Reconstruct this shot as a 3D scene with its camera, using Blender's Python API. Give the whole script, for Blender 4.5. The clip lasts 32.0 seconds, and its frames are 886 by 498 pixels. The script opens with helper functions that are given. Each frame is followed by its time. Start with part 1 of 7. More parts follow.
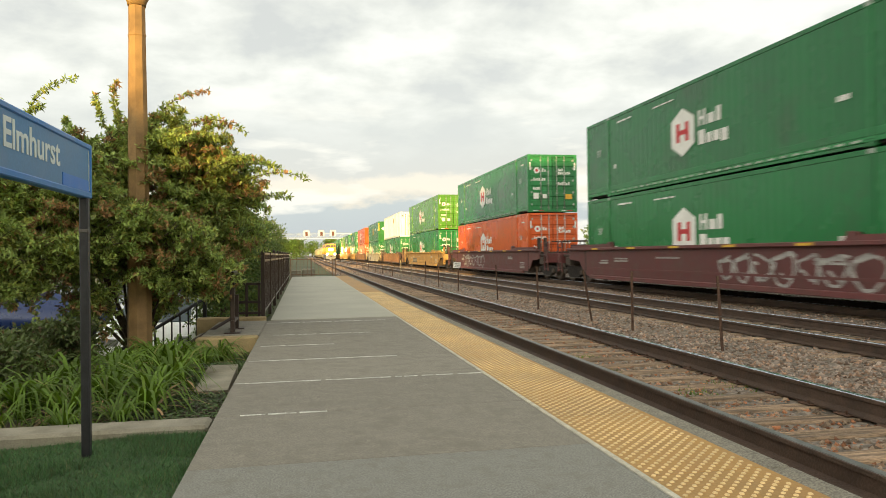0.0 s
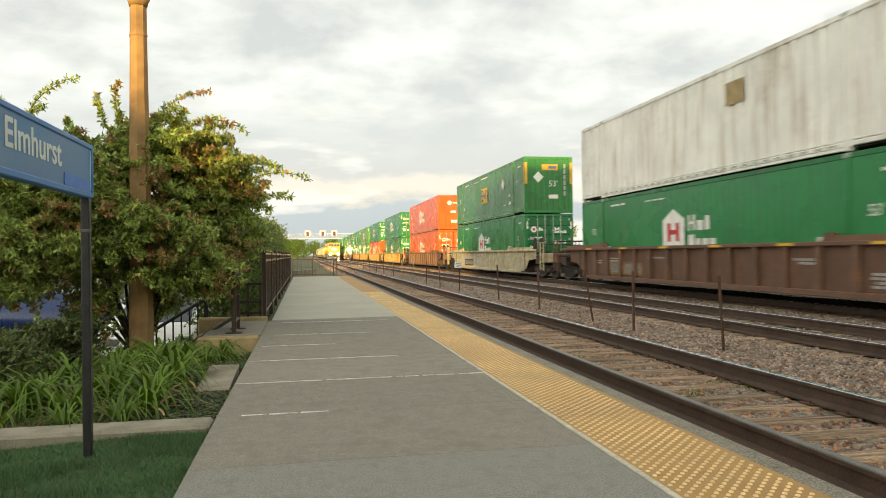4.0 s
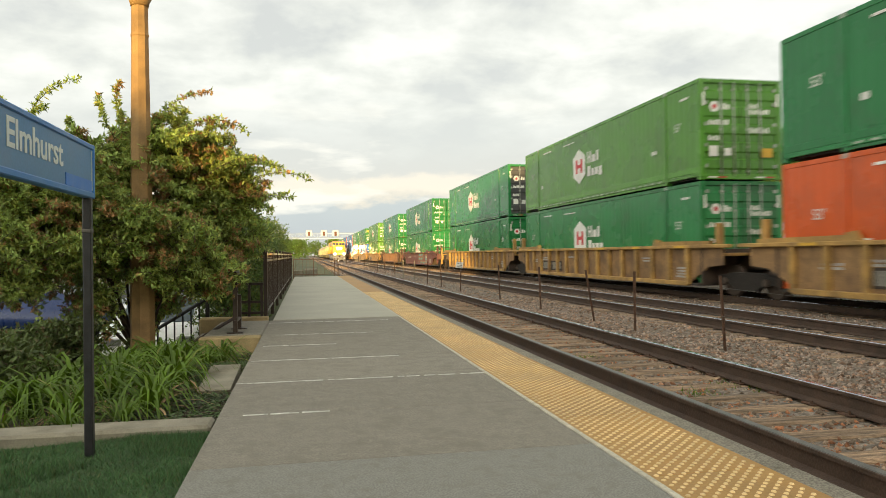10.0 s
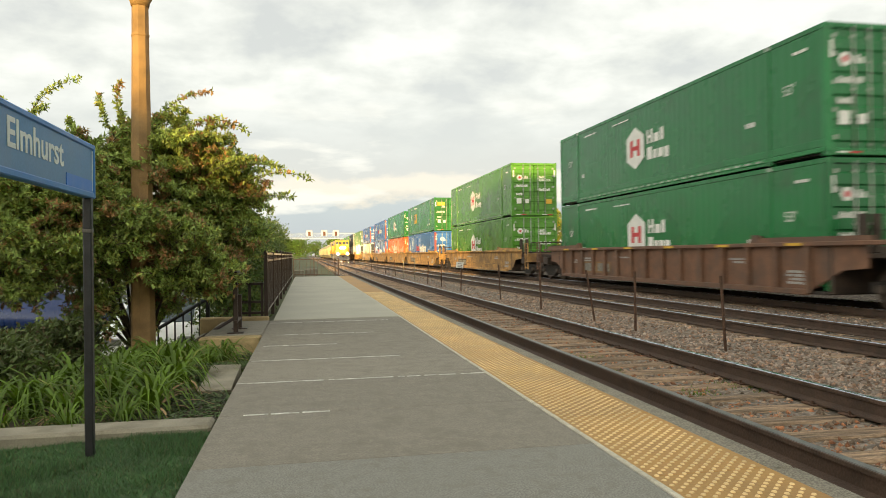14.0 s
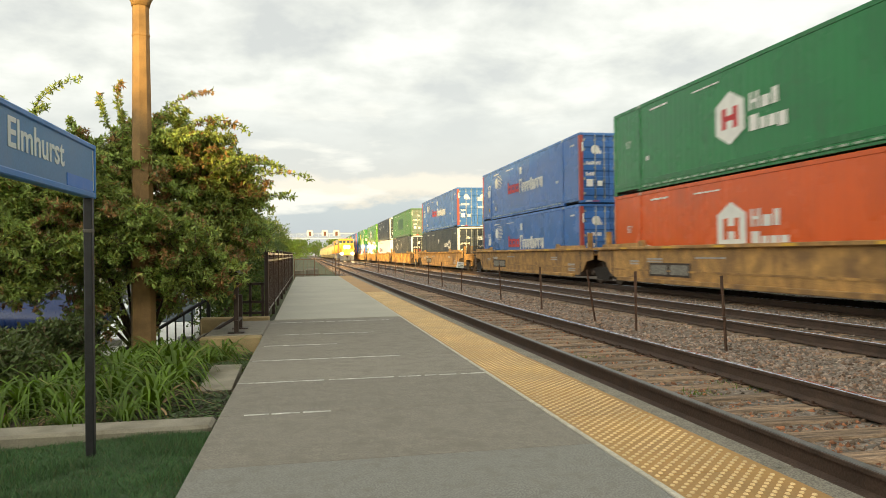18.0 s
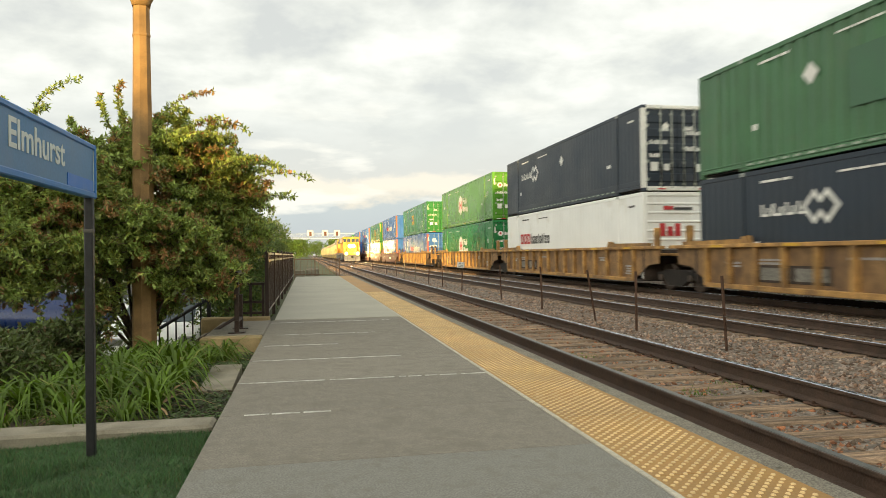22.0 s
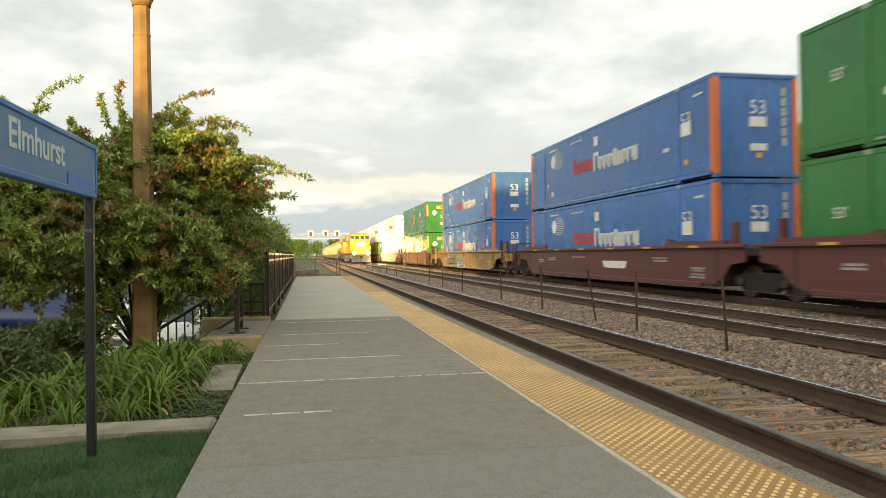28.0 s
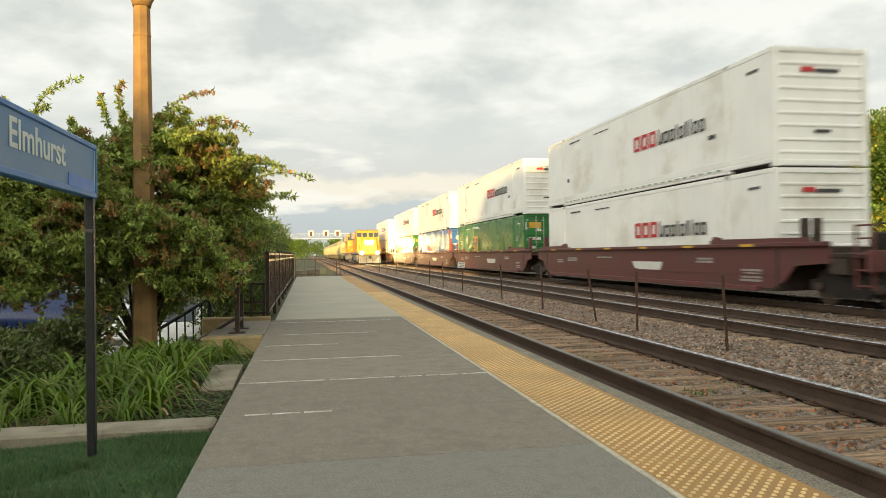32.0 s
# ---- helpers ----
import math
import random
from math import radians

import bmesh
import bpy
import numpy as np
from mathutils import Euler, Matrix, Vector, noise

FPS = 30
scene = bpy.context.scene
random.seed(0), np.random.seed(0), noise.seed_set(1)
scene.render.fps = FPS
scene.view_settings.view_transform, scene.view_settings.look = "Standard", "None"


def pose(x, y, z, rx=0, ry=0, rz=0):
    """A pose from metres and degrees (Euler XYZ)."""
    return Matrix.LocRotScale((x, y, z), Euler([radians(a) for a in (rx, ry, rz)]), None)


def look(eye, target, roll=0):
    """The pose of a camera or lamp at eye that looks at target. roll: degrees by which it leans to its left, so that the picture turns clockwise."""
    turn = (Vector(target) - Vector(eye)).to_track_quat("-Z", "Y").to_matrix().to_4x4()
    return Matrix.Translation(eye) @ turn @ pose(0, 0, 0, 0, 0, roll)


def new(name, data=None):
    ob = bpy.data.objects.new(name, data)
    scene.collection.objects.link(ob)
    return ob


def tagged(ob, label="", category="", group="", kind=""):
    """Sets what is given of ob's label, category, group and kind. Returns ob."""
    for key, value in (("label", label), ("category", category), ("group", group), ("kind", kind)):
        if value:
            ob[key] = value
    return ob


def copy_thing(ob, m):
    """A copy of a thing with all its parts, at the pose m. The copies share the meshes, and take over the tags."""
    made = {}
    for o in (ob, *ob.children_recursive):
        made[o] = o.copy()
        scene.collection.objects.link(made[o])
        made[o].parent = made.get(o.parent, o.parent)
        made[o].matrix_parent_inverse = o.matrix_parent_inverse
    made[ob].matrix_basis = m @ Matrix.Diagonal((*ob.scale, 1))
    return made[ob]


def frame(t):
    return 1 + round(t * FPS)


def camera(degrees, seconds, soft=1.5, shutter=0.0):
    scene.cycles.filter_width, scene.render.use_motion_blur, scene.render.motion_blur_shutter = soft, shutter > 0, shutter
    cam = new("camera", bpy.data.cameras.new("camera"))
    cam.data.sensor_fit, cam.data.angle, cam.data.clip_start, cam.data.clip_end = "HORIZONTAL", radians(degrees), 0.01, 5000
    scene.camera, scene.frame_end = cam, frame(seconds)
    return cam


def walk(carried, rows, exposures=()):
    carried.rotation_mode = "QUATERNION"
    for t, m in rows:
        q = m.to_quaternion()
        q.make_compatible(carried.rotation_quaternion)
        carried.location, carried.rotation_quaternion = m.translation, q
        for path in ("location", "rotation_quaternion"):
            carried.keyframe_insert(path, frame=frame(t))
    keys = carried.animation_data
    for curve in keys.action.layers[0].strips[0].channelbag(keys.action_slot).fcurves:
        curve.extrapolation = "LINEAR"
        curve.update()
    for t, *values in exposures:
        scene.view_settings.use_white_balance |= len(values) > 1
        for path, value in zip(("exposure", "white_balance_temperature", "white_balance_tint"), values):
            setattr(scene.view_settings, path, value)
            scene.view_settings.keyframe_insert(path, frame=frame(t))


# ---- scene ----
# Camera: stands on the platform, eye 1.06 m over the slab, with a slight drift of the pan.
cam = camera(64.093, 32.0, soft=0.72, shutter=0.36)
EYE = (0.0, 0.0, 1.06)
YAW, PITCH, ROLL = 10.984, 0.378, -0.735


def aim(turn):
    """The camera's pose, turned by that many degrees to the left of its middle pan."""
    return pose(*EYE, 0, 0, -YAW + turn) @ pose(0, 0, 0, 90 + PITCH) @ pose(0, 0, 0, 0, 0, ROLL)


PAN = [(0, -0.22), (1, -0.18), (2, -0.155), (3.5, -0.132), (6, -0.09), (8, -0.062), (10, -0.026), (13, 0.0), (17, 0.035),
       (19.5, 0.07), (24, 0.088), (28, 0.106), (32, 0.13)]
walk(cam, [(t, aim(a)) for t, a in PAN], [(0, 0.80, 6750, 5), (31, 0.80, 6750, 5), (32, 0.68, 6750, 5)])

# World: a bright evening sky with broken cloud, and one low warm sun behind the platform.
SUN_ELEV, SUN_SIDE = 4.6, 17.0        # degrees: height, and how far to the left of straight behind


def make_world():
    w = bpy.data.worlds.new("evening_sky")
    scene.world = w
    w.use_nodes = True
    nt = w.node_tree
    nt.nodes.clear()
    N = lambda kind, **kw: _node(nt, kind, kw)
    out = N("ShaderNodeOutputWorld")
    sky = N("ShaderNodeTexSky")
    sky.sky_type, sky.sun_disc = "NISHITA", False
    sky.sun_elevation, sky.sun_rotation = radians(SUN_ELEV), radians(180 + SUN_SIDE)
    back = N("ShaderNodeBackground")
    back.inputs["Strength"].default_value = 0.098
    nt.links.new(sky.outputs[0], back.inputs[0])
    co = N("ShaderNodeTexCoord")
    sep = N("ShaderNodeSeparateXYZ")
    nt.links.new(co.outputs["Generated"], sep.inputs[0])
    up = N("ShaderNodeMath", operation="MAXIMUM")
    nt.links.new(sep.outputs[2], up.inputs[0])
    up.inputs[1].default_value = 0.0
    lift = N("ShaderNodeMath", operation="ADD")
    nt.links.new(up.outputs[0], lift.inputs[0])
    lift.inputs[1].default_value = 0.22
    dx, dy = N("ShaderNodeMath", operation="DIVIDE"), N("ShaderNodeMath", operation="DIVIDE")
    for d, i in ((dx, 0), (dy, 1)):
        nt.links.new(sep.outputs[i], d.inputs[0])
        nt.links.new(lift.outputs[0], d.inputs[1])
    comb = N("ShaderNodeCombineXYZ")
    nt.links.new(dx.outputs[0], comb.inputs[0])
    nt.links.new(dy.outputs[0], comb.inputs[1])
    big = N("ShaderNodeTexNoise")
    big.inputs["Scale"].default_value, big.inputs["Detail"].default_value, big.inputs["Roughness"].default_value = 3.0, 10, 0.55
    big.inputs["Distortion"].default_value = 0.15
    nt.links.new(comb.outputs[0], big.inputs["Vector"])
    tone = N("ShaderNodeValToRGB")
    r = tone.color_ramp
    r.elements[0].position, r.elements[0].color = 0.36, (0.62, 0.635, 0.65, 1)
    r.elements[1].position, r.elements[1].color = 0.60, (0.90, 0.90, 0.885, 1)
    e = r.elements.new(0.47)
    e.color = (0.74, 0.75, 0.74, 1)
    nt.links.new(big.outputs[0], tone.inputs[0])
    # the lowest few degrees: blue-grey distance, over it a bank lit warm by the low sun, then grey cloud with pale puffs
    low = N("ShaderNodeValToRGB")
    r = low.color_ramp
    r.elements[0].position, r.elements[0].color = 0.0, (0.58, 0.60, 0.60, 1)
    r.elements[1].position, r.elements[1].color = 0.26, (0.70, 0.71, 0.71, 1)
    for p, c in ((0.030, (0.47, 0.52, 0.58, 1)), (0.066, (0.50, 0.55, 0.60, 1)), (0.074, (0.72, 0.68, 0.63, 1)), (0.084, (0.84, 0.77, 0.69, 1)),
                 (0.102, (0.82, 0.76, 0.69, 1)), (0.114, (0.64, 0.64, 0.64, 1)), (0.17, (0.64, 0.655, 0.665, 1))):
        r.elements.new(p).color = c
    wob = N("ShaderNodeTexNoise")
    wob.inputs["Scale"].default_value, wob.inputs["Detail"].default_value, wob.inputs["Roughness"].default_value = 9.0, 9, 0.6
    st = N("ShaderNodeMapping")
    st.inputs["Scale"].default_value = (1, 1, 2.2)
    st.inputs["Location"].default_value = (0.25, 0, 0)
    nt.links.new(co.outputs["Generated"], st.inputs[0])
    nt.links.new(st.outputs[0], wob.inputs["Vector"])
    sh = N("ShaderNodeMath", operation="MULTIPLY_ADD")
    nt.links.new(wob.outputs[0], sh.inputs[0])
    sh.inputs[1].default_value = 0.075
    nt.links.new(up.outputs[0], sh.inputs[2])
    off = N("ShaderNodeMath", operation="SUBTRACT")
    nt.links.new(sh.outputs[0], off.inputs[0])
    off.inputs[1].default_value = 0.0375
    nt.links.new(off.outputs[0], low.inputs[0])
    # small pale puffs that break the grey over the bank
    puff = N("ShaderNodeTexNoise")
    puff.inputs["Scale"].default_value, puff.inputs["Detail"].default_value = 7.0, 7
    pm = N("ShaderNodeMapping")
    pm.inputs["Scale"].default_value = (1, 1, 4.5)
    pm.inputs["Location"].default_value = (3.1, 1.7, 0)
    nt.links.new(co.outputs["Generated"], pm.inputs[0])
    nt.links.new(pm.outputs[0], puff.inputs["Vector"])
    pr = N("ShaderNodeMapRange")
    for k, v in (("From Min", 0.53), ("From Max", 0.64), ("To Min", 0.0), ("To Max", 0.9)):
        pr.inputs[k].default_value = v
    nt.links.new(puff.outputs[0], pr.inputs["Value"])
    puffed = N("ShaderNodeMixRGB")
    nt.links.new(pr.outputs[0], puffed.inputs[0])
    nt.links.new(low.outputs[0], puffed.inputs[1])
    puffed.inputs[2].default_value = (0.86, 0.84, 0.81, 1)
    fade = N("ShaderNodeMapRange")
    fade.inputs["From Min"].default_value, fade.inputs["From Max"].default_value = 0.13, 0.24
    nt.links.new(off.outputs[0], fade.inputs["Value"])
    mix = N("ShaderNodeMixRGB")
    nt.links.new(fade.outputs[0], mix.inputs[0])
    nt.links.new(puffed.outputs[0], mix.inputs[1])
    nt.links.new(tone.outputs[0], mix.inputs[2])
    # cloud cover is brighter overhead than near the horizon
    gain = N("ShaderNodeMapRange")
    for k, v in (("From Min", 0.05), ("From Max", 0.75), ("To Min", 0.75), ("To Max", 0.63)):
        gain.inputs[k].default_value = v
    nt.links.new(up.outputs[0], gain.inputs["Value"])
    cloud = N("ShaderNodeBackground")
    west = N("ShaderNodeVectorMath", operation="DOT_PRODUCT")
    nt.links.new(co.outputs["Generated"], west.inputs[0])
    west.inputs[1].default_value = (-math.sin(radians(SUN_SIDE + 12)), -math.cos(radians(SUN_SIDE + 12)), 0.0)
    glow = N("ShaderNodeMapRange")
    for k, v in (("From Min", 0.0), ("From Max", 1.0), ("To Min", 1.0), ("To Max", 2.6)):
        glow.inputs[k].default_value = v
    nt.links.new(west.outputs["Value"], glow.inputs["Value"])
    both = N("ShaderNodeMath", operation="MULTIPLY")
    nt.links.new(gain.outputs[0], both.inputs[0])
    nt.links.new(glow.outputs[0], both.inputs[1])
    nt.links.new(both.outputs[0], cloud.inputs["Strength"])
    warm = N("ShaderNodeMixRGB")
    warm.blend_type = "MULTIPLY"
    nt.links.new(west.outputs["Value"], warm.inputs[0])
    warm.use_clamp = False
    nt.links.new(mix.outputs[0], warm.inputs[1])
    warm.inputs[2].default_value = (1.0, 0.93, 0.78, 1)
    nt.links.new(warm.outputs[0], cloud.inputs[0])
    cover = N("ShaderNodeMixShader")
    cover.inputs[0].default_value = 0.92
    nt.links.new(back.outputs[0], cover.inputs[1])
    nt.links.new(cloud.outputs[0], cover.inputs[2])
    nt.links.new(cover.outputs[0], out.inputs[0])


def _node(nt, kind, kw):
    n = nt.nodes.new(kind)
    if "operation" in kw:
        n.operation = kw["operation"]
    return n


make_world()
sun = new("sun", bpy.data.lights.new("sun", "SUN"))
sun.data.energy, sun.data.angle, sun.data.color = 5.0, radians(0.6), (1.0, 0.66, 0.24)
_e, _s = radians(SUN_ELEV), radians(SUN_SIDE)
TO_SUN = Vector((-math.sin(_s) * math.cos(_e), -math.cos(_s) * math.cos(_e), math.sin(_e)))
sun.matrix_world = look(TO_SUN * 60, (0, 0, 0))


# ---- materials ----
def mat(name, color, rough=0.7, metal=0.0, vary=0.18, scale=6.0, fine=90.0, bump=0.15, dirt=None, streak=0.0, each=0.0,
        island=0.0, spec=None, emit=0.0, second=None, second_amount=0.5, stretch=(1, 1, 1), through_light=0.0, bump_scale=None, grain=None, dirt_at=0.54):
    """A surface: base colour with coarse and fine variation, dirt patches, run-down streaks and fine relief.
    each: change from object to object; island: change from piece to piece."""
    m = bpy.data.materials.new(name)
    m.use_nodes = True
    nt = m.node_tree
    b = nt.nodes["Principled BSDF"]
    L = nt.links.new
    N = lambda kind, **kw: _node(nt, kind, kw)
    co = N("ShaderNodeTexCoord")
    mp = N("ShaderNodeMapping")
    mp.inputs["Scale"].default_value = stretch
    L(co.outputs["Object"], mp.inputs[0])
    vec = mp.outputs[0]
    if each:
        info = N("ShaderNodeObjectInfo")
        add = N("ShaderNodeVectorMath", operation="ADD")
        mul = N("ShaderNodeMath", operation="MULTIPLY")
        L(info.outputs["Random"], mul.inputs[0])
        mul.inputs[1].default_value = 57.0
        L(vec, add.inputs[0])
        L(mul.outputs[0], add.inputs[1])
        vec = add.outputs[0]
    n1, n2 = N("ShaderNodeTexNoise"), N("ShaderNodeTexNoise")
    for n, s, d in ((n1, scale, 5), (n2, fine, 6)):
        n.inputs["Scale"].default_value, n.inputs["Detail"].default_value = s, d
        L(vec, n.inputs["Vector"])
    col = N("ShaderNodeRGB")
    col.outputs[0].default_value = (*color, 1)
    cur = col.outputs[0]

    def mixed(fac, a, bcol, kind="MIX", amount=None):
        x = N("ShaderNodeMixRGB")
        x.blend_type = kind
        if amount is not None:
            x.inputs[0].default_value = amount
        if fac is not None:
            L(fac, x.inputs[0])
        for i, v in ((1, a), (2, bcol)):
            if isinstance(v, tuple):
                x.inputs[i].default_value = (*v, 1)
            else:
                L(v, x.inputs[i])
        return x.outputs[0]

    def ranged(src, lo, hi, a=0.0, z=1.0):
        r = N("ShaderNodeMapRange")
        for k, v in (("From Min", lo), ("From Max", hi), ("To Min", a), ("To Max", z)):
            r.inputs[k].default_value = v
        L(src, r.inputs["Value"])
        return r.outputs[0]

    if second:
        src = None
        if island:
            g = N("ShaderNodeNewGeometry")
            src = g.outputs["Random Per Island"]
            cur = mixed(ranged(src, 1 - second_amount - 0.1, 1 - second_amount + 0.1), cur, second)
        elif each:
            cur = mixed(ranged(info.outputs["Random"], 1 - second_amount - 0.15, 1 - second_amount + 0.15), cur, second)
        else:
            cur = mixed(ranged(n1.outputs[0], 0.5 - 0.25 * second_amount, 0.62), cur, second)
    v1 = ranged(n1.outputs[0], 0.35, 0.65, 1 - vary, 1 + vary)
    v2 = ranged(n2.outputs[0], 0.38, 0.62, 1 - (grain or vary * 0.6), 1 + (grain or vary * 0.6))
    vv = N("ShaderNodeMath", operation="MULTIPLY")
    L(v1, vv.inputs[0])
    L(v2, vv.inputs[1])
    fac = vv.outputs[0]
    for on, amount in ((island, island), (each, each)):
        if on:
            if on is island:
                g = N("ShaderNodeNewGeometry")
                src = g.outputs["Random Per Island"]
                if second:
                    turn, cut = N("ShaderNodeMath", operation="MULTIPLY"), N("ShaderNodeMath", operation="FRACT")
                    L(src, turn.inputs[0])
                    turn.inputs[1].default_value = 7.31
                    L(turn.outputs[0], cut.inputs[0])
                    src = cut.outputs[0]
            else:
                src = info.outputs["Random"]
            k = N("ShaderNodeMath", operation="MULTIPLY")
            L(fac, k.inputs[0])
            L(ranged(src, 0, 1, 1 - amount, 1 + amount), k.inputs[1])
            fac = k.outputs[0]
    cur = mixed(None, cur, fac, "MULTIPLY", 1.0)
    if streak:
        sm = N("ShaderNodeMapping")
        sm.inputs["Scale"].default_value = (5, 5, 0.35)
        L(vec, sm.inputs[0])
        sn = N("ShaderNodeTexNoise")
        sn.inputs["Scale"].default_value, sn.inputs["Detail"].default_value = 1.3, 6
        L(sm.outputs[0], sn.inputs["Vector"])
        cur = mixed(ranged(sn.outputs[0], 0.52, 0.78, 0, streak), cur, dirt or (0.10, 0.075, 0.05))
    if dirt:
        dn = N("ShaderNodeTexNoise")
        dn.inputs["Scale"].default_value, dn.inputs["Detail"].default_value, dn.inputs["Roughness"].default_value = scale * 0.45, 8, 0.68
        L(vec, dn.inputs["Vector"])
        cur = mixed(ranged(dn.outputs[0], dirt_at, dirt_at + 0.2, 0, 0.7), cur, dirt)
    L(cur, b.inputs["Base Color"])
    L(ranged(n1.outputs[0], 0.3, 0.7, max(0.02, rough - 0.08), min(1, rough + 0.08)), b.inputs["Roughness"])
    b.inputs["Metallic"].default_value = metal
    if spec is not None:
        b.inputs["Specular IOR Level"].default_value = spec
    if bump:
        bp = N("ShaderNodeBump")
        bp.inputs["Strength"].default_value, bp.inputs["Distance"].default_value = bump, 0.02
        if bump_scale:
            n3 = N("ShaderNodeTexNoise")
            n3.inputs["Scale"].default_value, n3.inputs["Detail"].default_value = bump_scale, 4
            L(vec, n3.inputs["Vector"])
            L(n3.outputs[0], bp.inputs["Height"])
        else:
            L(n2.outputs[0], bp.inputs["Height"])
        L(bp.outputs[0], b.inputs["Normal"])
    if through_light:
        tr = N("ShaderNodeBsdfTranslucent")
        L(cur, tr.inputs[0])
        ms = N("ShaderNodeMixShader")
        ms.inputs[0].default_value = through_light
        L(b.outputs[0], ms.inputs[1])
        L(tr.outputs[0], ms.inputs[2])
        L(ms.outputs[0], nt.nodes["Material Output"].inputs[0])
    if emit:
        b.inputs["Emission Color"].default_value = (*color, 1)
        b.inputs["Emission Strength"].default_value = emit
    return m


def glass(name, tint=(0.05, 0.07, 0.08)):
    m = bpy.data.materials.new(name)
    m.use_nodes = True
    b = m.node_tree.nodes["Principled BSDF"]
    b.inputs["Base Color"].default_value = (*tint, 1)
    b.inputs["Roughness"].default_value = 0.06
    return m


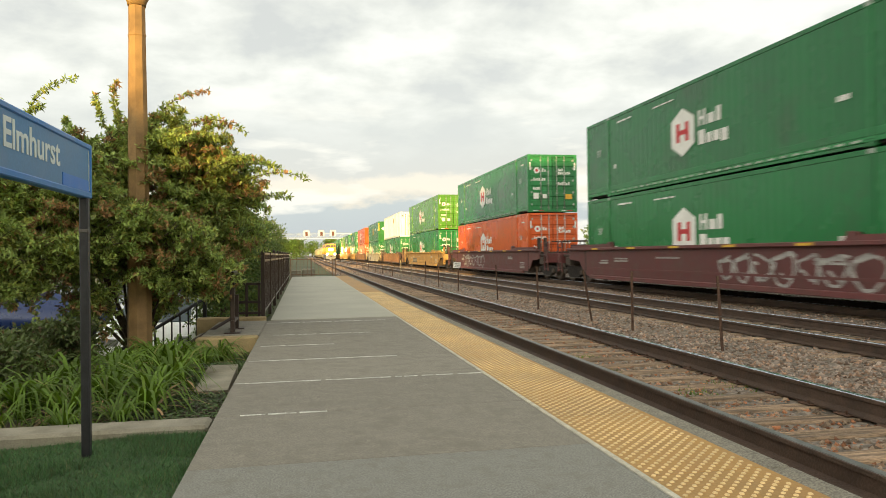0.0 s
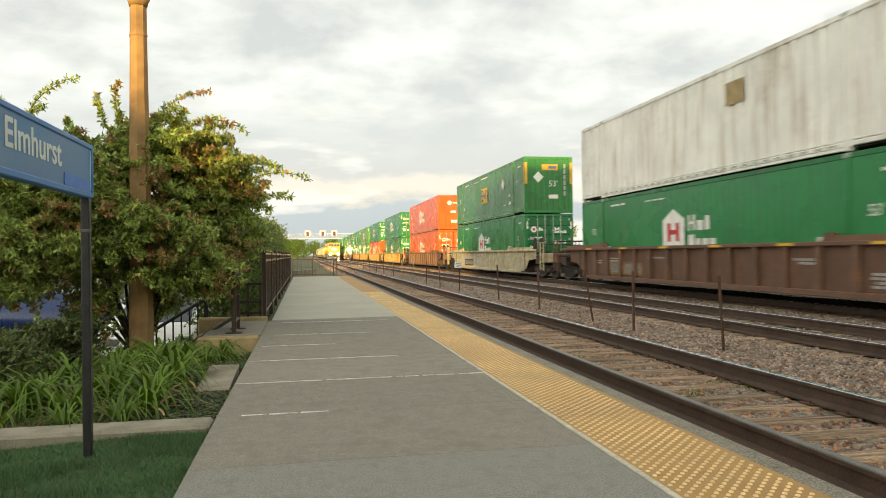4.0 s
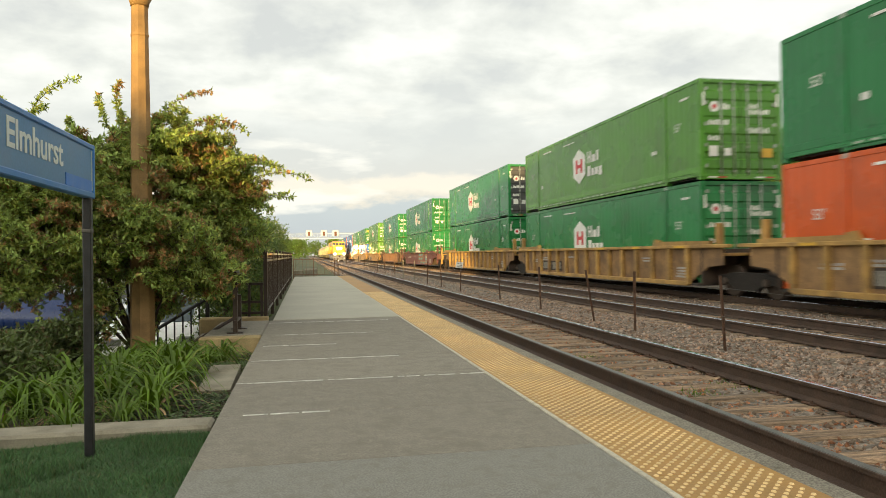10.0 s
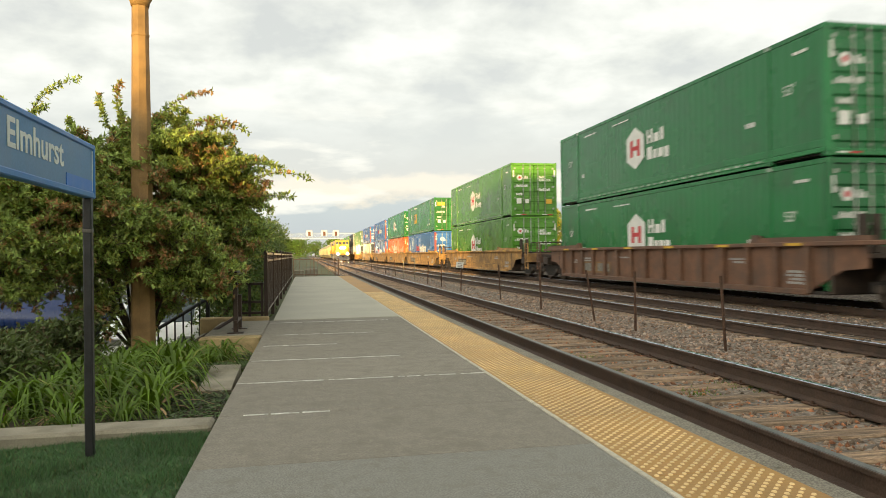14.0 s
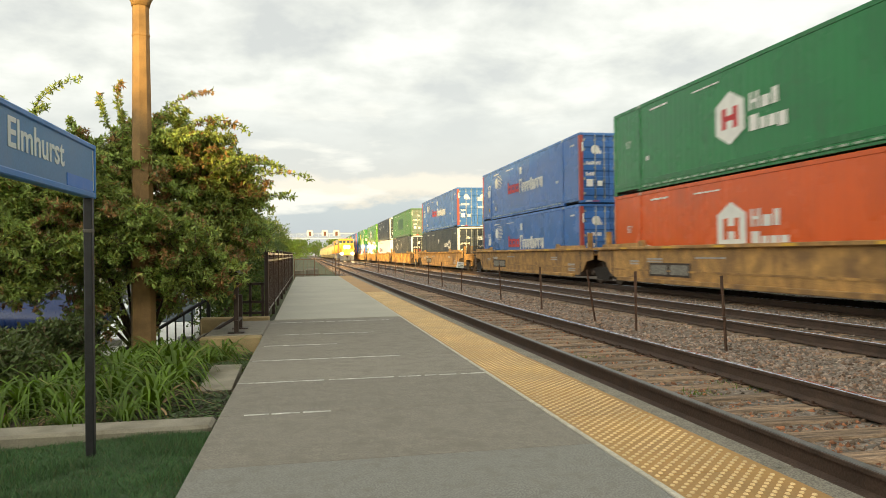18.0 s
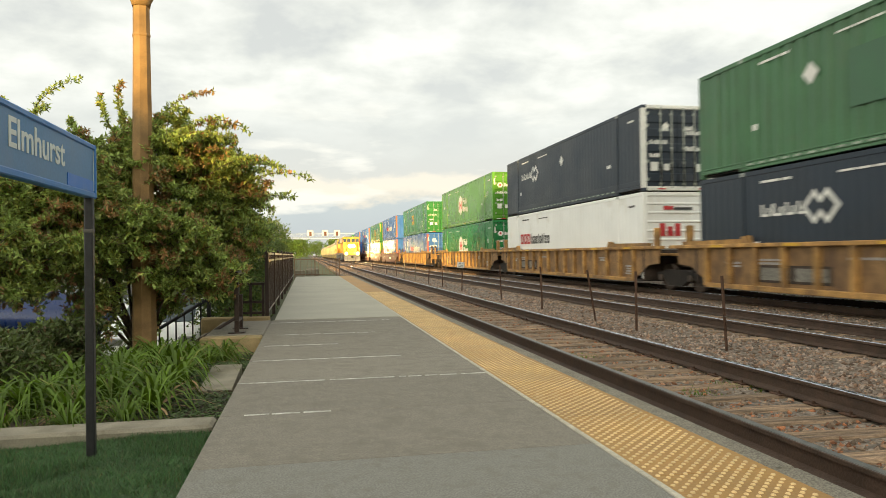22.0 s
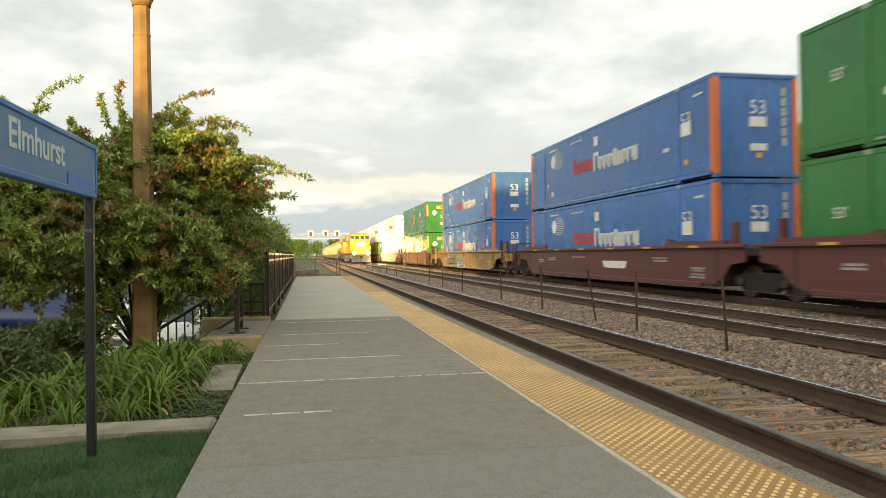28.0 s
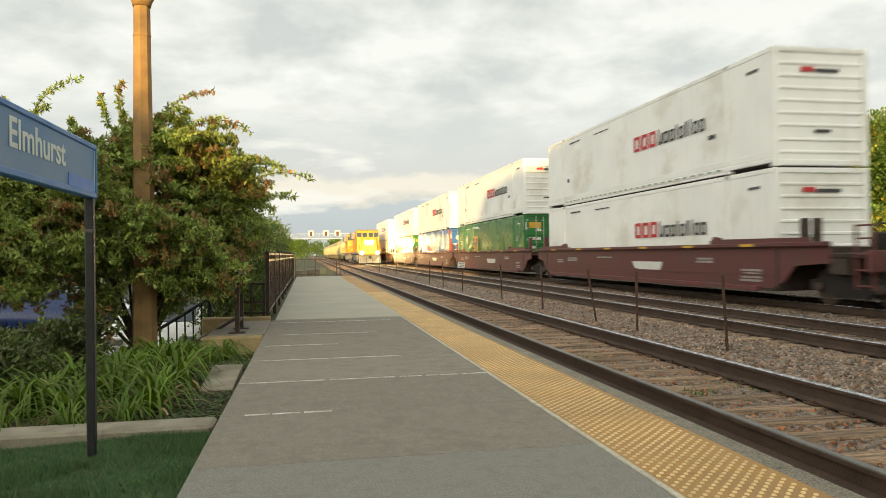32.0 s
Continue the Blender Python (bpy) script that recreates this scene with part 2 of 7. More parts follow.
RUST, GRIME = (0.13, 0.06, 0.03), (0.09, 0.075, 0.06)
M = {
    "slab": mat("brushed_concrete", (0.228, 0.207, 0.170), 0.9, vary=0.07, grain=0.26, scale=14, fine=110, bump=0.0, dirt=(0.165, 0.148, 0.118), dirt_at=0.47, each=0.09),
    "slab_grit": mat("washed_aggregate_concrete", (0.215, 0.210, 0.185), 0.92, vary=0.06, grain=0.30, scale=22, fine=120, bump=0.0, dirt=(0.17, 0.155, 0.125), dirt_at=0.50),
    "slab_new": mat("newer_pale_concrete", (0.40, 0.385, 0.32), 0.88, vary=0.08, scale=0.8, fine=90, bump=0.25, dirt=(0.35, 0.335, 0.28)),
    "edge": mat("rough_edge_concrete", (0.24, 0.22, 0.175), 0.93, vary=0.12, grain=0.3, scale=6, fine=90, bump=0.9, dirt=(0.15, 0.138, 0.11)),
    "endgrime": mat("grimy_end_steel", (0.055, 0.040, 0.032), 0.85, metal=0.1, vary=0.35, scale=4, bump=0.3, dirt=(0.10, 0.06, 0.04)),
    "sealant": mat("worn_white_joint_filler", (0.55, 0.54, 0.50), 0.9, vary=0.3, scale=18, bump=0.3, dirt=(0.2, 0.2, 0.19)),
    "tactile": mat("yellow_tactile_plastic", (0.37, 0.208, 0.060), 0.62, vary=0.13, scale=2.2, fine=60, bump=0.1, each=0.08, dirt=(0.38, 0.185, 0.06), dirt_at=0.52),
    "dome": mat("worn_dome_tops", (0.66, 0.48, 0.24), 0.55, vary=0.16, scale=2.0, bump=0.05),
    "edge_line": mat("pale_worn_line", (0.48, 0.45, 0.37), 0.85, vary=0.2, scale=9, bump=0.2, dirt=(0.3, 0.28, 0.24)),
    "ballast": mat("crushed_stone", (0.265, 0.208, 0.17), 0.95, vary=0.25, scale=9, fine=60, bump=0.6, island=0.6, second=(0.27, 0.165, 0.11), second_amount=0.35),
    "ballast_rust": mat("rust_stained_stone", (0.235, 0.17, 0.12), 0.95, vary=0.3, scale=7, fine=60, bump=0.6, island=0.6, second=(0.30, 0.125, 0.06), second_amount=0.35),
    "bed": mat("ballast_bed", (0.19, 0.155, 0.125), 0.97, vary=0.5, scale=14, fine=38, bump=1.0, bump_scale=30, dirt=(0.10, 0.06, 0.04)),
    "tie": mat("weathered_tie_wood", (0.27, 0.185, 0.12), 0.92, vary=0.5, scale=3.5, fine=30, bump=0.8, each=0.25, stretch=(0.6, 7, 7), dirt=(0.36, 0.31, 0.26)),
    "railside": mat("rusty_rail_web", (0.078, 0.049, 0.035), 0.7, metal=0.2, vary=0.25, scale=4, fine=60, bump=0.3),
    "railhead_dull": mat("dull_worn_rail_head", (0.20, 0.20, 0.19), 0.5, metal=0.8, vary=0.2, scale=8, bump=0.05),
    "railhead": mat("polished_rail_head", (0.56, 0.60, 0.68), 0.27, metal=1.0, vary=0.1, scale=8, bump=0.02),
    "plate": mat("rusty_tie_plate", (0.11, 0.06, 0.04), 0.8, metal=0.3, vary=0.3, bump=0.3),
    "endrail": mat("thin_brown_railing_steel", (0.20, 0.12, 0.075), 0.7, metal=0.2, vary=0.2, scale=9, bump=0.1),
    "rustpost": mat("rusted_steel_post", (0.11, 0.062, 0.042), 0.85, metal=0.2, vary=0.3, scale=9, bump=0.4),
    "wire": mat("dull_wire", (0.13, 0.12, 0.11), 0.6, metal=0.7, bump=0),
    "fence": mat("brown_black_fence_paint", (0.040, 0.025, 0.020), 0.38, vary=0.15, scale=12, bump=0.05),
    "blackpaint": mat("black_post_paint", (0.018, 0.018, 0.021), 0.45, vary=0.2, scale=15, bump=0.08),
    "signblue": mat("faded_sign_blue", (0.055, 0.178, 0.36), 0.42, vary=0.10, scale=2.5, bump=0.02, dirt=(0.12, 0.17, 0.28)),
    "signedge": mat("sign_border_blue", (0.03, 0.165, 0.44), 0.4, vary=0.06, scale=4, bump=0.02),
    "signtext": mat("sign_letters", (0.62, 0.66, 0.62), 0.5, vary=0.05, bump=0),
    "signpatch": mat("sign_patch_blue", (0.02, 0.15, 0.52), 0.4, vary=0.05, bump=0),
    "polestone": mat("tan_concrete_pole", (0.27, 0.165, 0.070), 0.85, vary=0.24, scale=4, fine=140, bump=0.3),
    "kerb": mat("weathered_kerb_concrete", (0.265, 0.24, 0.185), 0.92, vary=0.15, scale=5, fine=120, bump=0.4, dirt=(0.12, 0.10, 0.06), dirt_at=0.46),
    "blockstone": mat("stained_concrete_block", (0.36, 0.27, 0.14), 0.9, vary=0.2, scale=4, fine=90, bump=0.4, dirt=(0.2, 0.14, 0.08)),
    "soil": mat("mulch_soil", (0.055, 0.04, 0.028), 0.97, vary=0.4, scale=8, fine=40, bump=1.0, bump_scale=35),
    "lawnsoil": mat("turf_base", (0.045, 0.085, 0.03), 0.95, vary=0.3, scale=4, fine=60, bump=0.5),
    "grass": mat("grass_blades", (0.06, 0.14, 0.045), 0.6, vary=0.15, scale=1.5, bump=0, island=0.45, second=(0.11, 0.12, 0.045), second_amount=0.15, through_light=0.25),
    "cover": mat("creeping_plant_leaves", (0.075, 0.125, 0.035), 0.6, vary=0.3, scale=2.5, bump=0, island=0.5, second=(0.10, 0.075, 0.04), second_amount=0.2, through_light=0.2),
    "lily": mat("strap_leaves", (0.098, 0.172, 0.010), 0.60, vary=0.12, scale=3, bump=0, island=0.4, second=(0.20, 0.20, 0.05), second_amount=0.12, through_light=0.3),
    "liliesdry": mat("dry_strap_leaves", (0.30, 0.19, 0.09), 0.7, vary=0.2, scale=5, bump=0, island=0.3),
    "leaf": mat("narrow_shrub_leaves", (0.34, 0.44, 0.125), 0.40, vary=0.12, scale=1.2, bump=0, island=0.55, second=(0.38, 0.40, 0.10), second_amount=0.25, through_light=0.48),
    "leafred": mat("reddish_young_leaves", (0.44, 0.25, 0.11), 0.5, vary=0.15, scale=1.5, bump=0, island=0.45, second=(0.23, 0.27, 0.08), second_amount=0.35, through_light=0.36),
    "leafdark": mat("dark_shrub_leaves", (0.09, 0.125, 0.034), 0.55, vary=0.15, scale=1.2, bump=0, island=0.4, second=(0.11, 0.07, 0.03), second_amount=0.12, through_light=0.2),
    "leafhedge": mat("hedge_leaves", (0.10, 0.16, 0.036), 0.5, vary=0.25, scale=0.8, bump=0, island=0.45, second=(0.17, 0.19, 0.04), second_amount=0.2, through_light=0.3),
    "leaftree": mat("broad_tree_leaves", (0.125, 0.220, 0.036), 0.6, vary=0.3, scale=0.5, bump=0, island=0.45, second=(0.13, 0.17, 0.03), second_amount=0.25, through_light=0.35),
    "leafyellow": mat("seed_pod_clusters", (0.33, 0.29, 0.028), 0.7, vary=0.15, scale=0.8, bump=0, island=0.3, through_light=0.2),
    "bark": mat("grey_brown_bark", (0.09, 0.065, 0.045), 0.95, vary=0.3, scale=7, fine=60, bump=0.8, stretch=(3, 3, 0.7)),
    "asphalt": mat("old_asphalt", (0.055, 0.055, 0.055), 0.93, vary=0.2, scale=2, fine=150, bump=0.4),
    "ground": mat("rough_grass_ground", (0.075, 0.085, 0.04), 0.97, vary=0.3, scale=0.15, fine=3.0, bump=0.4, dirt=(0.13, 0.11, 0.07)),
    "tyre": mat("tyre_rubber", (0.02, 0.02, 0.02), 0.8, bump=0.1),
    "steel": mat("dull_steel", (0.30, 0.30, 0.30), 0.4, metal=0.9, vary=0.15, bump=0.05),
    "wheelsteel": mat("worn_wheel_steel", (0.10, 0.075, 0.06), 0.6, metal=0.6, vary=0.25, scale=8, bump=0.2),
    "bogie": mat("grimy_cast_steel", (0.028, 0.023, 0.02), 0.85, metal=0.2, vary=0.35, scale=5, bump=0.4),
    # near-black colour that holds the shade under containers and in the wells
    "gapshade": mat("shaded_underframe_paint", (0.04, 0.032, 0.028), 0.9, vary=0.3, bump=0.3),
    "white": mat("white_marking", (0.74, 0.74, 0.71), 0.6, vary=0.08, scale=4, bump=0, each=0.06),
    "boardgrey": mat("dusty_grey_panel", (0.20, 0.19, 0.165), 0.7, vary=0.35, scale=14, fine=60, bump=0),
    "paleedge": mat("pale_scuffed_paint", (0.34, 0.40, 0.33), 0.6, vary=0.3, scale=6, bump=0, each=0.1),
    "redmark": mat("red_marking", (0.50, 0.03, 0.035), 0.55, vary=0.08, bump=0),
    "darkmark": mat("dark_marking", (0.05, 0.05, 0.055), 0.6, vary=0.1, bump=0),
    "yellowmark": mat("amber_marking", (0.62, 0.37, 0.04), 0.55, vary=0.1, bump=0),
    "bluemark": mat("blue_marking", (0.08, 0.14, 0.34), 0.55, vary=0.1, bump=0),
    "galv": mat("galvanised_rods", (0.36, 0.38, 0.34), 0.45, metal=0.5, vary=0.15, scale=8, bump=0.05),
    "brick": mat("brown_brick_wall", (0.24, 0.12, 0.08), 0.9, vary=0.2, scale=3, bump=0.4),
    "roof": mat("dark_shingles", (0.07, 0.065, 0.06), 0.9, vary=0.2, scale=3, bump=0.5),
    "glass": glass("dark_window_glass"),
    "lamp": mat("headlamp_glow", (1.0, 0.66, 0.25), 0.3, bump=0, vary=0.0, emit=500.0),
    "taillamp": mat("red_lamp_lens", (0.35, 0.02, 0.02), 0.3, bump=0),
}
PAINT = {
    "green": mat("container_green", (0.022, 0.180, 0.056), 0.27, spec=0.33, vary=0.08, scale=0.7, fine=40, bump=0.04, each=0.20, streak=0.22, dirt=(0.05, 0.085, 0.05)),
    "lime": mat("faded_container_green", (0.085, 0.250, 0.030), 0.27, spec=0.33, vary=0.10, scale=0.7, fine=40, bump=0.04, each=0.16, streak=0.25, dirt=(0.07, 0.10, 0.04)),
    "orange": mat("container_orange", (0.62, 0.105, 0.022), 0.27, spec=0.33, vary=0.08, scale=0.7, fine=40, bump=0.04, each=0.10, streak=0.2, dirt=(0.28, 0.08, 0.04)),
    "emp": mat("leaf_green_container", (0.034, 0.180, 0.048), 0.27, spec=0.33, vary=0.08, scale=0.7, fine=40, bump=0.04, each=0.12, streak=0.25, dirt=(0.07, 0.11, 0.06)),
    "grass": mat("patched_green_container", (0.066, 0.170, 0.082), 0.5, vary=0.12, scale=0.9, fine=40, bump=0.05, streak=0.3, dirt=(0.10, 0.13, 0.08)),
    "blue": mat("container_blue", (0.046, 0.150, 0.44), 0.27, spec=0.33, vary=0.08, scale=0.7, fine=40, bump=0.04, each=0.16, streak=0.2, dirt=(0.06, 0.10, 0.2)),
    "navy": mat("container_navy", (0.026, 0.038, 0.056), 0.42, spec=0.33, vary=0.1, scale=0.7, fine=40, bump=0.04, each=0.15, streak=0.2, dirt=(0.05, 0.055, 0.06)),
    "paper": mat("container_white", (0.88, 0.89, 0.88), 0.45, vary=0.04, scale=0.7, fine=40, bump=0.04, each=0.03, streak=0.12, dirt=(0.50, 0.45, 0.33)),
    "patchdoor": mat("blue_grey_door_paint", (0.11, 0.17, 0.15), 0.5, vary=0.12, scale=2, bump=0.05, streak=0.4, dirt=(0.16, 0.13, 0.09)),
    "patch": mat("dark_overpaint", (0.055, 0.140, 0.075), 0.5, vary=0.06, scale=2, bump=0.03),
    "grey": mat("dirty_pale_container", (0.80, 0.80, 0.76), 0.5, vary=0.08, scale=0.9, fine=40, bump=0.05, streak=0.75, dirt=(0.36, 0.26, 0.17)),
    "post_orange": mat("orange_corner_post", (0.62, 0.14, 0.03), 0.45, vary=0.1, bump=0.04),
    "post_red": mat("red_corner_post", (0.34, 0.06, 0.05), 0.45, vary=0.1, bump=0.04),
    "car_brown": mat("brown_car_paint", (0.165, 0.083, 0.05), 0.7, vary=0.2, scale=3.2, fine=40, dirt_at=0.45, bump=0.2, each=0.2, streak=0.5, dirt=(0.10, 0.07, 0.055)),
    "car_maroon": mat("maroon_car_paint", (0.13, 0.036, 0.036), 0.55, vary=0.14, scale=3.2, fine=40, dirt_at=0.45, bump=0.12, each=0.15, streak=0.35, dirt=(0.10, 0.05, 0.04)),
    "car_yellow": mat("ochre_car_paint", (0.43, 0.255, 0.075), 0.65, vary=0.2, scale=3.2, fine=40, dirt_at=0.45, bump=0.2, each=0.15, streak=0.6, dirt=(0.12, 0.075, 0.04)),
    "car_amber": mat("brown_ochre_car_paint", (0.42, 0.235, 0.075), 0.7, vary=0.34, scale=2.6, fine=40, dirt_at=0.44, bump=0.2, each=0.2, streak=0.65, dirt=(0.13, 0.072, 0.04)),
    "car_rust": mat("rust_stained_panel_paint", (0.29, 0.17, 0.075), 0.75, vary=0.25, scale=3.2, fine=40, dirt_at=0.45, bump=0.2, each=0.15, streak=0.6, dirt=(0.10, 0.06, 0.04)),
    "car_cream": mat("cream_painted_over_car", (0.50, 0.44, 0.29), 0.65, vary=0.2, scale=3.2, fine=40, dirt_at=0.45, bump=0.15, streak=0.4, dirt=(0.24, 0.17, 0.09)),
    "spray_pale": mat("pale_spray_paint", (0.36, 0.35, 0.34), 0.7, vary=0.3, scale=6, bump=0),
    "spray_blue": mat("blue_spray_paint", (0.05, 0.21, 0.36), 0.7, vary=0.3, scale=6, bump=0),
    "spray_amber": mat("amber_spray_paint", (0.34, 0.16, 0.05), 0.7, vary=0.3, scale=6, bump=0),
    "spray_teal": mat("teal_spray_paint", (0.10, 0.34, 0.36), 0.7, vary=0.3, scale=6, bump=0),
    "loco": mat("loco_yellow_paint", (0.74, 0.34, 0.04), 0.4, vary=0.08, scale=1.5, bump=0.04, dirt=(0.35, 0.22, 0.08)),
    "loco_grey": mat("loco_grey_paint", (0.22, 0.22, 0.22), 0.5, vary=0.12, scale=1.5, bump=0.05),
    "hopper": mat("dusty_hopper_paint", (0.45, 0.40, 0.24), 0.6, vary=0.15, scale=1.2, bump=0.1, each=0.2, streak=0.4, dirt=(0.22, 0.16, 0.09)),
}


# ---- building helpers ----
class Shape:
    """Gathers vertices and faces for one mesh."""

    def __init__(self):
        self.v, self.f, self.smooth = [], [], []

    def add(self, verts, faces, smooth=False, m=None):
        o = len(self.v)
        self.v += [tuple(m @ Vector(p)) for p in verts] if m is not None else [tuple(p) for p in verts]
        self.f += [tuple(i + o for i in f) for f in faces]
        self.smooth += [smooth] * len(faces)
        return self

    def box(self, x0, x1, y0, y1, z0, z1, m=None):
        v = [(x, y, z) for x in (x0, x1) for y in (y0, y1) for z in (z0, z1)]
        f = [(0, 1, 3, 2), (4, 6, 7, 5), (0, 4, 5, 1), (2, 3, 7, 6), (0, 2, 6, 4), (1, 5, 7, 3)]
        return self.add(v, f, False, m)

    def cbox(self, x0, x1, y0, y1, z0, z1, c=0.01, m=None):
        """A box with chamfered edges."""
        c = min(c, (x1 - x0) * 0.4, (y1 - y0) * 0.4, (z1 - z0) * 0.4)
        v, at = [], {}
        for i in (0, 1):
            for j in (0, 1):
                for k in (0, 1):
                    p = ((x0, x1)[i], (y0, y1)[j], (z0, z1)[k])
                    s = (1 - 2 * i, 1 - 2 * j, 1 - 2 * k)
                    for a in range(3):
                        q = [p[n] + (s[n] * c if n != a else 0) for n in range(3)]
                        at[i, j, k, a] = len(v)
                        v.append(q)
        f = []
        for a in range(3):
            b, d = (a + 1) % 3, (a + 2) % 3
            for e in (0, 1):
                ring = []
                for (u, w) in ((0, 0), (1, 0), (1, 1), (0, 1)):
                    k = [0, 0, 0]
                    k[a], k[b], k[d] = e, u, w
                    ring.append(at[(*k, a)])
                f.append(tuple(ring if e else ring[::-1]))
            for u in (0, 1):
                for w in (0, 1):
                    k0, k1 = [0, 0, 0], [0, 0, 0]
                    k0[a], k1[a] = 0, 1
                    k0[b] = k1[b] = u
                    k0[d] = k1[d] = w
                    ring = (at[(*k0, b)], at[(*k1, b)], at[(*k1, d)], at[(*k0, d)])
                    f.append(ring if u != w else ring[::-1])
        for i in (0, 1):
            for j in (0, 1):
                for k in (0, 1):
                    t = tuple(at[i, j, k, a] for a in range(3))
                    f.append(t if (i + j + k) % 2 else t[::-1])
        return self.add(v, f, False, m)

    def tube(self, p0, p1, r0, r1=None, n=10, caps=True, smooth=True):
        p0, p1 = Vector(p0), Vector(p1)
        r1 = r0 if r1 is None else r1
        q = (p1 - p0).to_track_quat("Z", "Y")
        v = []
        for p, r in ((p0, r0), (p1, r1)):
            for i in range(n):
                a = 2 * math.pi * i / n
                v.append(p + q @ Vector((r * math.cos(a), r * math.sin(a), 0)))
        o = len(self.v)
        self.v += [tuple(p) for p in v]
        for i in range(n):
            j = (i + 1) % n
            self.f.append((o + i, o + j, o + n + j, o + n + i))
            self.smooth.append(smooth)
        if caps:
            self.f += [tuple(o + i for i in range(n))[::-1], tuple(o + n + i for i in range(n))]
            self.smooth += [False, False]
        return self

    def sweep(self, profile, y0, y1, close=True):
        """A profile of (x, z) carried from y0 to y1."""
        n = len(profile)
        o = len(self.v)
        self.v += [(x, y0, z) for x, z in profile] + [(x, y1, z) for x, z in profile]
        for i in range(n if close else n - 1):
            j = (i + 1) % n
            self.f.append((o + i, o + j, o + n + j, o + n + i))
            self.smooth.append(False)
        if close:
            self.f += [tuple(o + i for i in range(n))[::-1], tuple(o + n + i for i in range(n))]
            self.smooth += [False, False]
        return self

    def slab(self, outline, x0, x1):
        """An outline of (y, z) with thickness in x."""
        n = len(outline)
        o = len(self.v)
        self.v += [(x0, y, z) for y, z in outline] + [(x1, y, z) for y, z in outline]
        for i in range(n):
            j = (i + 1) % n
            self.f.append((o + i, o + j, o + n + j, o + n + i))
            self.smooth.append(False)
        self.f += [tuple(o + i for i in range(n))[::-1], tuple(o + n + i for i in range(n))]
        self.smooth += [False, False]
        return self

    def lathe(self, rings, n=16, at=(0, 0, 0), smooth=True):
        o = len(self.v)
        for r, z in rings:
            self.v += [(at[0] + r * math.cos(2 * math.pi * i / n), at[1] + r * math.sin(2 * math.pi * i / n), at[2] + z) for i in range(n)]
        for k in range(len(rings) - 1):
            for i in range(n):
                j = (i + 1) % n
                self.f.append((o + k * n + i, o + k * n + j, o + k * n + n + j, o + k * n + n + i))
                self.smooth.append(smooth)
        e = o + (len(rings) - 1) * n
        self.f += [tuple(o + i for i in range(n))[::-1], tuple(e + i for i in range(n))]
        self.smooth += [False, False]
        return self

    def mesh(self, name, material, tidy=True):
        me = bpy.data.meshes.new(name)
        me.from_pydata(self.v, [], self.f)
        if any(self.smooth):
            me.polygons.foreach_set("use_smooth", self.smooth)
        me.materials.append(material)
        if tidy and len(self.f) < 4000:
            b = bmesh.new()
            b.from_mesh(me)
            bmesh.ops.recalc_face_normals(b, faces=b.faces)
            b.to_mesh(me)
            b.free()
        return me


def part(name, shape, material, parent, label=""):
    """One mesh object under a thing or a part; shape: a Shape, or mesh data to share."""
    me = shape.mesh(name, material) if isinstance(shape, Shape) else shape
    ob = new(name, me)
    ob.parent = parent
    if label:
        tagged(ob, label)
    return ob


def thing(name, label, category, m=None, group="", kind=""):
    ob = new(name)
    ob.empty_display_size = 0.2
    if m is not None:
        ob.matrix_world = m
    return tagged(ob, label, category, group, kind)


def solid(name, shape, material, label, category, m=None, group="", kind=""):
    ob = new(name, shape.mesh(name, material))
    if m is not None:
        ob.matrix_world = m
    return tagged(ob, label, category, group, kind)


def bulk(name, verts, faces, material, smooth=False):
    me = bpy.data.meshes.new(name)
    verts, faces = np.asarray(verts, dtype=np.float32), np.asarray(faces, dtype=np.int32)
    n, k = faces.shape
    me.vertices.add(len(verts))
    me.vertices.foreach_set("co", verts.ravel())
    me.loops.add(n * k)
    me.loops.foreach_set("vertex_index", faces.ravel())
    me.polygons.add(n)
    me.polygons.foreach_set("loop_start", np.arange(0, n * k, k, dtype=np.int32))
    me.update(calc_edges=True)
    if smooth:
        me.polygons.foreach_set("use_smooth", np.ones(n, dtype=bool))
    me.materials.append(material)
    return me


RAIL_TOP = -0.20
TRACKS = {"near": 3.924, "middle": 8.19, "far": 12.315}


# ---- the large structure ----
def ground_height(x, y):
    """Level railway land, falling to a lower car park on the left."""
    t = min(1.0, max(0.0, (-1.25 - x) / 1.0))
    return -0.58 - 0.72 * t * t * (3 - 2 * t)


def make_ground():
    xs = [-3000, -600, -150, -60, -30, -12, -6, -4.0, -2.9, -2.5, -2.25, -2.0, -1.75, -1.5, -1.25, -1, 2, 16, 18, 24, 60, 150, 600, 3000]
    ys = [-1500, -300, -60, -20, -5, 0, 5, 10, 15, 20, 30, 45, 70, 120, 250, 500, 1200, 4500]
    s = Shape()
    for y in ys:
        for x in xs:
            s.v.append((x, y, ground_height(x, y)))
    n = len(xs)
    for j in range(len(ys) - 1):
        for i in range(n - 1):
            s.f.append((j * n + i, j * n + i + 1, (j + 1) * n + i + 1, (j + 1) * n + i))
            s.smooth.append(True)
    solid("ground", s, M["ground"], "rough level ground beside the railway", "ground", kind="structure")
    s = Shape().box(-42, -2.4, 13.2, 60, -1.36, -1.26)
    solid("parking_lot", s, M["asphalt"], "dark asphalt car park below the platform", "road", kind="structure")


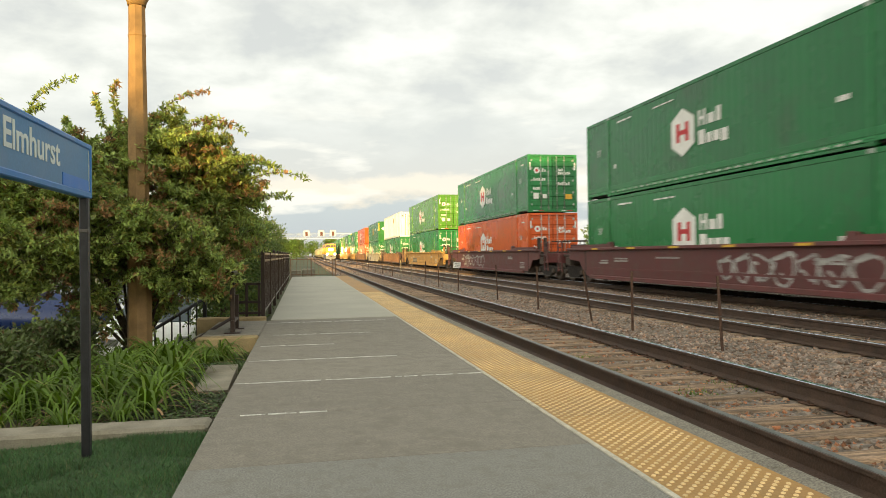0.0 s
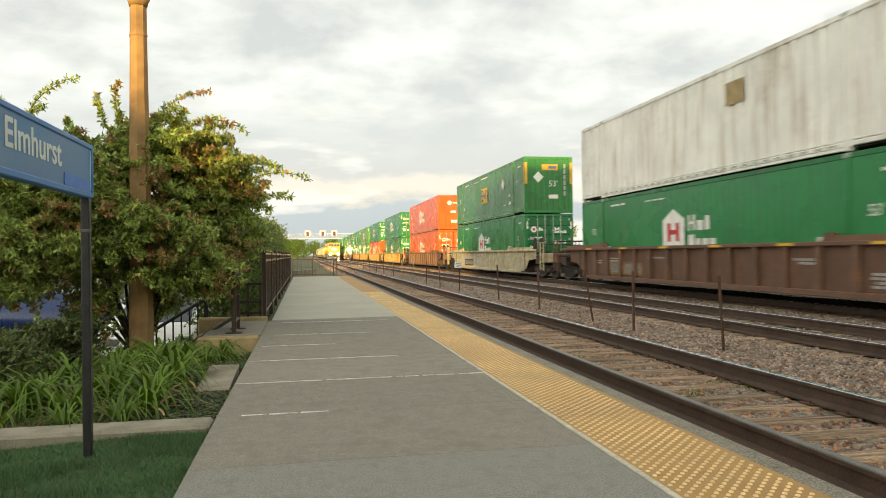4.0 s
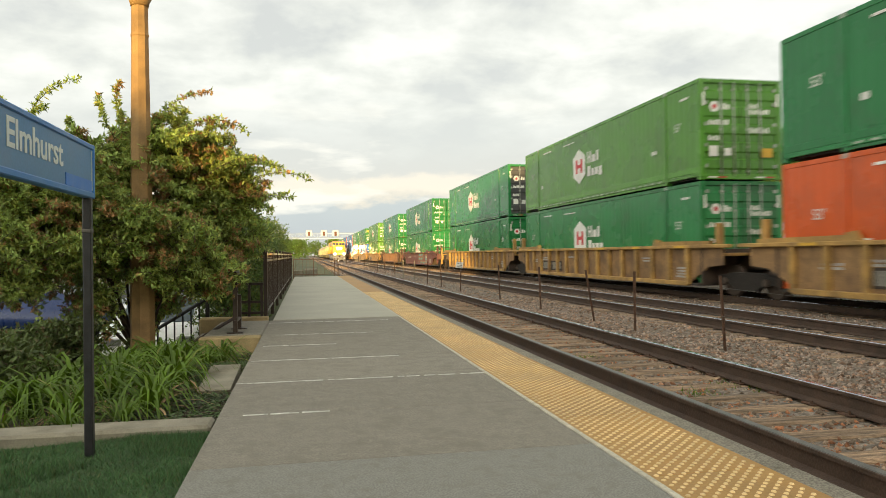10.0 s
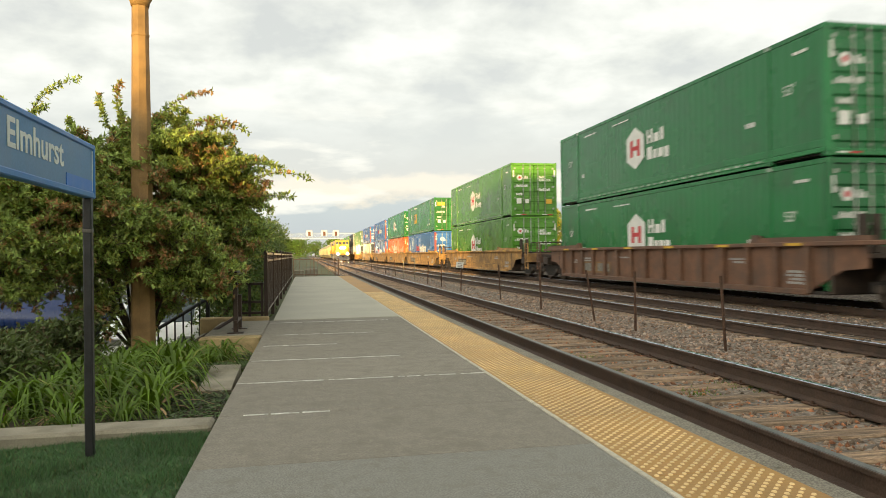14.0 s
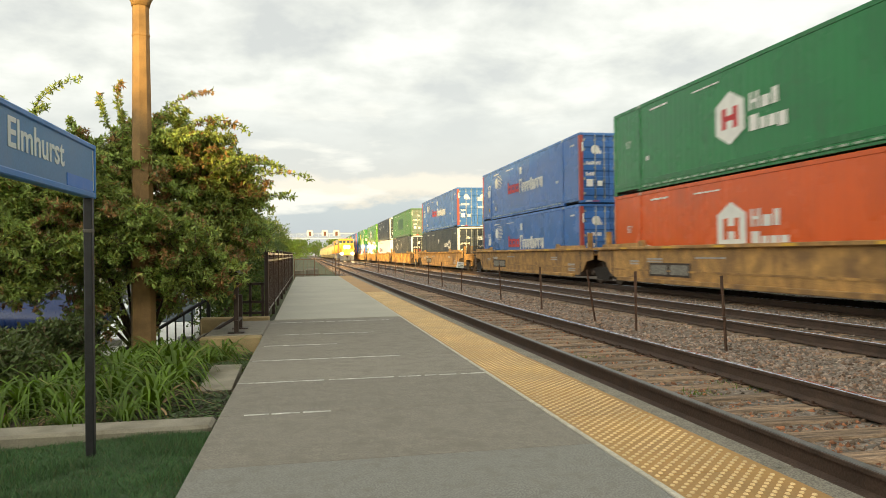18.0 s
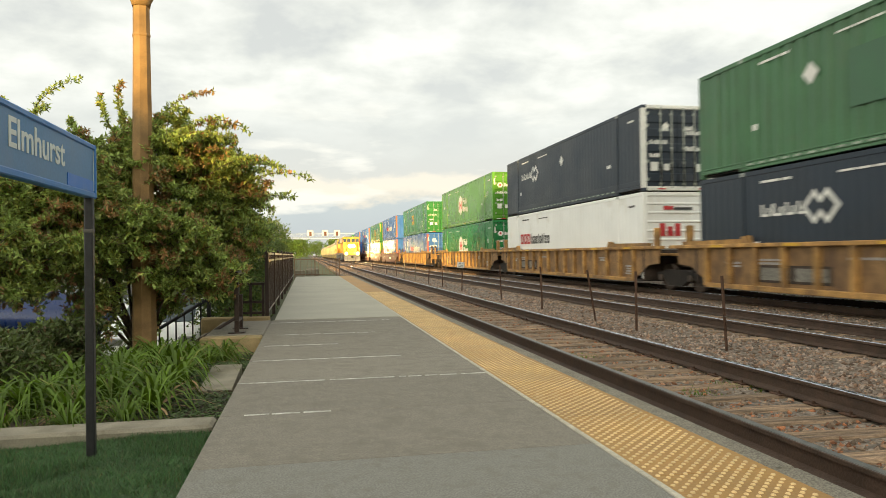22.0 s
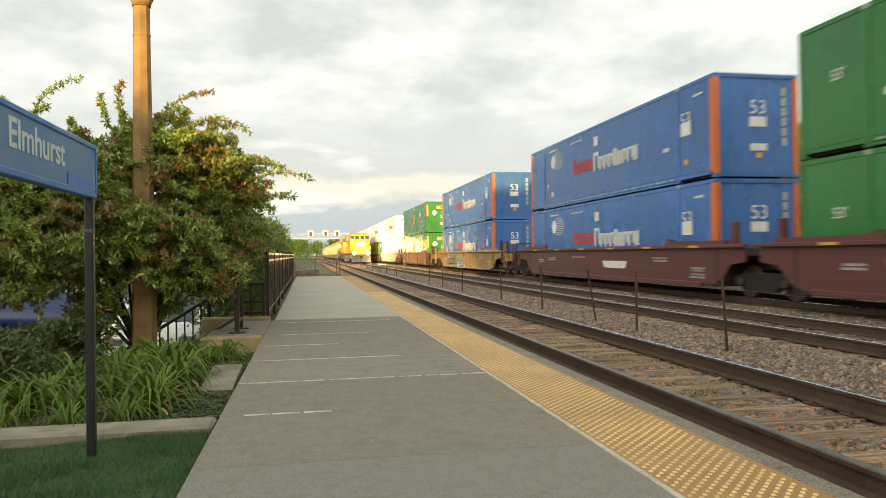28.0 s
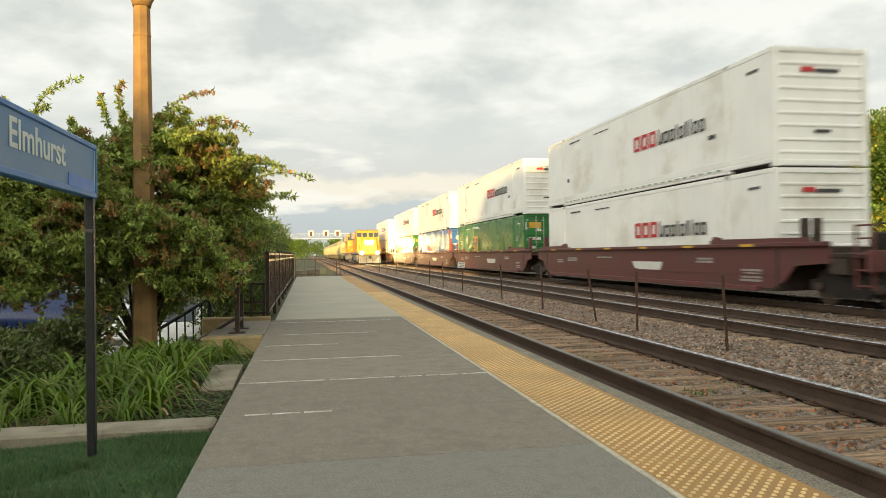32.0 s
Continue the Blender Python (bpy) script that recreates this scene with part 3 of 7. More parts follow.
def make_trackbed():
    s = Shape()
    prof = [(2.42, -0.62), (2.42, -0.42), (5.5, -0.40), (6.1, -0.46), (6.7, -0.40), (13.7, -0.40), (14.4, -0.16), (16.2, -0.14), (17.2, -0.62)]
    ys = [-40, 0, 20, 60, 200, 900]
    for y in ys:
        s.v += [(x, y, z) for x, z in prof]
    n = len(prof)
    for j in range(len(ys) - 1):
        for i in range(n - 1):
            s.f.append((j * n + i, j * n + i + 1, (j + 1) * n + i + 1, (j + 1) * n + i))
            s.smooth.append(False)
    solid("trackbed", s, M["bed"], "brown crushed-stone bed under three tracks", "trackbed", kind="structure")


RAILPROF = [(-0.075, -0.175), (0.075, -0.175), (0.075, -0.16), (0.012, -0.135), (0.010, -0.045), (0.036, -0.034), (0.036, -0.008),
            (0.026, -0.001), (-0.026, -0.001), (-0.036, -0.008), (-0.036, -0.034), (-0.010, -0.045), (-0.012, -0.135), (-0.075, -0.16)]


def make_tracks():
    rng = random.Random(5)
    tiemesh = [Shape().cbox(-1.28, 1.28, -0.11, 0.11, -0.18, 0, 0.018).mesh("tie", M["tie"]) for _ in range(1)][0]
    plate = Shape().cbox(-0.12, 0.12, -0.085, 0.085, 0, 0.014, 0.005)
    for dx in (-0.095, 0.095):
        plate.box(dx - 0.008, dx + 0.008, -0.05 if dx < 0 else 0.03, -0.03 if dx < 0 else 0.05, 0.015, 0.045)
    platemesh = plate.mesh("tie_plate", M["plate"])
    for key, x in TRACKS.items():
        tr = thing("railway_track", {"near": "worn track beside the platform on brown wooden ties",
                                     "middle": "middle track with polished rails on wooden ties",
                                     "far": "far track that carries the freight train"}[key], "track", pose(x, 0, RAIL_TOP), "railway tracks", "structure")
        for side in (-1, 1):
            s = Shape().sweep([(side * 0.7535 + px, pz) for px, pz in RAILPROF], -40, 900)
            rail = part("rail", s, M["railside"], tr)
            h = Shape().sweep([(side * 0.7535 - 0.030, -0.004), (side * 0.7535 + 0.030, -0.004), (side * 0.7535 + 0.027, 0.003), (side * 0.7535 - 0.027, 0.003)], -40, 900)
            part("rail_head", h, M["railhead_dull" if key == "near" and side < 0 else "railhead"], rail, "dull worn running surface" if key == "near" and side < 0 else "polished running surface")
        near, far = {"near": (1.5, 46), "middle": (4, 34), "far": (8, 30)}[key]
        y, rest = -38.0, Shape()
        restplates = Shape()
        while y < 420:
            if near <= y < far:
                t = part("tie", tiemesh, None, tr)
                t.location = (rng.uniform(-0.10, 0.10), y + rng.uniform(-0.06, 0.06), -0.183 + rng.uniform(-0.010, 0.006))
                t.rotation_euler = (rng.uniform(-0.02, 0.02), rng.uniform(-0.006, 0.006), rng.uniform(-0.05, 0.05))
                for side in (-1, 1) if key == "near" else ():
                    p = part("tie_plate", platemesh, None, tr)
                    p.location = (side * 0.7535, t.location.y, -0.186)
            else:
                m = pose(rng.uniform(-0.05, 0.05), y, -0.196, 0, 0, rng.uniform(-1.4, 1.4))
                rest.box(-1.28, 1.28, -0.11, 0.11, -0.18, 0, m)
            y += 0.51
        tagged(part("distant_ties", rest, M["tie"], tr), kind="stuff")


def stones(n, xr, yr, zf, size, seed, keep=None):
    """Loose angular stones lying on a surface: six-cornered lumps."""
    g = np.random.default_rng(seed)
    x = g.uniform(*xr, n)
    y = yr[0] + (yr[1] - yr[0]) * g.uniform(0, 1, n) ** 1.5
    if keep is not None:
        k = keep(x, y)
        x, y = x[k], y[k]
        n = len(x)
    z = zf(x) + g.uniform(-0.025, 0.006, n)
    base = np.array([(1, 0, 0), (-1, 0, 0), (0, 1, 0), (0, -1, 0), (0, 0, 1), (0, 0, -1)], float)
    v = base[None] * g.uniform(0.6, 1.25, (n, 6, 1)) + g.uniform(-0.28, 0.28, (n, 6, 3))
    v *= (size * g.uniform(0.55, 1.3, n))[:, None, None]
    a = g.uniform(0, 6.28, n)
    c, s = np.cos(a), np.sin(a)
    tilt = g.uniform(-0.6, 0.6, n)
    ct, st = np.cos(tilt), np.sin(tilt)
    vx, vy, vz = v[..., 0], v[..., 1], v[..., 2] * 0.85
    vy, vz = vy * ct[:, None] - vz * st[:, None], vy * st[:, None] + vz * ct[:, None]
    v = np.stack((vx * c[:, None] - vy * s[:, None] + x[:, None], vx * s[:, None] + vy * c[:, None] + y[:, None], vz + z[:, None]), -1)
    f0 = np.array([(0, 2, 4), (2, 1, 4), (1, 3, 4), (3, 0, 4), (2, 0, 5), (1, 2, 5), (3, 1, 5), (0, 3, 5)])
    f = (f0[None] + 6 * np.arange(n)[:, None, None]).reshape(-1, 3)
    return v.reshape(-1, 3), f


def make_ballast():
    bedz = lambda x: np.interp(x, [2.42, 5.5, 6.1, 6.7, 13.7], [-0.42, -0.40, -0.46, -0.40, -0.40])

    def clear(x, y):
        ok = np.ones(len(x), bool)
        for c in TRACKS.values():
            for s in (-0.7535, 0.7535):
                ok &= np.abs(x - c - s) > 0.055
        near = np.abs(x - TRACKS["near"]) < 1.2
        # ties of the near track stay half uncovered
        ph = ((y + 38.0) / 0.51) % 1.0
        ontie = (ph < 0.26) | (ph > 0.74)
        ok &= ~(near & ontie & (np.random.default_rng(3).uniform(0, 1, len(x)) < 0.86))
        mid = np.abs(x - TRACKS["middle"]) < 1.2
        ok &= ~(mid & ontie & (np.random.default_rng(4).uniform(0, 1, len(x)) < 0.7))
        return ok

    for n, xr, yr, size, seed in ((19000, (2.45, 4.70), (2.0, 22), 0.030, 11), (24000, (4.70, 7.2), (2.0, 22), 0.034, 1), (20000, (6.9, 13.0), (5, 34), 0.034, 2), (16000, (2.5, 13), (20, 60), 0.045, 6), (12000, (2.5, 13.5), (55, 170), 0.085, 13)):
        v, f = stones(n, xr, yr, bedz, size, seed, clear)
        ob = new("ballast_stones", bulk("ballast_stones", v, f, M["ballast_rust" if seed == 11 else "ballast"]))
        tagged(ob, "loose grey and reddish crushed stone between the rails", "ballast", kind="stuff")
    # a few weeds in the near track
    g = random.Random(8)
    for cx, cy in ((3.55, 8.0), (3.75, 24.0), (3.45, 7.6), (3.6, 21.0), (3.5, 6.1), (3.9, 6.6), (3.4, 5.2), (4.5, 6.9), (3.8, 9.3)):
        s = Shape()
        for _ in range(60):
            a, r = g.uniform(0, 6.28), g.uniform(0, 0.22)
            x, y, h = cx + r * math.cos(a), cy + 1.8 * r * math.sin(a), g.uniform(0.02, 0.06)
            dx, dy = g.uniform(-0.05, 0.05), g.uniform(-0.05, 0.05)
            s.add([(x - 0.006, y, -0.41), (x + 0.006, y, -0.41), (x + dx, y + dy, -0.41 + h)], [(0, 1, 2)])
        solid("weed_tuft", s, M["lily"], "small green weed growing in the ballast", "weed", kind="stuff")


JOINTS = [2.45, 3.70, 4.88, 6.10, 7.37, 8.55, 9.75, 10.85, 11.45, 11.92]
PLAT_L, PLAT_R, STRIP0, STRIP1 = -0.58, 2.34, 1.575, 2.19


def make_platform():
    pl = thing("platform", "low grey concrete station platform with a yellow tactile edge", "platform", kind="structure")
    edges = [-14.0, -11, -8, -5.5, -3.0, -1.2, 0.0, 1.22] + JOINTS
    for a, b in zip(edges[:-1], edges[1:]):
        s = Shape().cbox(PLAT_L, STRIP0 - 0.03, a + 0.0015, b - 0.0015, -0.16, 0, 0.003)
        part("slab", s, M["slab_grit" if b <= 3.71 else "slab"], pl, "rough gritty slab" if b <= 3.71 else "")
    step = 23.95 / 8
    for i in range(8):
        a = 11.92 + i * step
        part("slab", Shape().cbox(-0.53, STRIP0 - 0.03, a + 0.004, a + step - 0.004, -0.15, 0.012, 0.006), M["slab_new"], pl, "newer pale slab")
    rng = random.Random(2)
    for y, x0, x1 in ((6.10, -0.58, 1.66), (7.37, -0.55, 0.95), (4.88, -0.42, 0.15), (8.55, -0.5, 0.35), (9.7, -0.4, 0.9), (11.45, -0.57, 1.3)):
        s = Shape()
        x = x0
        while x < x1:
            w = rng.uniform(0.04, 0.16)
            d = rng.uniform(-0.004, 0.004)
            t = rng.uniform(0.007, 0.016)
            s.box(x, min(x1, x + w), y - t + d, y + t + d, -0.02, 0.003)
            x += w * rng.choice((0.98, 0.98, 1.02, 1.3))
        part("joint_filler", s, M["sealant"], pl, "cracked white joint filler")
    part("edge_line", Shape().box(STRIP0 - 0.03, STRIP0, -14, 35.87, -0.15, 0.006), M["edge_line"], pl, "pale worn line along the tactile tiles")
    y = -14.0
    while y < 35.8:
        b = min(35.87, y + 2.44)
        part("edge_stone", Shape().cbox(STRIP1, PLAT_R, y + 0.004, b - 0.004, -0.30, -0.003, 0.012), M["edge"], pl)
        y += 2.44
    part("platform_wall", Shape().box(PLAT_L + 0.03, PLAT_R - 0.05, -14, 35.85, -0.62, -0.155), M["kerb"], pl)
    tile = Shape().cbox(STRIP0, STRIP1, 0.002, 1.218, -0.15, 0.004, 0.004).mesh("tactile_tile", M["tactile"])
    for i in range(41):
        t = part("tactile_tile", tile, None, pl, "yellow plastic tactile tile")
        t.location = (0, -14 + i * 1.22, 0)
    # the domes, in staggered rows
    ring = [(0.0125, 0.0), (0.0108, 0.0045), (0.0080, 0.006)]
    n, dv, df = 7, [], []
    for r, z in ring:
        dv += [(r * math.cos(6.2832 * i / n), r * math.sin(6.2832 * i / n), z) for i in range(n)]
    for k in range(2):
        for i in range(n):
            j = (i + 1) % n
            df += [(k * n + i, k * n + j, k * n + n + j), (k * n + i, k * n + n + j, k * n + n + i)]
    df += [(2 * n, 2 * n + i, 2 * n + i + 1) for i in range(1, n - 1)]
    dv, df = np.array(dv), np.array(df)
    rows = np.arange(1.6, 20, 0.0352)
    cx = np.concatenate([STRIP0 + 0.030 + 0.0352 * (j % 2) + 0.0704 * np.arange(8) for j in range(len(rows))])
    c = np.stack((cx, np.repeat(rows, 8), np.full(len(cx), 0.004)), -1)
    v = (dv[None] + c[:, None]).reshape(-1, 3)
    f = (df[None] + len(dv) * np.arange(len(c))[:, None, None]).reshape(-1, 3)
    ob = part("tactile_domes", bulk("tactile_domes", v, f, M["dome"], True), None, pl, "rows of small raised domes")
    tagged(ob, kind="stuff")


def bed_height(x, y):
    """The mulch: level behind the kerb, falling to the left bank and, past the stone, to the foot of the landing."""
    t = np.clip((np.asarray(y) - 7.4) / 1.5, 0.0, 1.0)
    return -0.10 - 0.28 * np.maximum(0, -3.4 - np.asarray(x)) - 0.15 * t * t * (3 - 2 * t)


def lawn_height(x):
    """The turf climbs towards the platform and half buries the kerb there."""
    return -0.045 - 0.055 * np.clip((-1.0 - np.asarray(x)) / 1.1, 0.0, 1.0)


def make_left_bank():
    """Lawn, kerb and planted soil along the platform's left edge."""
    s = Shape()
    lx, ly = [-9, -4, -2.6, -2.2, -1.8, -1.4, -1.0, PLAT_L - 0.005], [-6, 2.0, 4.72]
    for y in ly:
        s.v += [(x, y, lawn_height(x)) for x in lx]
    n = len(lx)
    s.f = [(j * n + i, j * n + i + 1, (j + 1) * n + i + 1, (j + 1) * n + i) for j in range(len(ly) - 1) for i in range(n - 1)]
    s.smooth = [True] * len(s.f)
    solid("lawn", s, M["lawnsoil"], "short green lawn beside the platform", "lawn", kind="structure")
    s = Shape()
    ny, nx = 14, 16
    for j in range(ny):
        for i in range(nx):
            x, y = -5.6 + i * (5.02 / (nx - 1)), 4.9 + j * (5.3 / (ny - 1))
            z = float(bed_height(x, y)) + 0.03 * noise.noise((x * 2, y * 2, 0))
            s.v.append((x, y, z))
    for j in range(ny - 1):
        for i in range(nx - 1):
            s.f.append((j * nx + i, j * nx + i + 1, (j + 1) * nx + i + 1, (j + 1) * nx + i))
            s.smooth.append(True)
    solid("planting_bed", s, M["soil"], "dark mulched bed behind the kerb", "soil", kind="structure")
    kb = thing("garden_kerb", "low weathered concrete kerb between lawn and planting", "kerb", kind="structure")
    for a, b in ((-6.2, -3.9), (-3.89, -1.95), (-1.94, -0.60)):
        part("kerb_stone", Shape().cbox(a, b, 4.66, 4.92, -0.35, 0.0, 0.02), M["kerb"], kb)
    s = Shape().slab([(6.15, -0.055), (7.15, 0.01), (7.1, -0.16), (6.2, -0.16)], -0.90, -0.63)
    solid("stepping_stone", s, M["kerb"], "flat pale concrete slab lying against the platform", "slab")
    v, f = stones(2600, (-1.5, -0.6), (6.9, 9.7), lambda x: 0 * x, 0.014, 9)
    v[:, 2] += bed_height(v[:, 0], v[:, 1]) + 0.01
    tagged(new("mulch_chips", bulk("mulch_chips", v, f, M["soil"])), "dark mulch chips on the bed", "mulch", kind="stuff")
    # grass blades
    g = np.random.default_rng(12)
    n = 60000
    x = g.uniform(-2.7, PLAT_L - 0.01, n)
    y = g.uniform(2.6, 4.68, n)
    h = g.uniform(0.012, 0.040, n) * (0.7 + 0.6 * (np.sin(x * 5.1 + 1.3 * np.sin(y * 4.0)) * np.sin(y * 6.3 + x) > 0.1))
    a = g.uniform(0, 6.28, n)
    lx, ly = g.normal(0, 0.02, n), g.normal(0, 0.02, n)
    w = 0.0028
    p0 = np.stack((x - w * np.cos(a), y - w * np.sin(a), lawn_height(x) - 0.002), -1)
    p1 = np.stack((x + w * np.cos(a), y + w * np.sin(a), lawn_height(x) - 0.002), -1)
    p2 = np.stack((x + lx, y + ly, lawn_height(x) + h), -1)
    v = np.stack((p0, p1, p2), 1).reshape(-1, 3)
    ob = new("grass", bulk("grass", v, np.arange(3 * n).reshape(-1, 3), M["grass"]))
    tagged(ob, "short green lawn grass", "grass", kind="stuff")
    # ground cover along the platform edge
    n = 11000
    x = g.uniform(-1.7, PLAT_L - 0.02, n)
    y = g.uniform(4.95, 9.6, n)
    x = np.where((y > 6.1) & (y < 7.2) & (x > -0.92), x - 0.5, x)
    a = g.uniform(0, 6.28, n)
    r = g.uniform(0.012, 0.028, n)
    z = bed_height(x, y) + 0.01 + g.uniform(0, 0.05, n)
    ca, sa = np.cos(a) * r, np.sin(a) * r
    q = np.stack((np.stack((x + ca, y + sa, z + g.uniform(-.012, .012, n)), -1), np.stack((x - 0.5 * sa, y + 0.5 * ca, z + 0.008), -1),
                  np.stack((x - ca, y - sa, z), -1), np.stack((x + 0.5 * sa, y - 0.5 * ca, z + 0.006), -1)), 1).reshape(-1, 3)
    ob = new("ground_cover", bulk("ground_cover", q, np.arange(4 * n).reshape(-1, 4), M["cover"]))
    tagged(ob, "low creeping green plants at the platform edge", "ground cover", kind="stuff")


make_ground()
make_trackbed()
make_left_bank()


# ---- station things ----
def lettering(body, size, material, name, parent, m, depth=0.003, label="", bold=0.0):
    cu = bpy.data.curves.new(name, "FONT")
    cu.body, cu.size, cu.extrude, cu.align_x, cu.align_y = body, size, depth, "CENTER", "CENTER"
    cu.offset = bold
    tmp = bpy.data.objects.new(name, cu)
    scene.collection.objects.link(tmp)
    bpy.context.view_layer.update()
    me = bpy.data.meshes.new_from_object(tmp.evaluated_get(bpy.context.evaluated_depsgraph_get()))
    bpy.data.objects.remove(tmp)
    bpy.data.curves.remove(cu)
    me.materials.clear()
    me.materials.append(material)
    ob = new(name, me)
    ob.parent = parent
    ob.matrix_basis = m
    if label:
        tagged(ob, label)
    return ob


def make_sign():
    x, y0, y1, z0, z1 = -1.20, 2.62, 4.33, 1.41, 1.69
    sg = thing("station_sign", "blue station name board on two black square posts", "sign", pose(x, 0, 0))
    part("board", Shape().cbox(-0.018, 0.018, y0, y1, z0, z1, 0.004), M["signblue"], sg, "faded blue name board")
    fr = part("board_frame", Shape().cbox(-0.026, 0.026, y0 - 0.01, y1 + 0.01, z1 - 0.018, z1 + 0.012, 0.006), M["signedge"], sg)
    part("board_frame", Shape().cbox(-0.026, 0.026, y0 - 0.01, y1 + 0.01, z0 - 0.012, z0 + 0.022, 0.006), M["signedge"], sg)
    for a in (y0 - 0.012, y1 - 0.014):
        part("board_frame", Shape().cbox(-0.027, 0.027, a, a + 0.026, z0 - 0.013, z1 + 0.013, 0.006), M["signedge"], sg)
    part("edge_trim", Shape().box(0.0185, 0.0225, y1 - 0.032, y1 - 0.026, z0 + 0.03, z1 - 0.025), M["signtext"], sg)
    part("patch", Shape().box(0.018, 0.0215, 3.86, y1 - 0.035, z0 + 0.022, z0 + 0.085), M["signpatch"], sg, "brighter blue patch")
    m = pose(0.0185, 3.475, 1.575, 90, 0, 90)
    t = lettering("Elmhurst", 0.165, M["signtext"], "name_lettering", sg, m, 0.002, "white Elmhurst lettering", 0.0028)
    w = max(v.co.x for v in t.data.vertices) - min(v.co.x for v in t.data.vertices)
    t.scale = (0.68 / w, 1.08, 1)
    for yy in (y0 + 0.04, y1 - 0.045):
        p = part("post", Shape().cbox(-0.023, 0.023, yy - 0.023, yy + 0.023, -0.2, z0 - 0.01, 0.006), M["blackpaint"], sg)
        part("band", Shape().cbox(-0.025, 0.025, yy - 0.025, yy + 0.025, 1.20, 1.225, 0.004), M["wire"], p, "dull metal band")


def make_lamp_pole():
    lp = thing("lamp_post", "tan octagonal concrete lamp post rising out of a shrub", "lamp post", pose(-2.10, 9.85, -0.15))
    part("shaft", Shape().lathe([(0.155, 0), (0.150, 0.9), (0.110, 3.9), (0.105, 4.52)], 8, smooth=False), M["polestone"], lp)
    part("collar", Shape().lathe([(0.110, 4.10), (0.115, 4.11), (0.115, 4.13), (0.110, 4.14)], 8, smooth=False), M["polestone"], lp)
    part("capital", Shape().lathe([(0.112, 4.50), (0.125, 4.56), (0.165, 4.64), (0.172, 4.70), (0.15, 4.72), (0.10, 4.74), (0.09, 5.0)], 16), M["polestone"], lp, "flared stone capital")


def make_left_fence():
    fn = thing("platform_fence", "brown-black steel picket fence along the platform", "fence")
    x, y0, y1, top = -0.66, 12.2, 35.6, 1.10
    k = 0
    y = y0
    while y <= y1 + 0.1:
        p = part("post", Shape().cbox(x - 0.032, x + 0.032, y - 0.032, y + 0.032, -0.1, top + 0.05, 0.006), M["fence"], fn)
        part("post_cap", Shape().lathe([(0.03, 0), (0.036, 0.012), (0.03, 0.03), (0.012, 0.05)], 8, (x, y, top + 0.05)), M["fence"], p)
        y += 2.385
    for z in (0.12, top - 0.12, top):
        part("rail", Shape().cbox(x - 0.018, x + 0.018, y0, y1, z - 0.02, z + 0.02, 0.005), M["fence"], fn)
    pk = Shape().cbox(-0.011, 0.011, -0.011, 0.011, 0.10, top + 0.0, 0.002).mesh("picket", M["fence"])
    y = y0 + 0.12
    while y < y1:
        b = part("picket", pk, None, fn)
        b.location = (x, y, 0)
        y += 0.115 if y < 30 else 0.23
    # the gate-like rail across the platform's far end
    er = thing("end_railing", "rusty railing across the end of the platform", "railing")
    y = 36.3
    for xx in (-0.6, 0.40, 1.45, 1.62):
        part("post", Shape().cbox(xx - 0.024, xx + 0.024, y - 0.024, y + 0.024, -0.55, 0.92, 0.006), M["endrail"], er)
    for z in (0.1, 0.86):
        part("rail", Shape().cbox(-0.6, 1.62, y - 0.012, y + 0.012, z - 0.016, z + 0.016, 0.004), M["endrail"], er)
    for i in range(11):
        xx = -0.5 + i * 0.18
        part("picket", Shape().cbox(xx - 0.006, xx + 0.006, y - 0.006, y + 0.006, 0.1, 0.86, 0.002), M["endrail"], er)
    s = Shape().cbox(-0.05, 0.62, 37.6, 38.5, -0.6, 0.35, 0.03)
    solid("concrete_block", s, M["kerb"], "pale concrete block beyond the platform end", "block")
    s = Shape().cbox(-0.62, -0.10, 36.9, 37.8, -0.6, 0.3, 0.03)
    solid("concrete_block", s, M["kerb"], "pale concrete block beside the railing", "block")


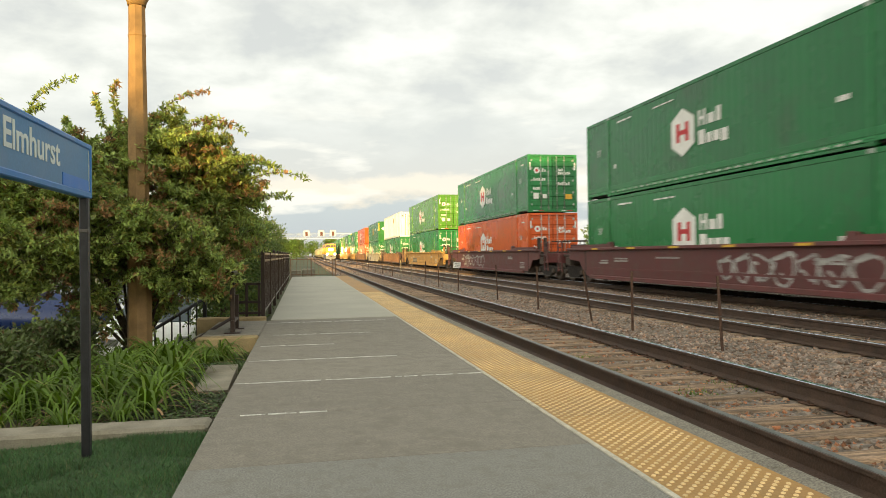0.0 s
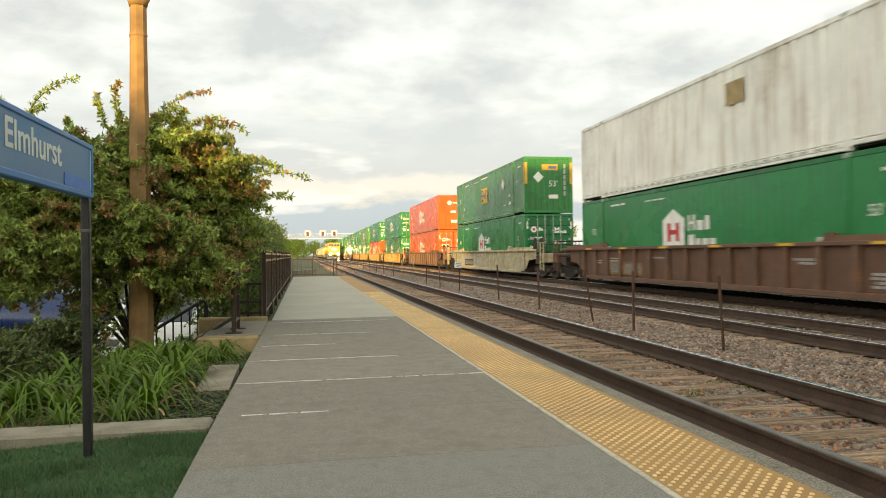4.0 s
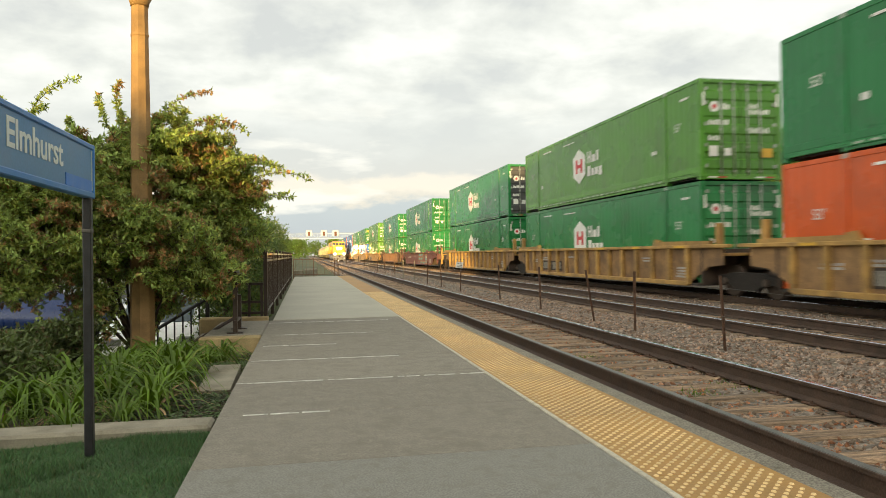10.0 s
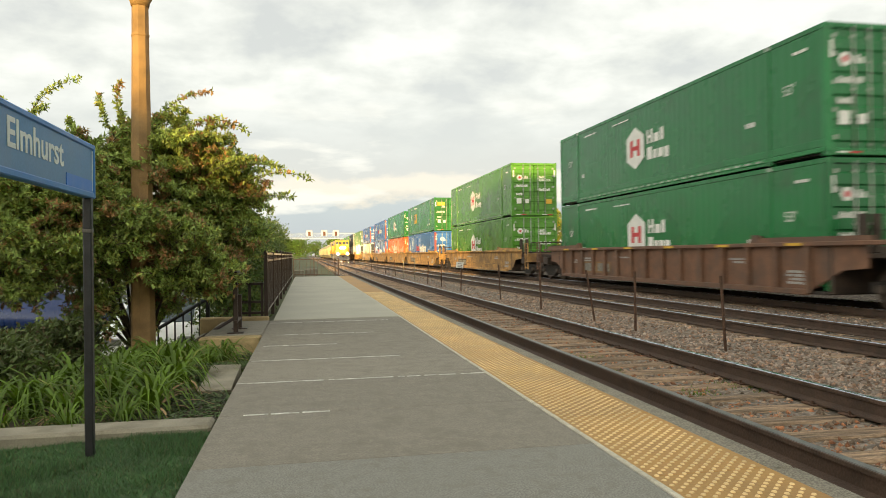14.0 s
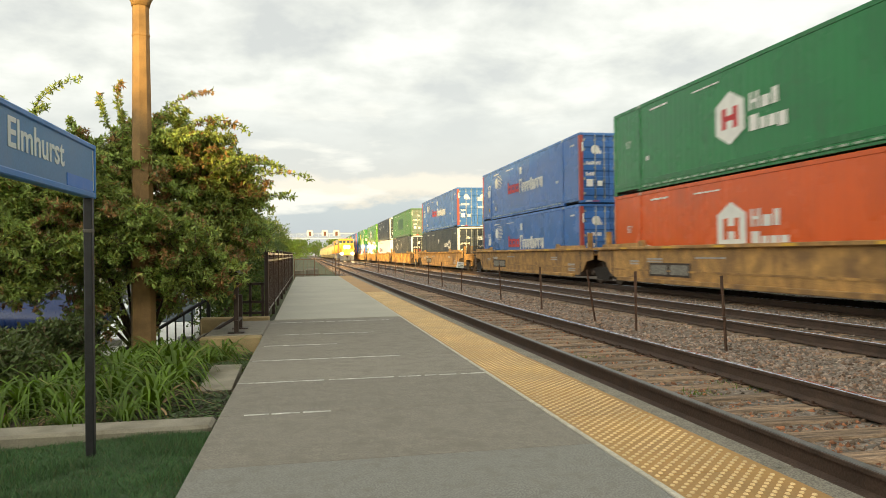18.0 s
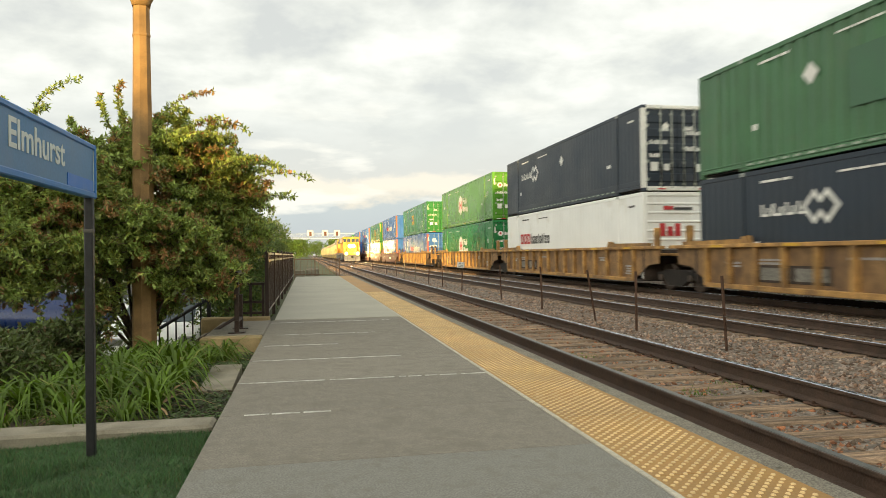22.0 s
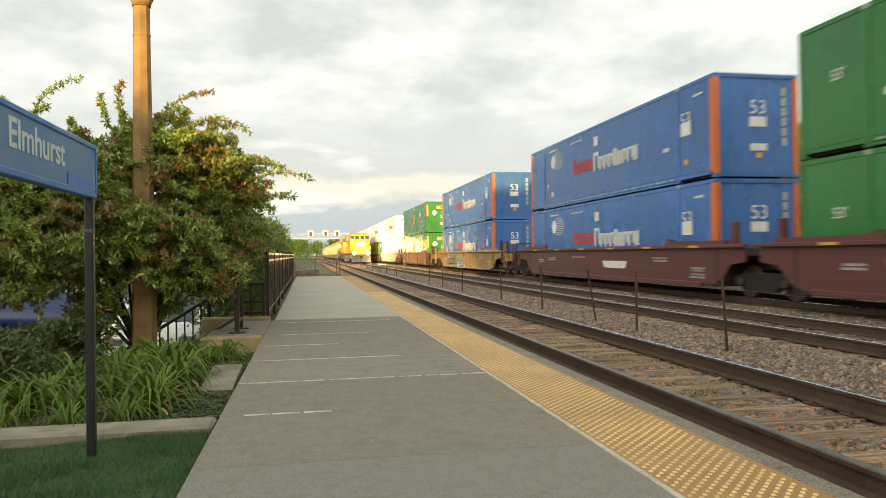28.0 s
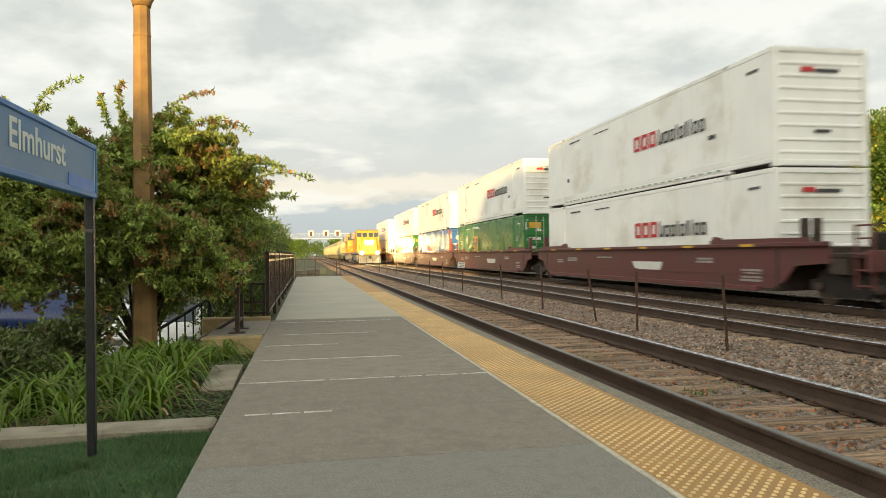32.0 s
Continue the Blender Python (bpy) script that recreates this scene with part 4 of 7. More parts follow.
def make_steps():
    st = thing("stair_landing", "stained concrete landing where steps go down", "landing", kind="structure")
    part("landing", Shape().cbox(-1.36, -0.59, 9.95, 12.0, -0.5, 0.0, 0.015), M["slab"], st)
    part("cheek_wall", Shape().cbox(-1.40, -0.60, 9.72, 9.945, -0.7, -0.01, 0.02), M["blockstone"], st, "ochre-stained cheek wall")
    part("back_wall", Shape().cbox(-1.7, -0.61, 12.01, 12.22, -0.7, 0.06, 0.02), M["blockstone"], st)
    for i in range(6):
        part("step", Shape().cbox(-1.36 - 0.3 * (i + 1), -1.365 - 0.3 * i, 9.95, 12.0, -1.35, -0.18 * (i + 1), 0.012), M["kerb"], st)
    hr = thing("stair_handrail", "brown steel handrail at the head of the steps", "handrail")
    for y in (10.15, 10.75):
        p = part("post", Shape().cbox(-0.99, -0.93, y - 0.03, y + 0.03, 0.004, 0.82 if y < 10.5 else 0.50, 0.006), M["fence"], hr)
        part("base_plate", Shape().cbox(-1.07, -0.85, y - 0.08, y + 0.08, 0.001, 0.015, 0.004), M["fence"], p)
    part("rail", Shape().cbox(-0.985, -0.935, 10.1, 12.0, 0.80, 0.85, 0.008), M["fence"], hr)
    part("rail", Shape().cbox(-0.985, -0.935, 10.1, 10.8, 0.14, 0.18, 0.008), M["fence"], hr)
    part("slope_rail", Shape().tube((-0.96, 10.75, 0.20), (-3.0, 10.78, -1.0), 0.024), M["fence"], hr)
    bk = thing("landing_railing", "brown steel railing behind the landing", "railing")
    for x in (-1.12, -0.92, -0.72):
        part("post", Shape().cbox(x - 0.022, x + 0.022, 12.09, 12.13, 0.062, 0.62, 0.004), M["fence"], bk)
    for z in (0.12, 0.30, 0.60):
        part("rail", Shape().cbox(-1.16, -0.69, 12.09, 12.13, z - 0.02, z + 0.02, 0.004), M["fence"], bk)
    # sloping guard on the far side of the steps, with white boards behind
    gd = thing("stair_guard", "black sloping picket guard beside the steps", "railing")
    a, b = Vector((-1.62, 12.4, 0.36)), Vector((-3.2, 12.4, -0.60))
    part("rail", Shape().tube(a, b, 0.03), M["blackpaint"], gd)
    part("rail", Shape().tube(a - Vector((0, 0, 0.72)), b - Vector((0, 0, 0.72)), 0.02), M["blackpaint"], gd)
    for i in range(13):
        p = a.lerp(b, i / 12)
        part("picket", Shape().cbox(p.x - 0.012, p.x + 0.012, 12.388, 12.412, p.z - 0.82, p.z, 0.003), M["blackpaint"], gd)
    for x in (a.x, b.x):
        z = a.z if x == a.x else b.z
        part("post", Shape().cbox(x - 0.03, x + 0.03, 12.37, 12.43, z - 1.05, z + 0.03, 0.006), M["blackpaint"], gd)


def make_track_fence():
    """Thin posts with two wires between the near and middle tracks."""
    fn = thing("wire_fence", "rusty thin posts with wires between two tracks", "fence")
    rng = random.Random(4)
    leans = {9.55: (-0.075, 0.0), 12.39: (0.0, 0.0), 14.43: (-0.20, 0.02), 17.91: (-0.03, 0.0), 21.9: (-0.05, 0.0), 27.61: (0.03, 0.0)}
    ys = [6.3, 9.55, 12.39, 14.43, 17.91, 21.9, 27.61, 31.75, 35.4, 40, 44.5, 49, 55, 61, 67, 74, 82, 90, 99, 108, 118]
    tops = []
    for y in ys:
        lx, ly = leans.get(y, (rng.uniform(-0.06, 0.04), rng.uniform(-0.05, 0.05)))
        x = 6.07 + rng.uniform(-0.03, 0.03)
        pale = y in (40, 44.5)
        s = Shape().cbox(-0.024, 0.024, -0.006, 0.006, -0.45, 0.68, 0.002).cbox(-0.006, 0.006, -0.006, 0.03, -0.45, 0.68, 0.002)
        p = part("post", s, M["kerb" if pale else "rustpost"], fn, "pale post" if pale else "")
        p.rotation_euler = (-ly, math.atan(lx), rng.uniform(-0.5, 0.5))
        p.location = (x, y, 0)
        tops.append((x + lx * 0.5, y, 0.50))
    for dz in (0.0, -0.42):
        for a, b in zip(tops[:-1], tops[1:]):
            mid = ((a[0] + b[0]) / 2, (a[1] + b[1]) / 2, a[2] - 0.035 + dz)
            s = Shape().tube((a[0], a[1], a[2] + dz), mid, 0.0035, n=5, caps=False).tube(mid, (b[0], b[1], b[2] + dz), 0.0035, n=5, caps=False)
            part("wire", s, M["wire"], fn)
    sg = thing("track_notice", "small white notice plate tilted on a fence post", "sign", pose(6.02, 27.57, 0.60, 4, 6, 6))
    part("plate", Shape().cbox(-0.15, 0.15, -0.008, 0.004, -0.12, 0.12, 0.003), M["white"], sg)
    for i in range(3):
        part("writing_bar", Shape().box(-0.10, 0.10, -0.012, -0.0085, 0.045 - i * 0.06, 0.06 - i * 0.06), M["darkmark"], sg)


def make_gantry():
    gt = thing("signal_gantry", "pale steel lattice signal bridge over the tracks", "signal bridge", pose(0, 250, 0))
    x0, x1, zb, zt = -9.0, 17.5, 6.8, 8.5
    for y in (-0.45, 0.45):
        for z in (zb, zt):
            part("chord", Shape().cbox(x0, x1, y - 0.11, y + 0.11, z - 0.11, z + 0.11, 0.02), M["gantry"], gt)
        for i in range(14):
            xa, xb = x0 + i * (x1 - x0) / 14, x0 + (i + 1) * (x1 - x0) / 14
            za, zc = (zb, zt) if i % 2 else (zt, zb)
            part("lattice_bar", Shape().tube((xa, y, za), (xb, y, zc), 0.08, n=6), M["gantry"], gt)
            part("lattice_bar", Shape().tube((xa, y, zb), (xa, y, zt), 0.06, n=6), M["gantry"], gt)
    part("walkway", Shape().cbox(x0, x1, -0.5, 0.5, zb + 0.1, zb + 0.16, 0.01), M["gantry"], gt)
    for x in (x0, x1):
        for y in (-0.45, 0.45):
            part("leg", Shape().cbox(x - 0.15, x + 0.15, y - 0.15, y + 0.15, -0.6, zb, 0.02), M["gantry"], gt)
    for x in (1.3, 6.4, 10.4):
        hd = part("signal_head", Shape().cbox(x - 1.05, x + 1.05, -0.9, -0.6, zt - 0.9, zt + 1.15, 0.05), M["gantry"], gt, "white-backed signal head")
        part("lens_panel", Shape().cbox(x - 0.42, x + 0.42, -0.98, -0.905, zt - 0.7, zt + 0.75, 0.03), M["redhood"], hd, "dark reddish lens panel")
        for z in (zt - 0.45, zt, zt + 0.45):
            part("lens_hood", Shape().tube((x, -0.985, z), (x, -1.2, z), 0.17, n=10), M["redhood"], hd, "dark reddish lens hood")


def make_far_side():
    lp = thing("street_lamp", "tall pale street lamp beyond the tracks", "street lamp", pose(31.9, 64, -0.6))
    part("pole", Shape().tube((0, 0, 0), (0, 0, 8.2), 0.11, 0.07, n=10), M["gantry"], lp)
    part("arm", Shape().tube((0, 0, 8.1), (-1.3, -0.2, 8.5), 0.04, n=8), M["gantry"], lp)
    part("lamp_head", Shape().cbox(-1.9, -1.2, -0.35, -0.05, 8.42, 8.58, 0.04), M["gantry"], lp)


M["gantry"] = mat("pale_gantry_paint", (0.38, 0.45, 0.56), 0.6, vary=0.1, scale=2, bump=0.05)
M["redhood"] = mat("reddish_lens_hood", (0.10, 0.035, 0.03), 0.6, bump=0.05)


# ---- plants ----
def leaf_cards(points, dirs, length, width, seed, level=0.0):
    """Folded diamond leaves at points, pointing along dirs; level: how far they turn their faces upwards."""
    g = np.random.default_rng(seed)
    n = len(points)
    d = dirs / np.maximum(1e-6, np.linalg.norm(dirs, axis=1, keepdims=True))
    r = g.normal(0, 1, (n, 3)) + np.array((0, 0, level))
    side = np.cross(d, r)
    side /= np.maximum(1e-6, np.linalg.norm(side, axis=1, keepdims=True))
    nor = np.cross(side, d)
    L = (length * g.uniform(0.65, 1.3, n))[:, None]
    Wd = (width * g.uniform(0.7, 1.3, n))[:, None]
    a = points
    b = points + d * L * 0.45 + side * Wd + nor * Wd * 0.35
    c = points + d * L - nor * L * 0.12
    e = points + d * L * 0.45 - side * Wd + nor * Wd * 0.35
    v = np.stack((a, b, c, e), 1).reshape(-1, 3)
    k = 4 * np.arange(n)[:, None]
    f = np.concatenate((k + np.array([[0, 1, 2]]), k + np.array([[0, 2, 3]])), 1).reshape(-1, 3)
    return v, f


def limbs(s, base, tips, r0, rng, bend=0.25):
    """Tapered limbs from base to each tip."""
    for tip in tips:
        a, b = Vector(base), Vector(tip)
        last, steps = a, 4
        for i in range(1, steps + 1):
            t = i / steps
            p = a.lerp(b, t) + Vector((rng.uniform(-1, 1), rng.uniform(-1, 1), rng.uniform(-0.3, 1))) * bend * (1 - t) * (b - a).length * 0.35
            s.tube(last, p, r0 * (1 - 0.8 * (i - 1) / steps), r0 * (1 - 0.8 * i / steps), n=6, caps=False)
            last = p


def spray_shrub(name, label, base, blobs, sprays_n, seed, arcs=(), leaf_len=0.069, leaf_w=0.0160, material=None):
    """A small tree whose leaves sit in star-like tufts along layered, nearly level sprays."""
    rng = random.Random(seed)
    g = np.random.default_rng(seed)
    th = thing(name, label, "tree", pose(*base))
    B = np.array(base)
    s = Shape()
    P, D, R = [], [], []

    def tuft(c, along, red, k=9):
        d = g.normal(0, 1, (k, 3))
        d -= 0.55 * (d @ along)[:, None] * along[None]
        d += along * 0.5 + np.array((0, 0, 0.25))
        P.append(c + g.normal(0, 0.012, (k, 3)))
        D.append(d)
        R.append(np.full(k, red))

    def run(a, mid, b, r, steps, fork):
        last = a
        for i in range(1, steps + 1):
            t = i / steps
            q = (1 - t) ** 2 * a + 2 * t * (1 - t) * mid + t * t * b
            s.tube(last, q, r * (1.15 - t), r * (1.15 - t - 1 / steps), n=4, caps=False)
            al = (q - last) / max(1e-6, np.linalg.norm(q - last))
            w = q + B
            red = noise.noise((w[0] * 2.3 + seed, w[1] * 2.3, w[2] * 3.1)) + 0.55 * t + rng.uniform(-0.25, 0.25) > 0.62
            tuft(q, al, red)
            if fork and i < steps and rng.random() < 0.75:
                side = np.cross(al, (0, 0, 1.0)) * rng.choice((-1, 1))
                c = q + (side * 0.75 + al * 0.5 + np.array((0, 0, rng.uniform(-0.2, 0.25)))) * rng.uniform(0.05, 0.13)
                tuft(c, side, red, 8)
            last = q

    tips = []
    vol = np.array([r[0] * r[1] * r[2] for _, r in blobs]) ** 0.7
    vol = vol / vol.sum()
    for (c, r), share in zip(blobs, vol):
        c, r = np.array(c) - B, np.array(r)
        for _ in range(1):
            tips.append(tuple(c + r * np.array((rng.uniform(-.5, .5), rng.uniform(-.5, .5), rng.uniform(-.3, .4)))))
        for _ in range(int(sprays_n * share)):
            u = g.normal(0, 1, 3)
            u /= np.linalg.norm(u)
            lvl = round((u[2] * r[2]) / 0.17) * 0.17 + g.normal(0, 0.035)
            wav = 1.0 + 0.45 * noise.noise((u[0] * 2 + c[0], u[1] * 2 + c[1], u[2] * 2 + seed))
            end = c + np.array((u[0] * r[0] * wav, u[1] * r[1] * wav, lvl * wav))
            out = np.array((u[0] + g.normal(0, 0.35), u[1] + g.normal(0, 0.35), 0.12 + 0.35 * u[2]))
            out /= np.linalg.norm(out)
            ln = rng.uniform(0.28, 0.55)
            start = end - out * ln
            run(start, (start + end) / 2 + np.array((0, 0, 0.09)), end - np.array((0, 0, 0.05)), 0.006, int(ln / 0.055), True)
    for a, m, b in arcs:
        a, m, b = (np.array(q) - B for q in (a, m, b))
        run(a, m, b, 0.010, 16, True)
    limbs(s, (0, 0, -0.05), tips, 0.032, rng, 0.12)
    tagged(part("branchwork", s, M["bark"], th), kind="stuff")
    P, D, R = np.concatenate(P), np.concatenate(D), np.concatenate(R)
    v, f = leaf_cards(P[~R], D[~R], leaf_len, leaf_w, seed + 1, 2.0)
    part("crown", bulk("crown", v, f, material or M["leaf"]), None, th)
    v, f = leaf_cards(P[R], D[R], leaf_len * 0.9, leaf_w, seed + 2, 2.0)
    part("young_growth", bulk("young_growth", v, f, material or M["leafred"]), None, th, "" if material else "reddish young leaves")
    return th


def shrub(name, label, base, blobs, twigs, leaf_len, leaf_w, per, seed, sprays=(), material=None, group="", core=0.55, limit=None):
    """A many-stemmed small tree: limbs, twigs set over several swellings, leaves along every twig."""
    rng = random.Random(seed)
    g = np.random.default_rng(seed)
    th = thing(name, label, "tree", pose(*base), group)
    s = Shape()
    B = Vector(base)
    tips = []
    for (c, r) in blobs:
        for _ in range(3):
            tips.append(tuple(Vector(c) - B + Vector((rng.uniform(-.5, .5) * r[0], rng.uniform(-.5, .5) * r[1], rng.uniform(-.3, .4) * r[2]))))
    limbs(s, (0, 0, -0.05), tips, 0.045, rng)
    P, D = [], []
    vol = np.array([r[0] * r[1] * r[2] for _, r in blobs]) ** 0.75
    vol = vol / vol.sum()
    tw = Shape()
    for (c, r), share in zip(blobs, vol):
        k = int(twigs * share)
        u = g.normal(0, 1, (k, 3))
        u /= np.linalg.norm(u, axis=1, keepdims=True)
        rad = g.uniform(core, 1.0, k) ** 0.6
        start = np.array(c) - np.array(base) + u * np.array(r) * rad[:, None]
        wav = np.array([noise.noise((p[0] * 1.7 + seed, p[1] * 1.7, p[2] * 1.7)) for p in start])
        start += u * (wav * 0.5)[:, None] * np.array(r)
        dr = u * 0.8 + g.normal(0, 0.55, (k, 3)) + np.array([0, 0, 0.25])
        dr /= np.linalg.norm(dr, axis=1, keepdims=True)
        ln = g.uniform(0.5, 1.4, k) * leaf_len * 5.0
        for j in range(per):
            t = (j + 1) / per
            sag = np.zeros((k, 3))
            sag[:, 2] = -0.25 * t * t * ln
            p = start + dr * (ln * t)[:, None] + sag
            P.append(p)
            D.append(dr * 0.6 + g.normal(0, 0.75, (k, 3)))
    for a, mid, b in sprays:
        a, mid, b = (np.array(q) - np.array(base) for q in (a, mid, b))
        last = a
        for i in range(1, 13):
            t = i / 12
            q = (1 - t) ** 2 * a + 2 * t * (1 - t) * mid + t * t * b
            s.tube(last, q, 0.008 * (1.2 - t), 0.008 * (1.1 - t), n=5, caps=False)
            k = 30
            P.append(q + g.normal(0, 0.04, (k, 3)))
            D.append((q - last) * 1.5 + g.normal(0, 0.35, (k, 3)))
            last = q
    tagged(part("branchwork", s, M["bark"], th), kind="stuff")
    P, D = np.concatenate(P), np.concatenate(D)
    if limit is not None:
        inside = P[:, 0] + base[0] < limit + 0.12 * np.sin(P[:, 1] * 3.1 + P[:, 2] * 4)
        P, D = P[inside], D[inside]
    v, f = leaf_cards(P, D, leaf_len, leaf_w, seed + 1)
    part("crown", bulk("crown", v, f, material or M["leaf"]), None, th)
    return th


def daylily(seed, dry):
    rng = random.Random(seed)
    s, d = Shape(), Shape()
    for i in range(58):
        to = d if rng.random() < dry else s
        a = rng.uniform(0, 6.2832)
        L = rng.uniform(0.55, 1.12)
        r0 = rng.uniform(0, 0.07)
        w = rng.uniform(0.009, 0.016)
        out, rise = rng.uniform(0.40, 0.80) * L, rng.uniform(0.40, 0.66) * L
        droop = rng.uniform(0.75, 1.5) * rise
        if to is d:
            out, rise, droop = L * 0.6, L * 0.2, L * 0.22
        ca, sa = math.cos(a), math.sin(a)
        v = []
        n = 6
        for k in range(n + 1):
            t = k / n
            r = r0 + out * t ** 1.3
            z = rise * (1 - (1 - t) ** 1.8) - droop * t ** 3
            ww = w * (1 - t ** 2.2) + 0.001
            for sg in (-1, 1):
                v.append((r * ca - sg * ww * sa, r * sa + sg * ww * ca, max(-0.02, z)))
        to.add(v, [(2 * k, 2 * k + 1, 2 * k + 3, 2 * k + 2) for k in range(n)], True)
    return s, d


def make_lilies():
    kinds = []
    for i, dry in enumerate((0.08, 0.18, 0.13)):
        th = thing("daylily_clump", "arching green strap-leaved daylily clump with some dry leaves", "plant", pose(-2, 6 + i, -0.1), "daylily clumps behind the kerb")
        s, d = daylily(30 + i, dry)
        part("leaves", s, M["lily"], th)
        part("dry_leaves", d, M["liliesdry"], th, "brown dry leaves")
        kinds.append(th)
    rng = random.Random(9)
    spots = []
    for row, (y, xa, xb) in enumerate(((5.25, -2.7, -1.25), (5.6, -2.5, -1.18), (6.1, -2.5, -1.12), (6.75, -2.45, -1.2), (7.5, -2.2, -1.25), (8.3, -2.3, -1.12), (9.05, -2.4, -1.08))):
        x = xb
        while x > xa:
            spots.append((x + rng.uniform(-0.07, 0.07), y + rng.uniform(-0.12, 0.12)))
            x -= rng.uniform(0.36, 0.5)
    spots = [(x, y) for x, y in spots if x > -2.05 or y < 5.7]
    for i, (x, y) in enumerate(spots):
        sc = rng.uniform(0.5, 0.65) if y < 5.4 else rng.uniform(0.72, 0.9) if y < 6.0 else rng.uniform(0.8, 1.08)
        z = float(bed_height(x, y)) - 0.01
        if i < 3:
            kinds[i].matrix_world = pose(x, y, z, 0, 0, rng.uniform(0, 360))
            kinds[i].scale = (sc,) * 3
            continue
        k = kinds[i % 3]
        c = copy_thing(k, pose(x, y, z, 0, 0, rng.uniform(0, 360)))
        c.scale = (sc,) * 3


def big_tree(name, label, base, height, spread, seed, yellow=0.0, n=9000, leaf=0.20, group="trees beyond the tracks"):
    """A broad tree: trunk, limbs, and a lumpy crown of many leaf sprays with gaps."""
    rng = random.Random(seed)
    g = np.random.default_rng(seed)
    th = thing(name, label, "tree", pose(*base), group)
    s = Shape()
    th_h = height * 0.30
    s.tube((0, 0, -0.3), (0.1, 0, th_h), height * 0.035, height * 0.024, n=9)
    lumps = []
    for i in range(28):
        a = i * 2.4 + rng.uniform(-0.4, 0.4)
        rr = spread * rng.uniform(0.25, 0.78)
        z = height * rng.uniform(0.15, 0.86)
        rr *= 1.0 - 0.5 * max(0, z / height - 0.55) / 0.45
        lumps.append((rr * math.cos(a), rr * math.sin(a), z, spread * rng.uniform(0.24, 0.42)))
    lumps.append((0, 0, height * 0.8, spread * 0.4))
    limbs(s, (0.1, 0, th_h), [(x * 0.85, y * 0.85, z) for x, y, z, r in lumps], height * 0.012, rng, 0.2)
    part("trunk", s, M["bark"], th)
    w = np.array([r ** 2 for *_, r in lumps])
    w /= w.sum()
    P, D = [], []
    for (x, y, z, r), share in zip(lumps, w):
        k = int(n * share)
        u = g.normal(0, 1, (k, 3))
        u /= np.linalg.norm(u, axis=1, keepdims=True)
        rad = g.uniform(0.45, 1.08, k) ** 0.7
        p = np.array((x, y, z)) + u * (r * rad)[:, None] * np.array((1, 1, 0.78))
        P.append(p)
        D.append(u + g.normal(0, 0.8, (k, 3)) + np.array((0, 0, -0.2)))
    P, D = np.concatenate(P), np.concatenate(D)
    v, f = leaf_cards(P, D, leaf, leaf * 0.36, seed)
    part("crown", bulk("crown", v, f, M["leaftree"]), None, th)
    if yellow:
        k = int(n * yellow)
        cl = np.array([noise.noise((p[0] * 0.75, p[1] * 0.75, p[2] * 0.75 + seed)) - 0.06 * (p[0] + p[1]) / spread for p in P])
        pick = np.argsort(-cl)[:k]
        v, f = leaf_cards(P[pick] + D[pick] * 0.10, D[pick], leaf * 0.9, leaf * 0.36, seed + 3)
        tagged(part("seed_pod_mass", bulk("seed_pod_mass", v, f, M["leafyellow"]), None, th, "yellow seed pod clusters"), kind="stuff")
    return th


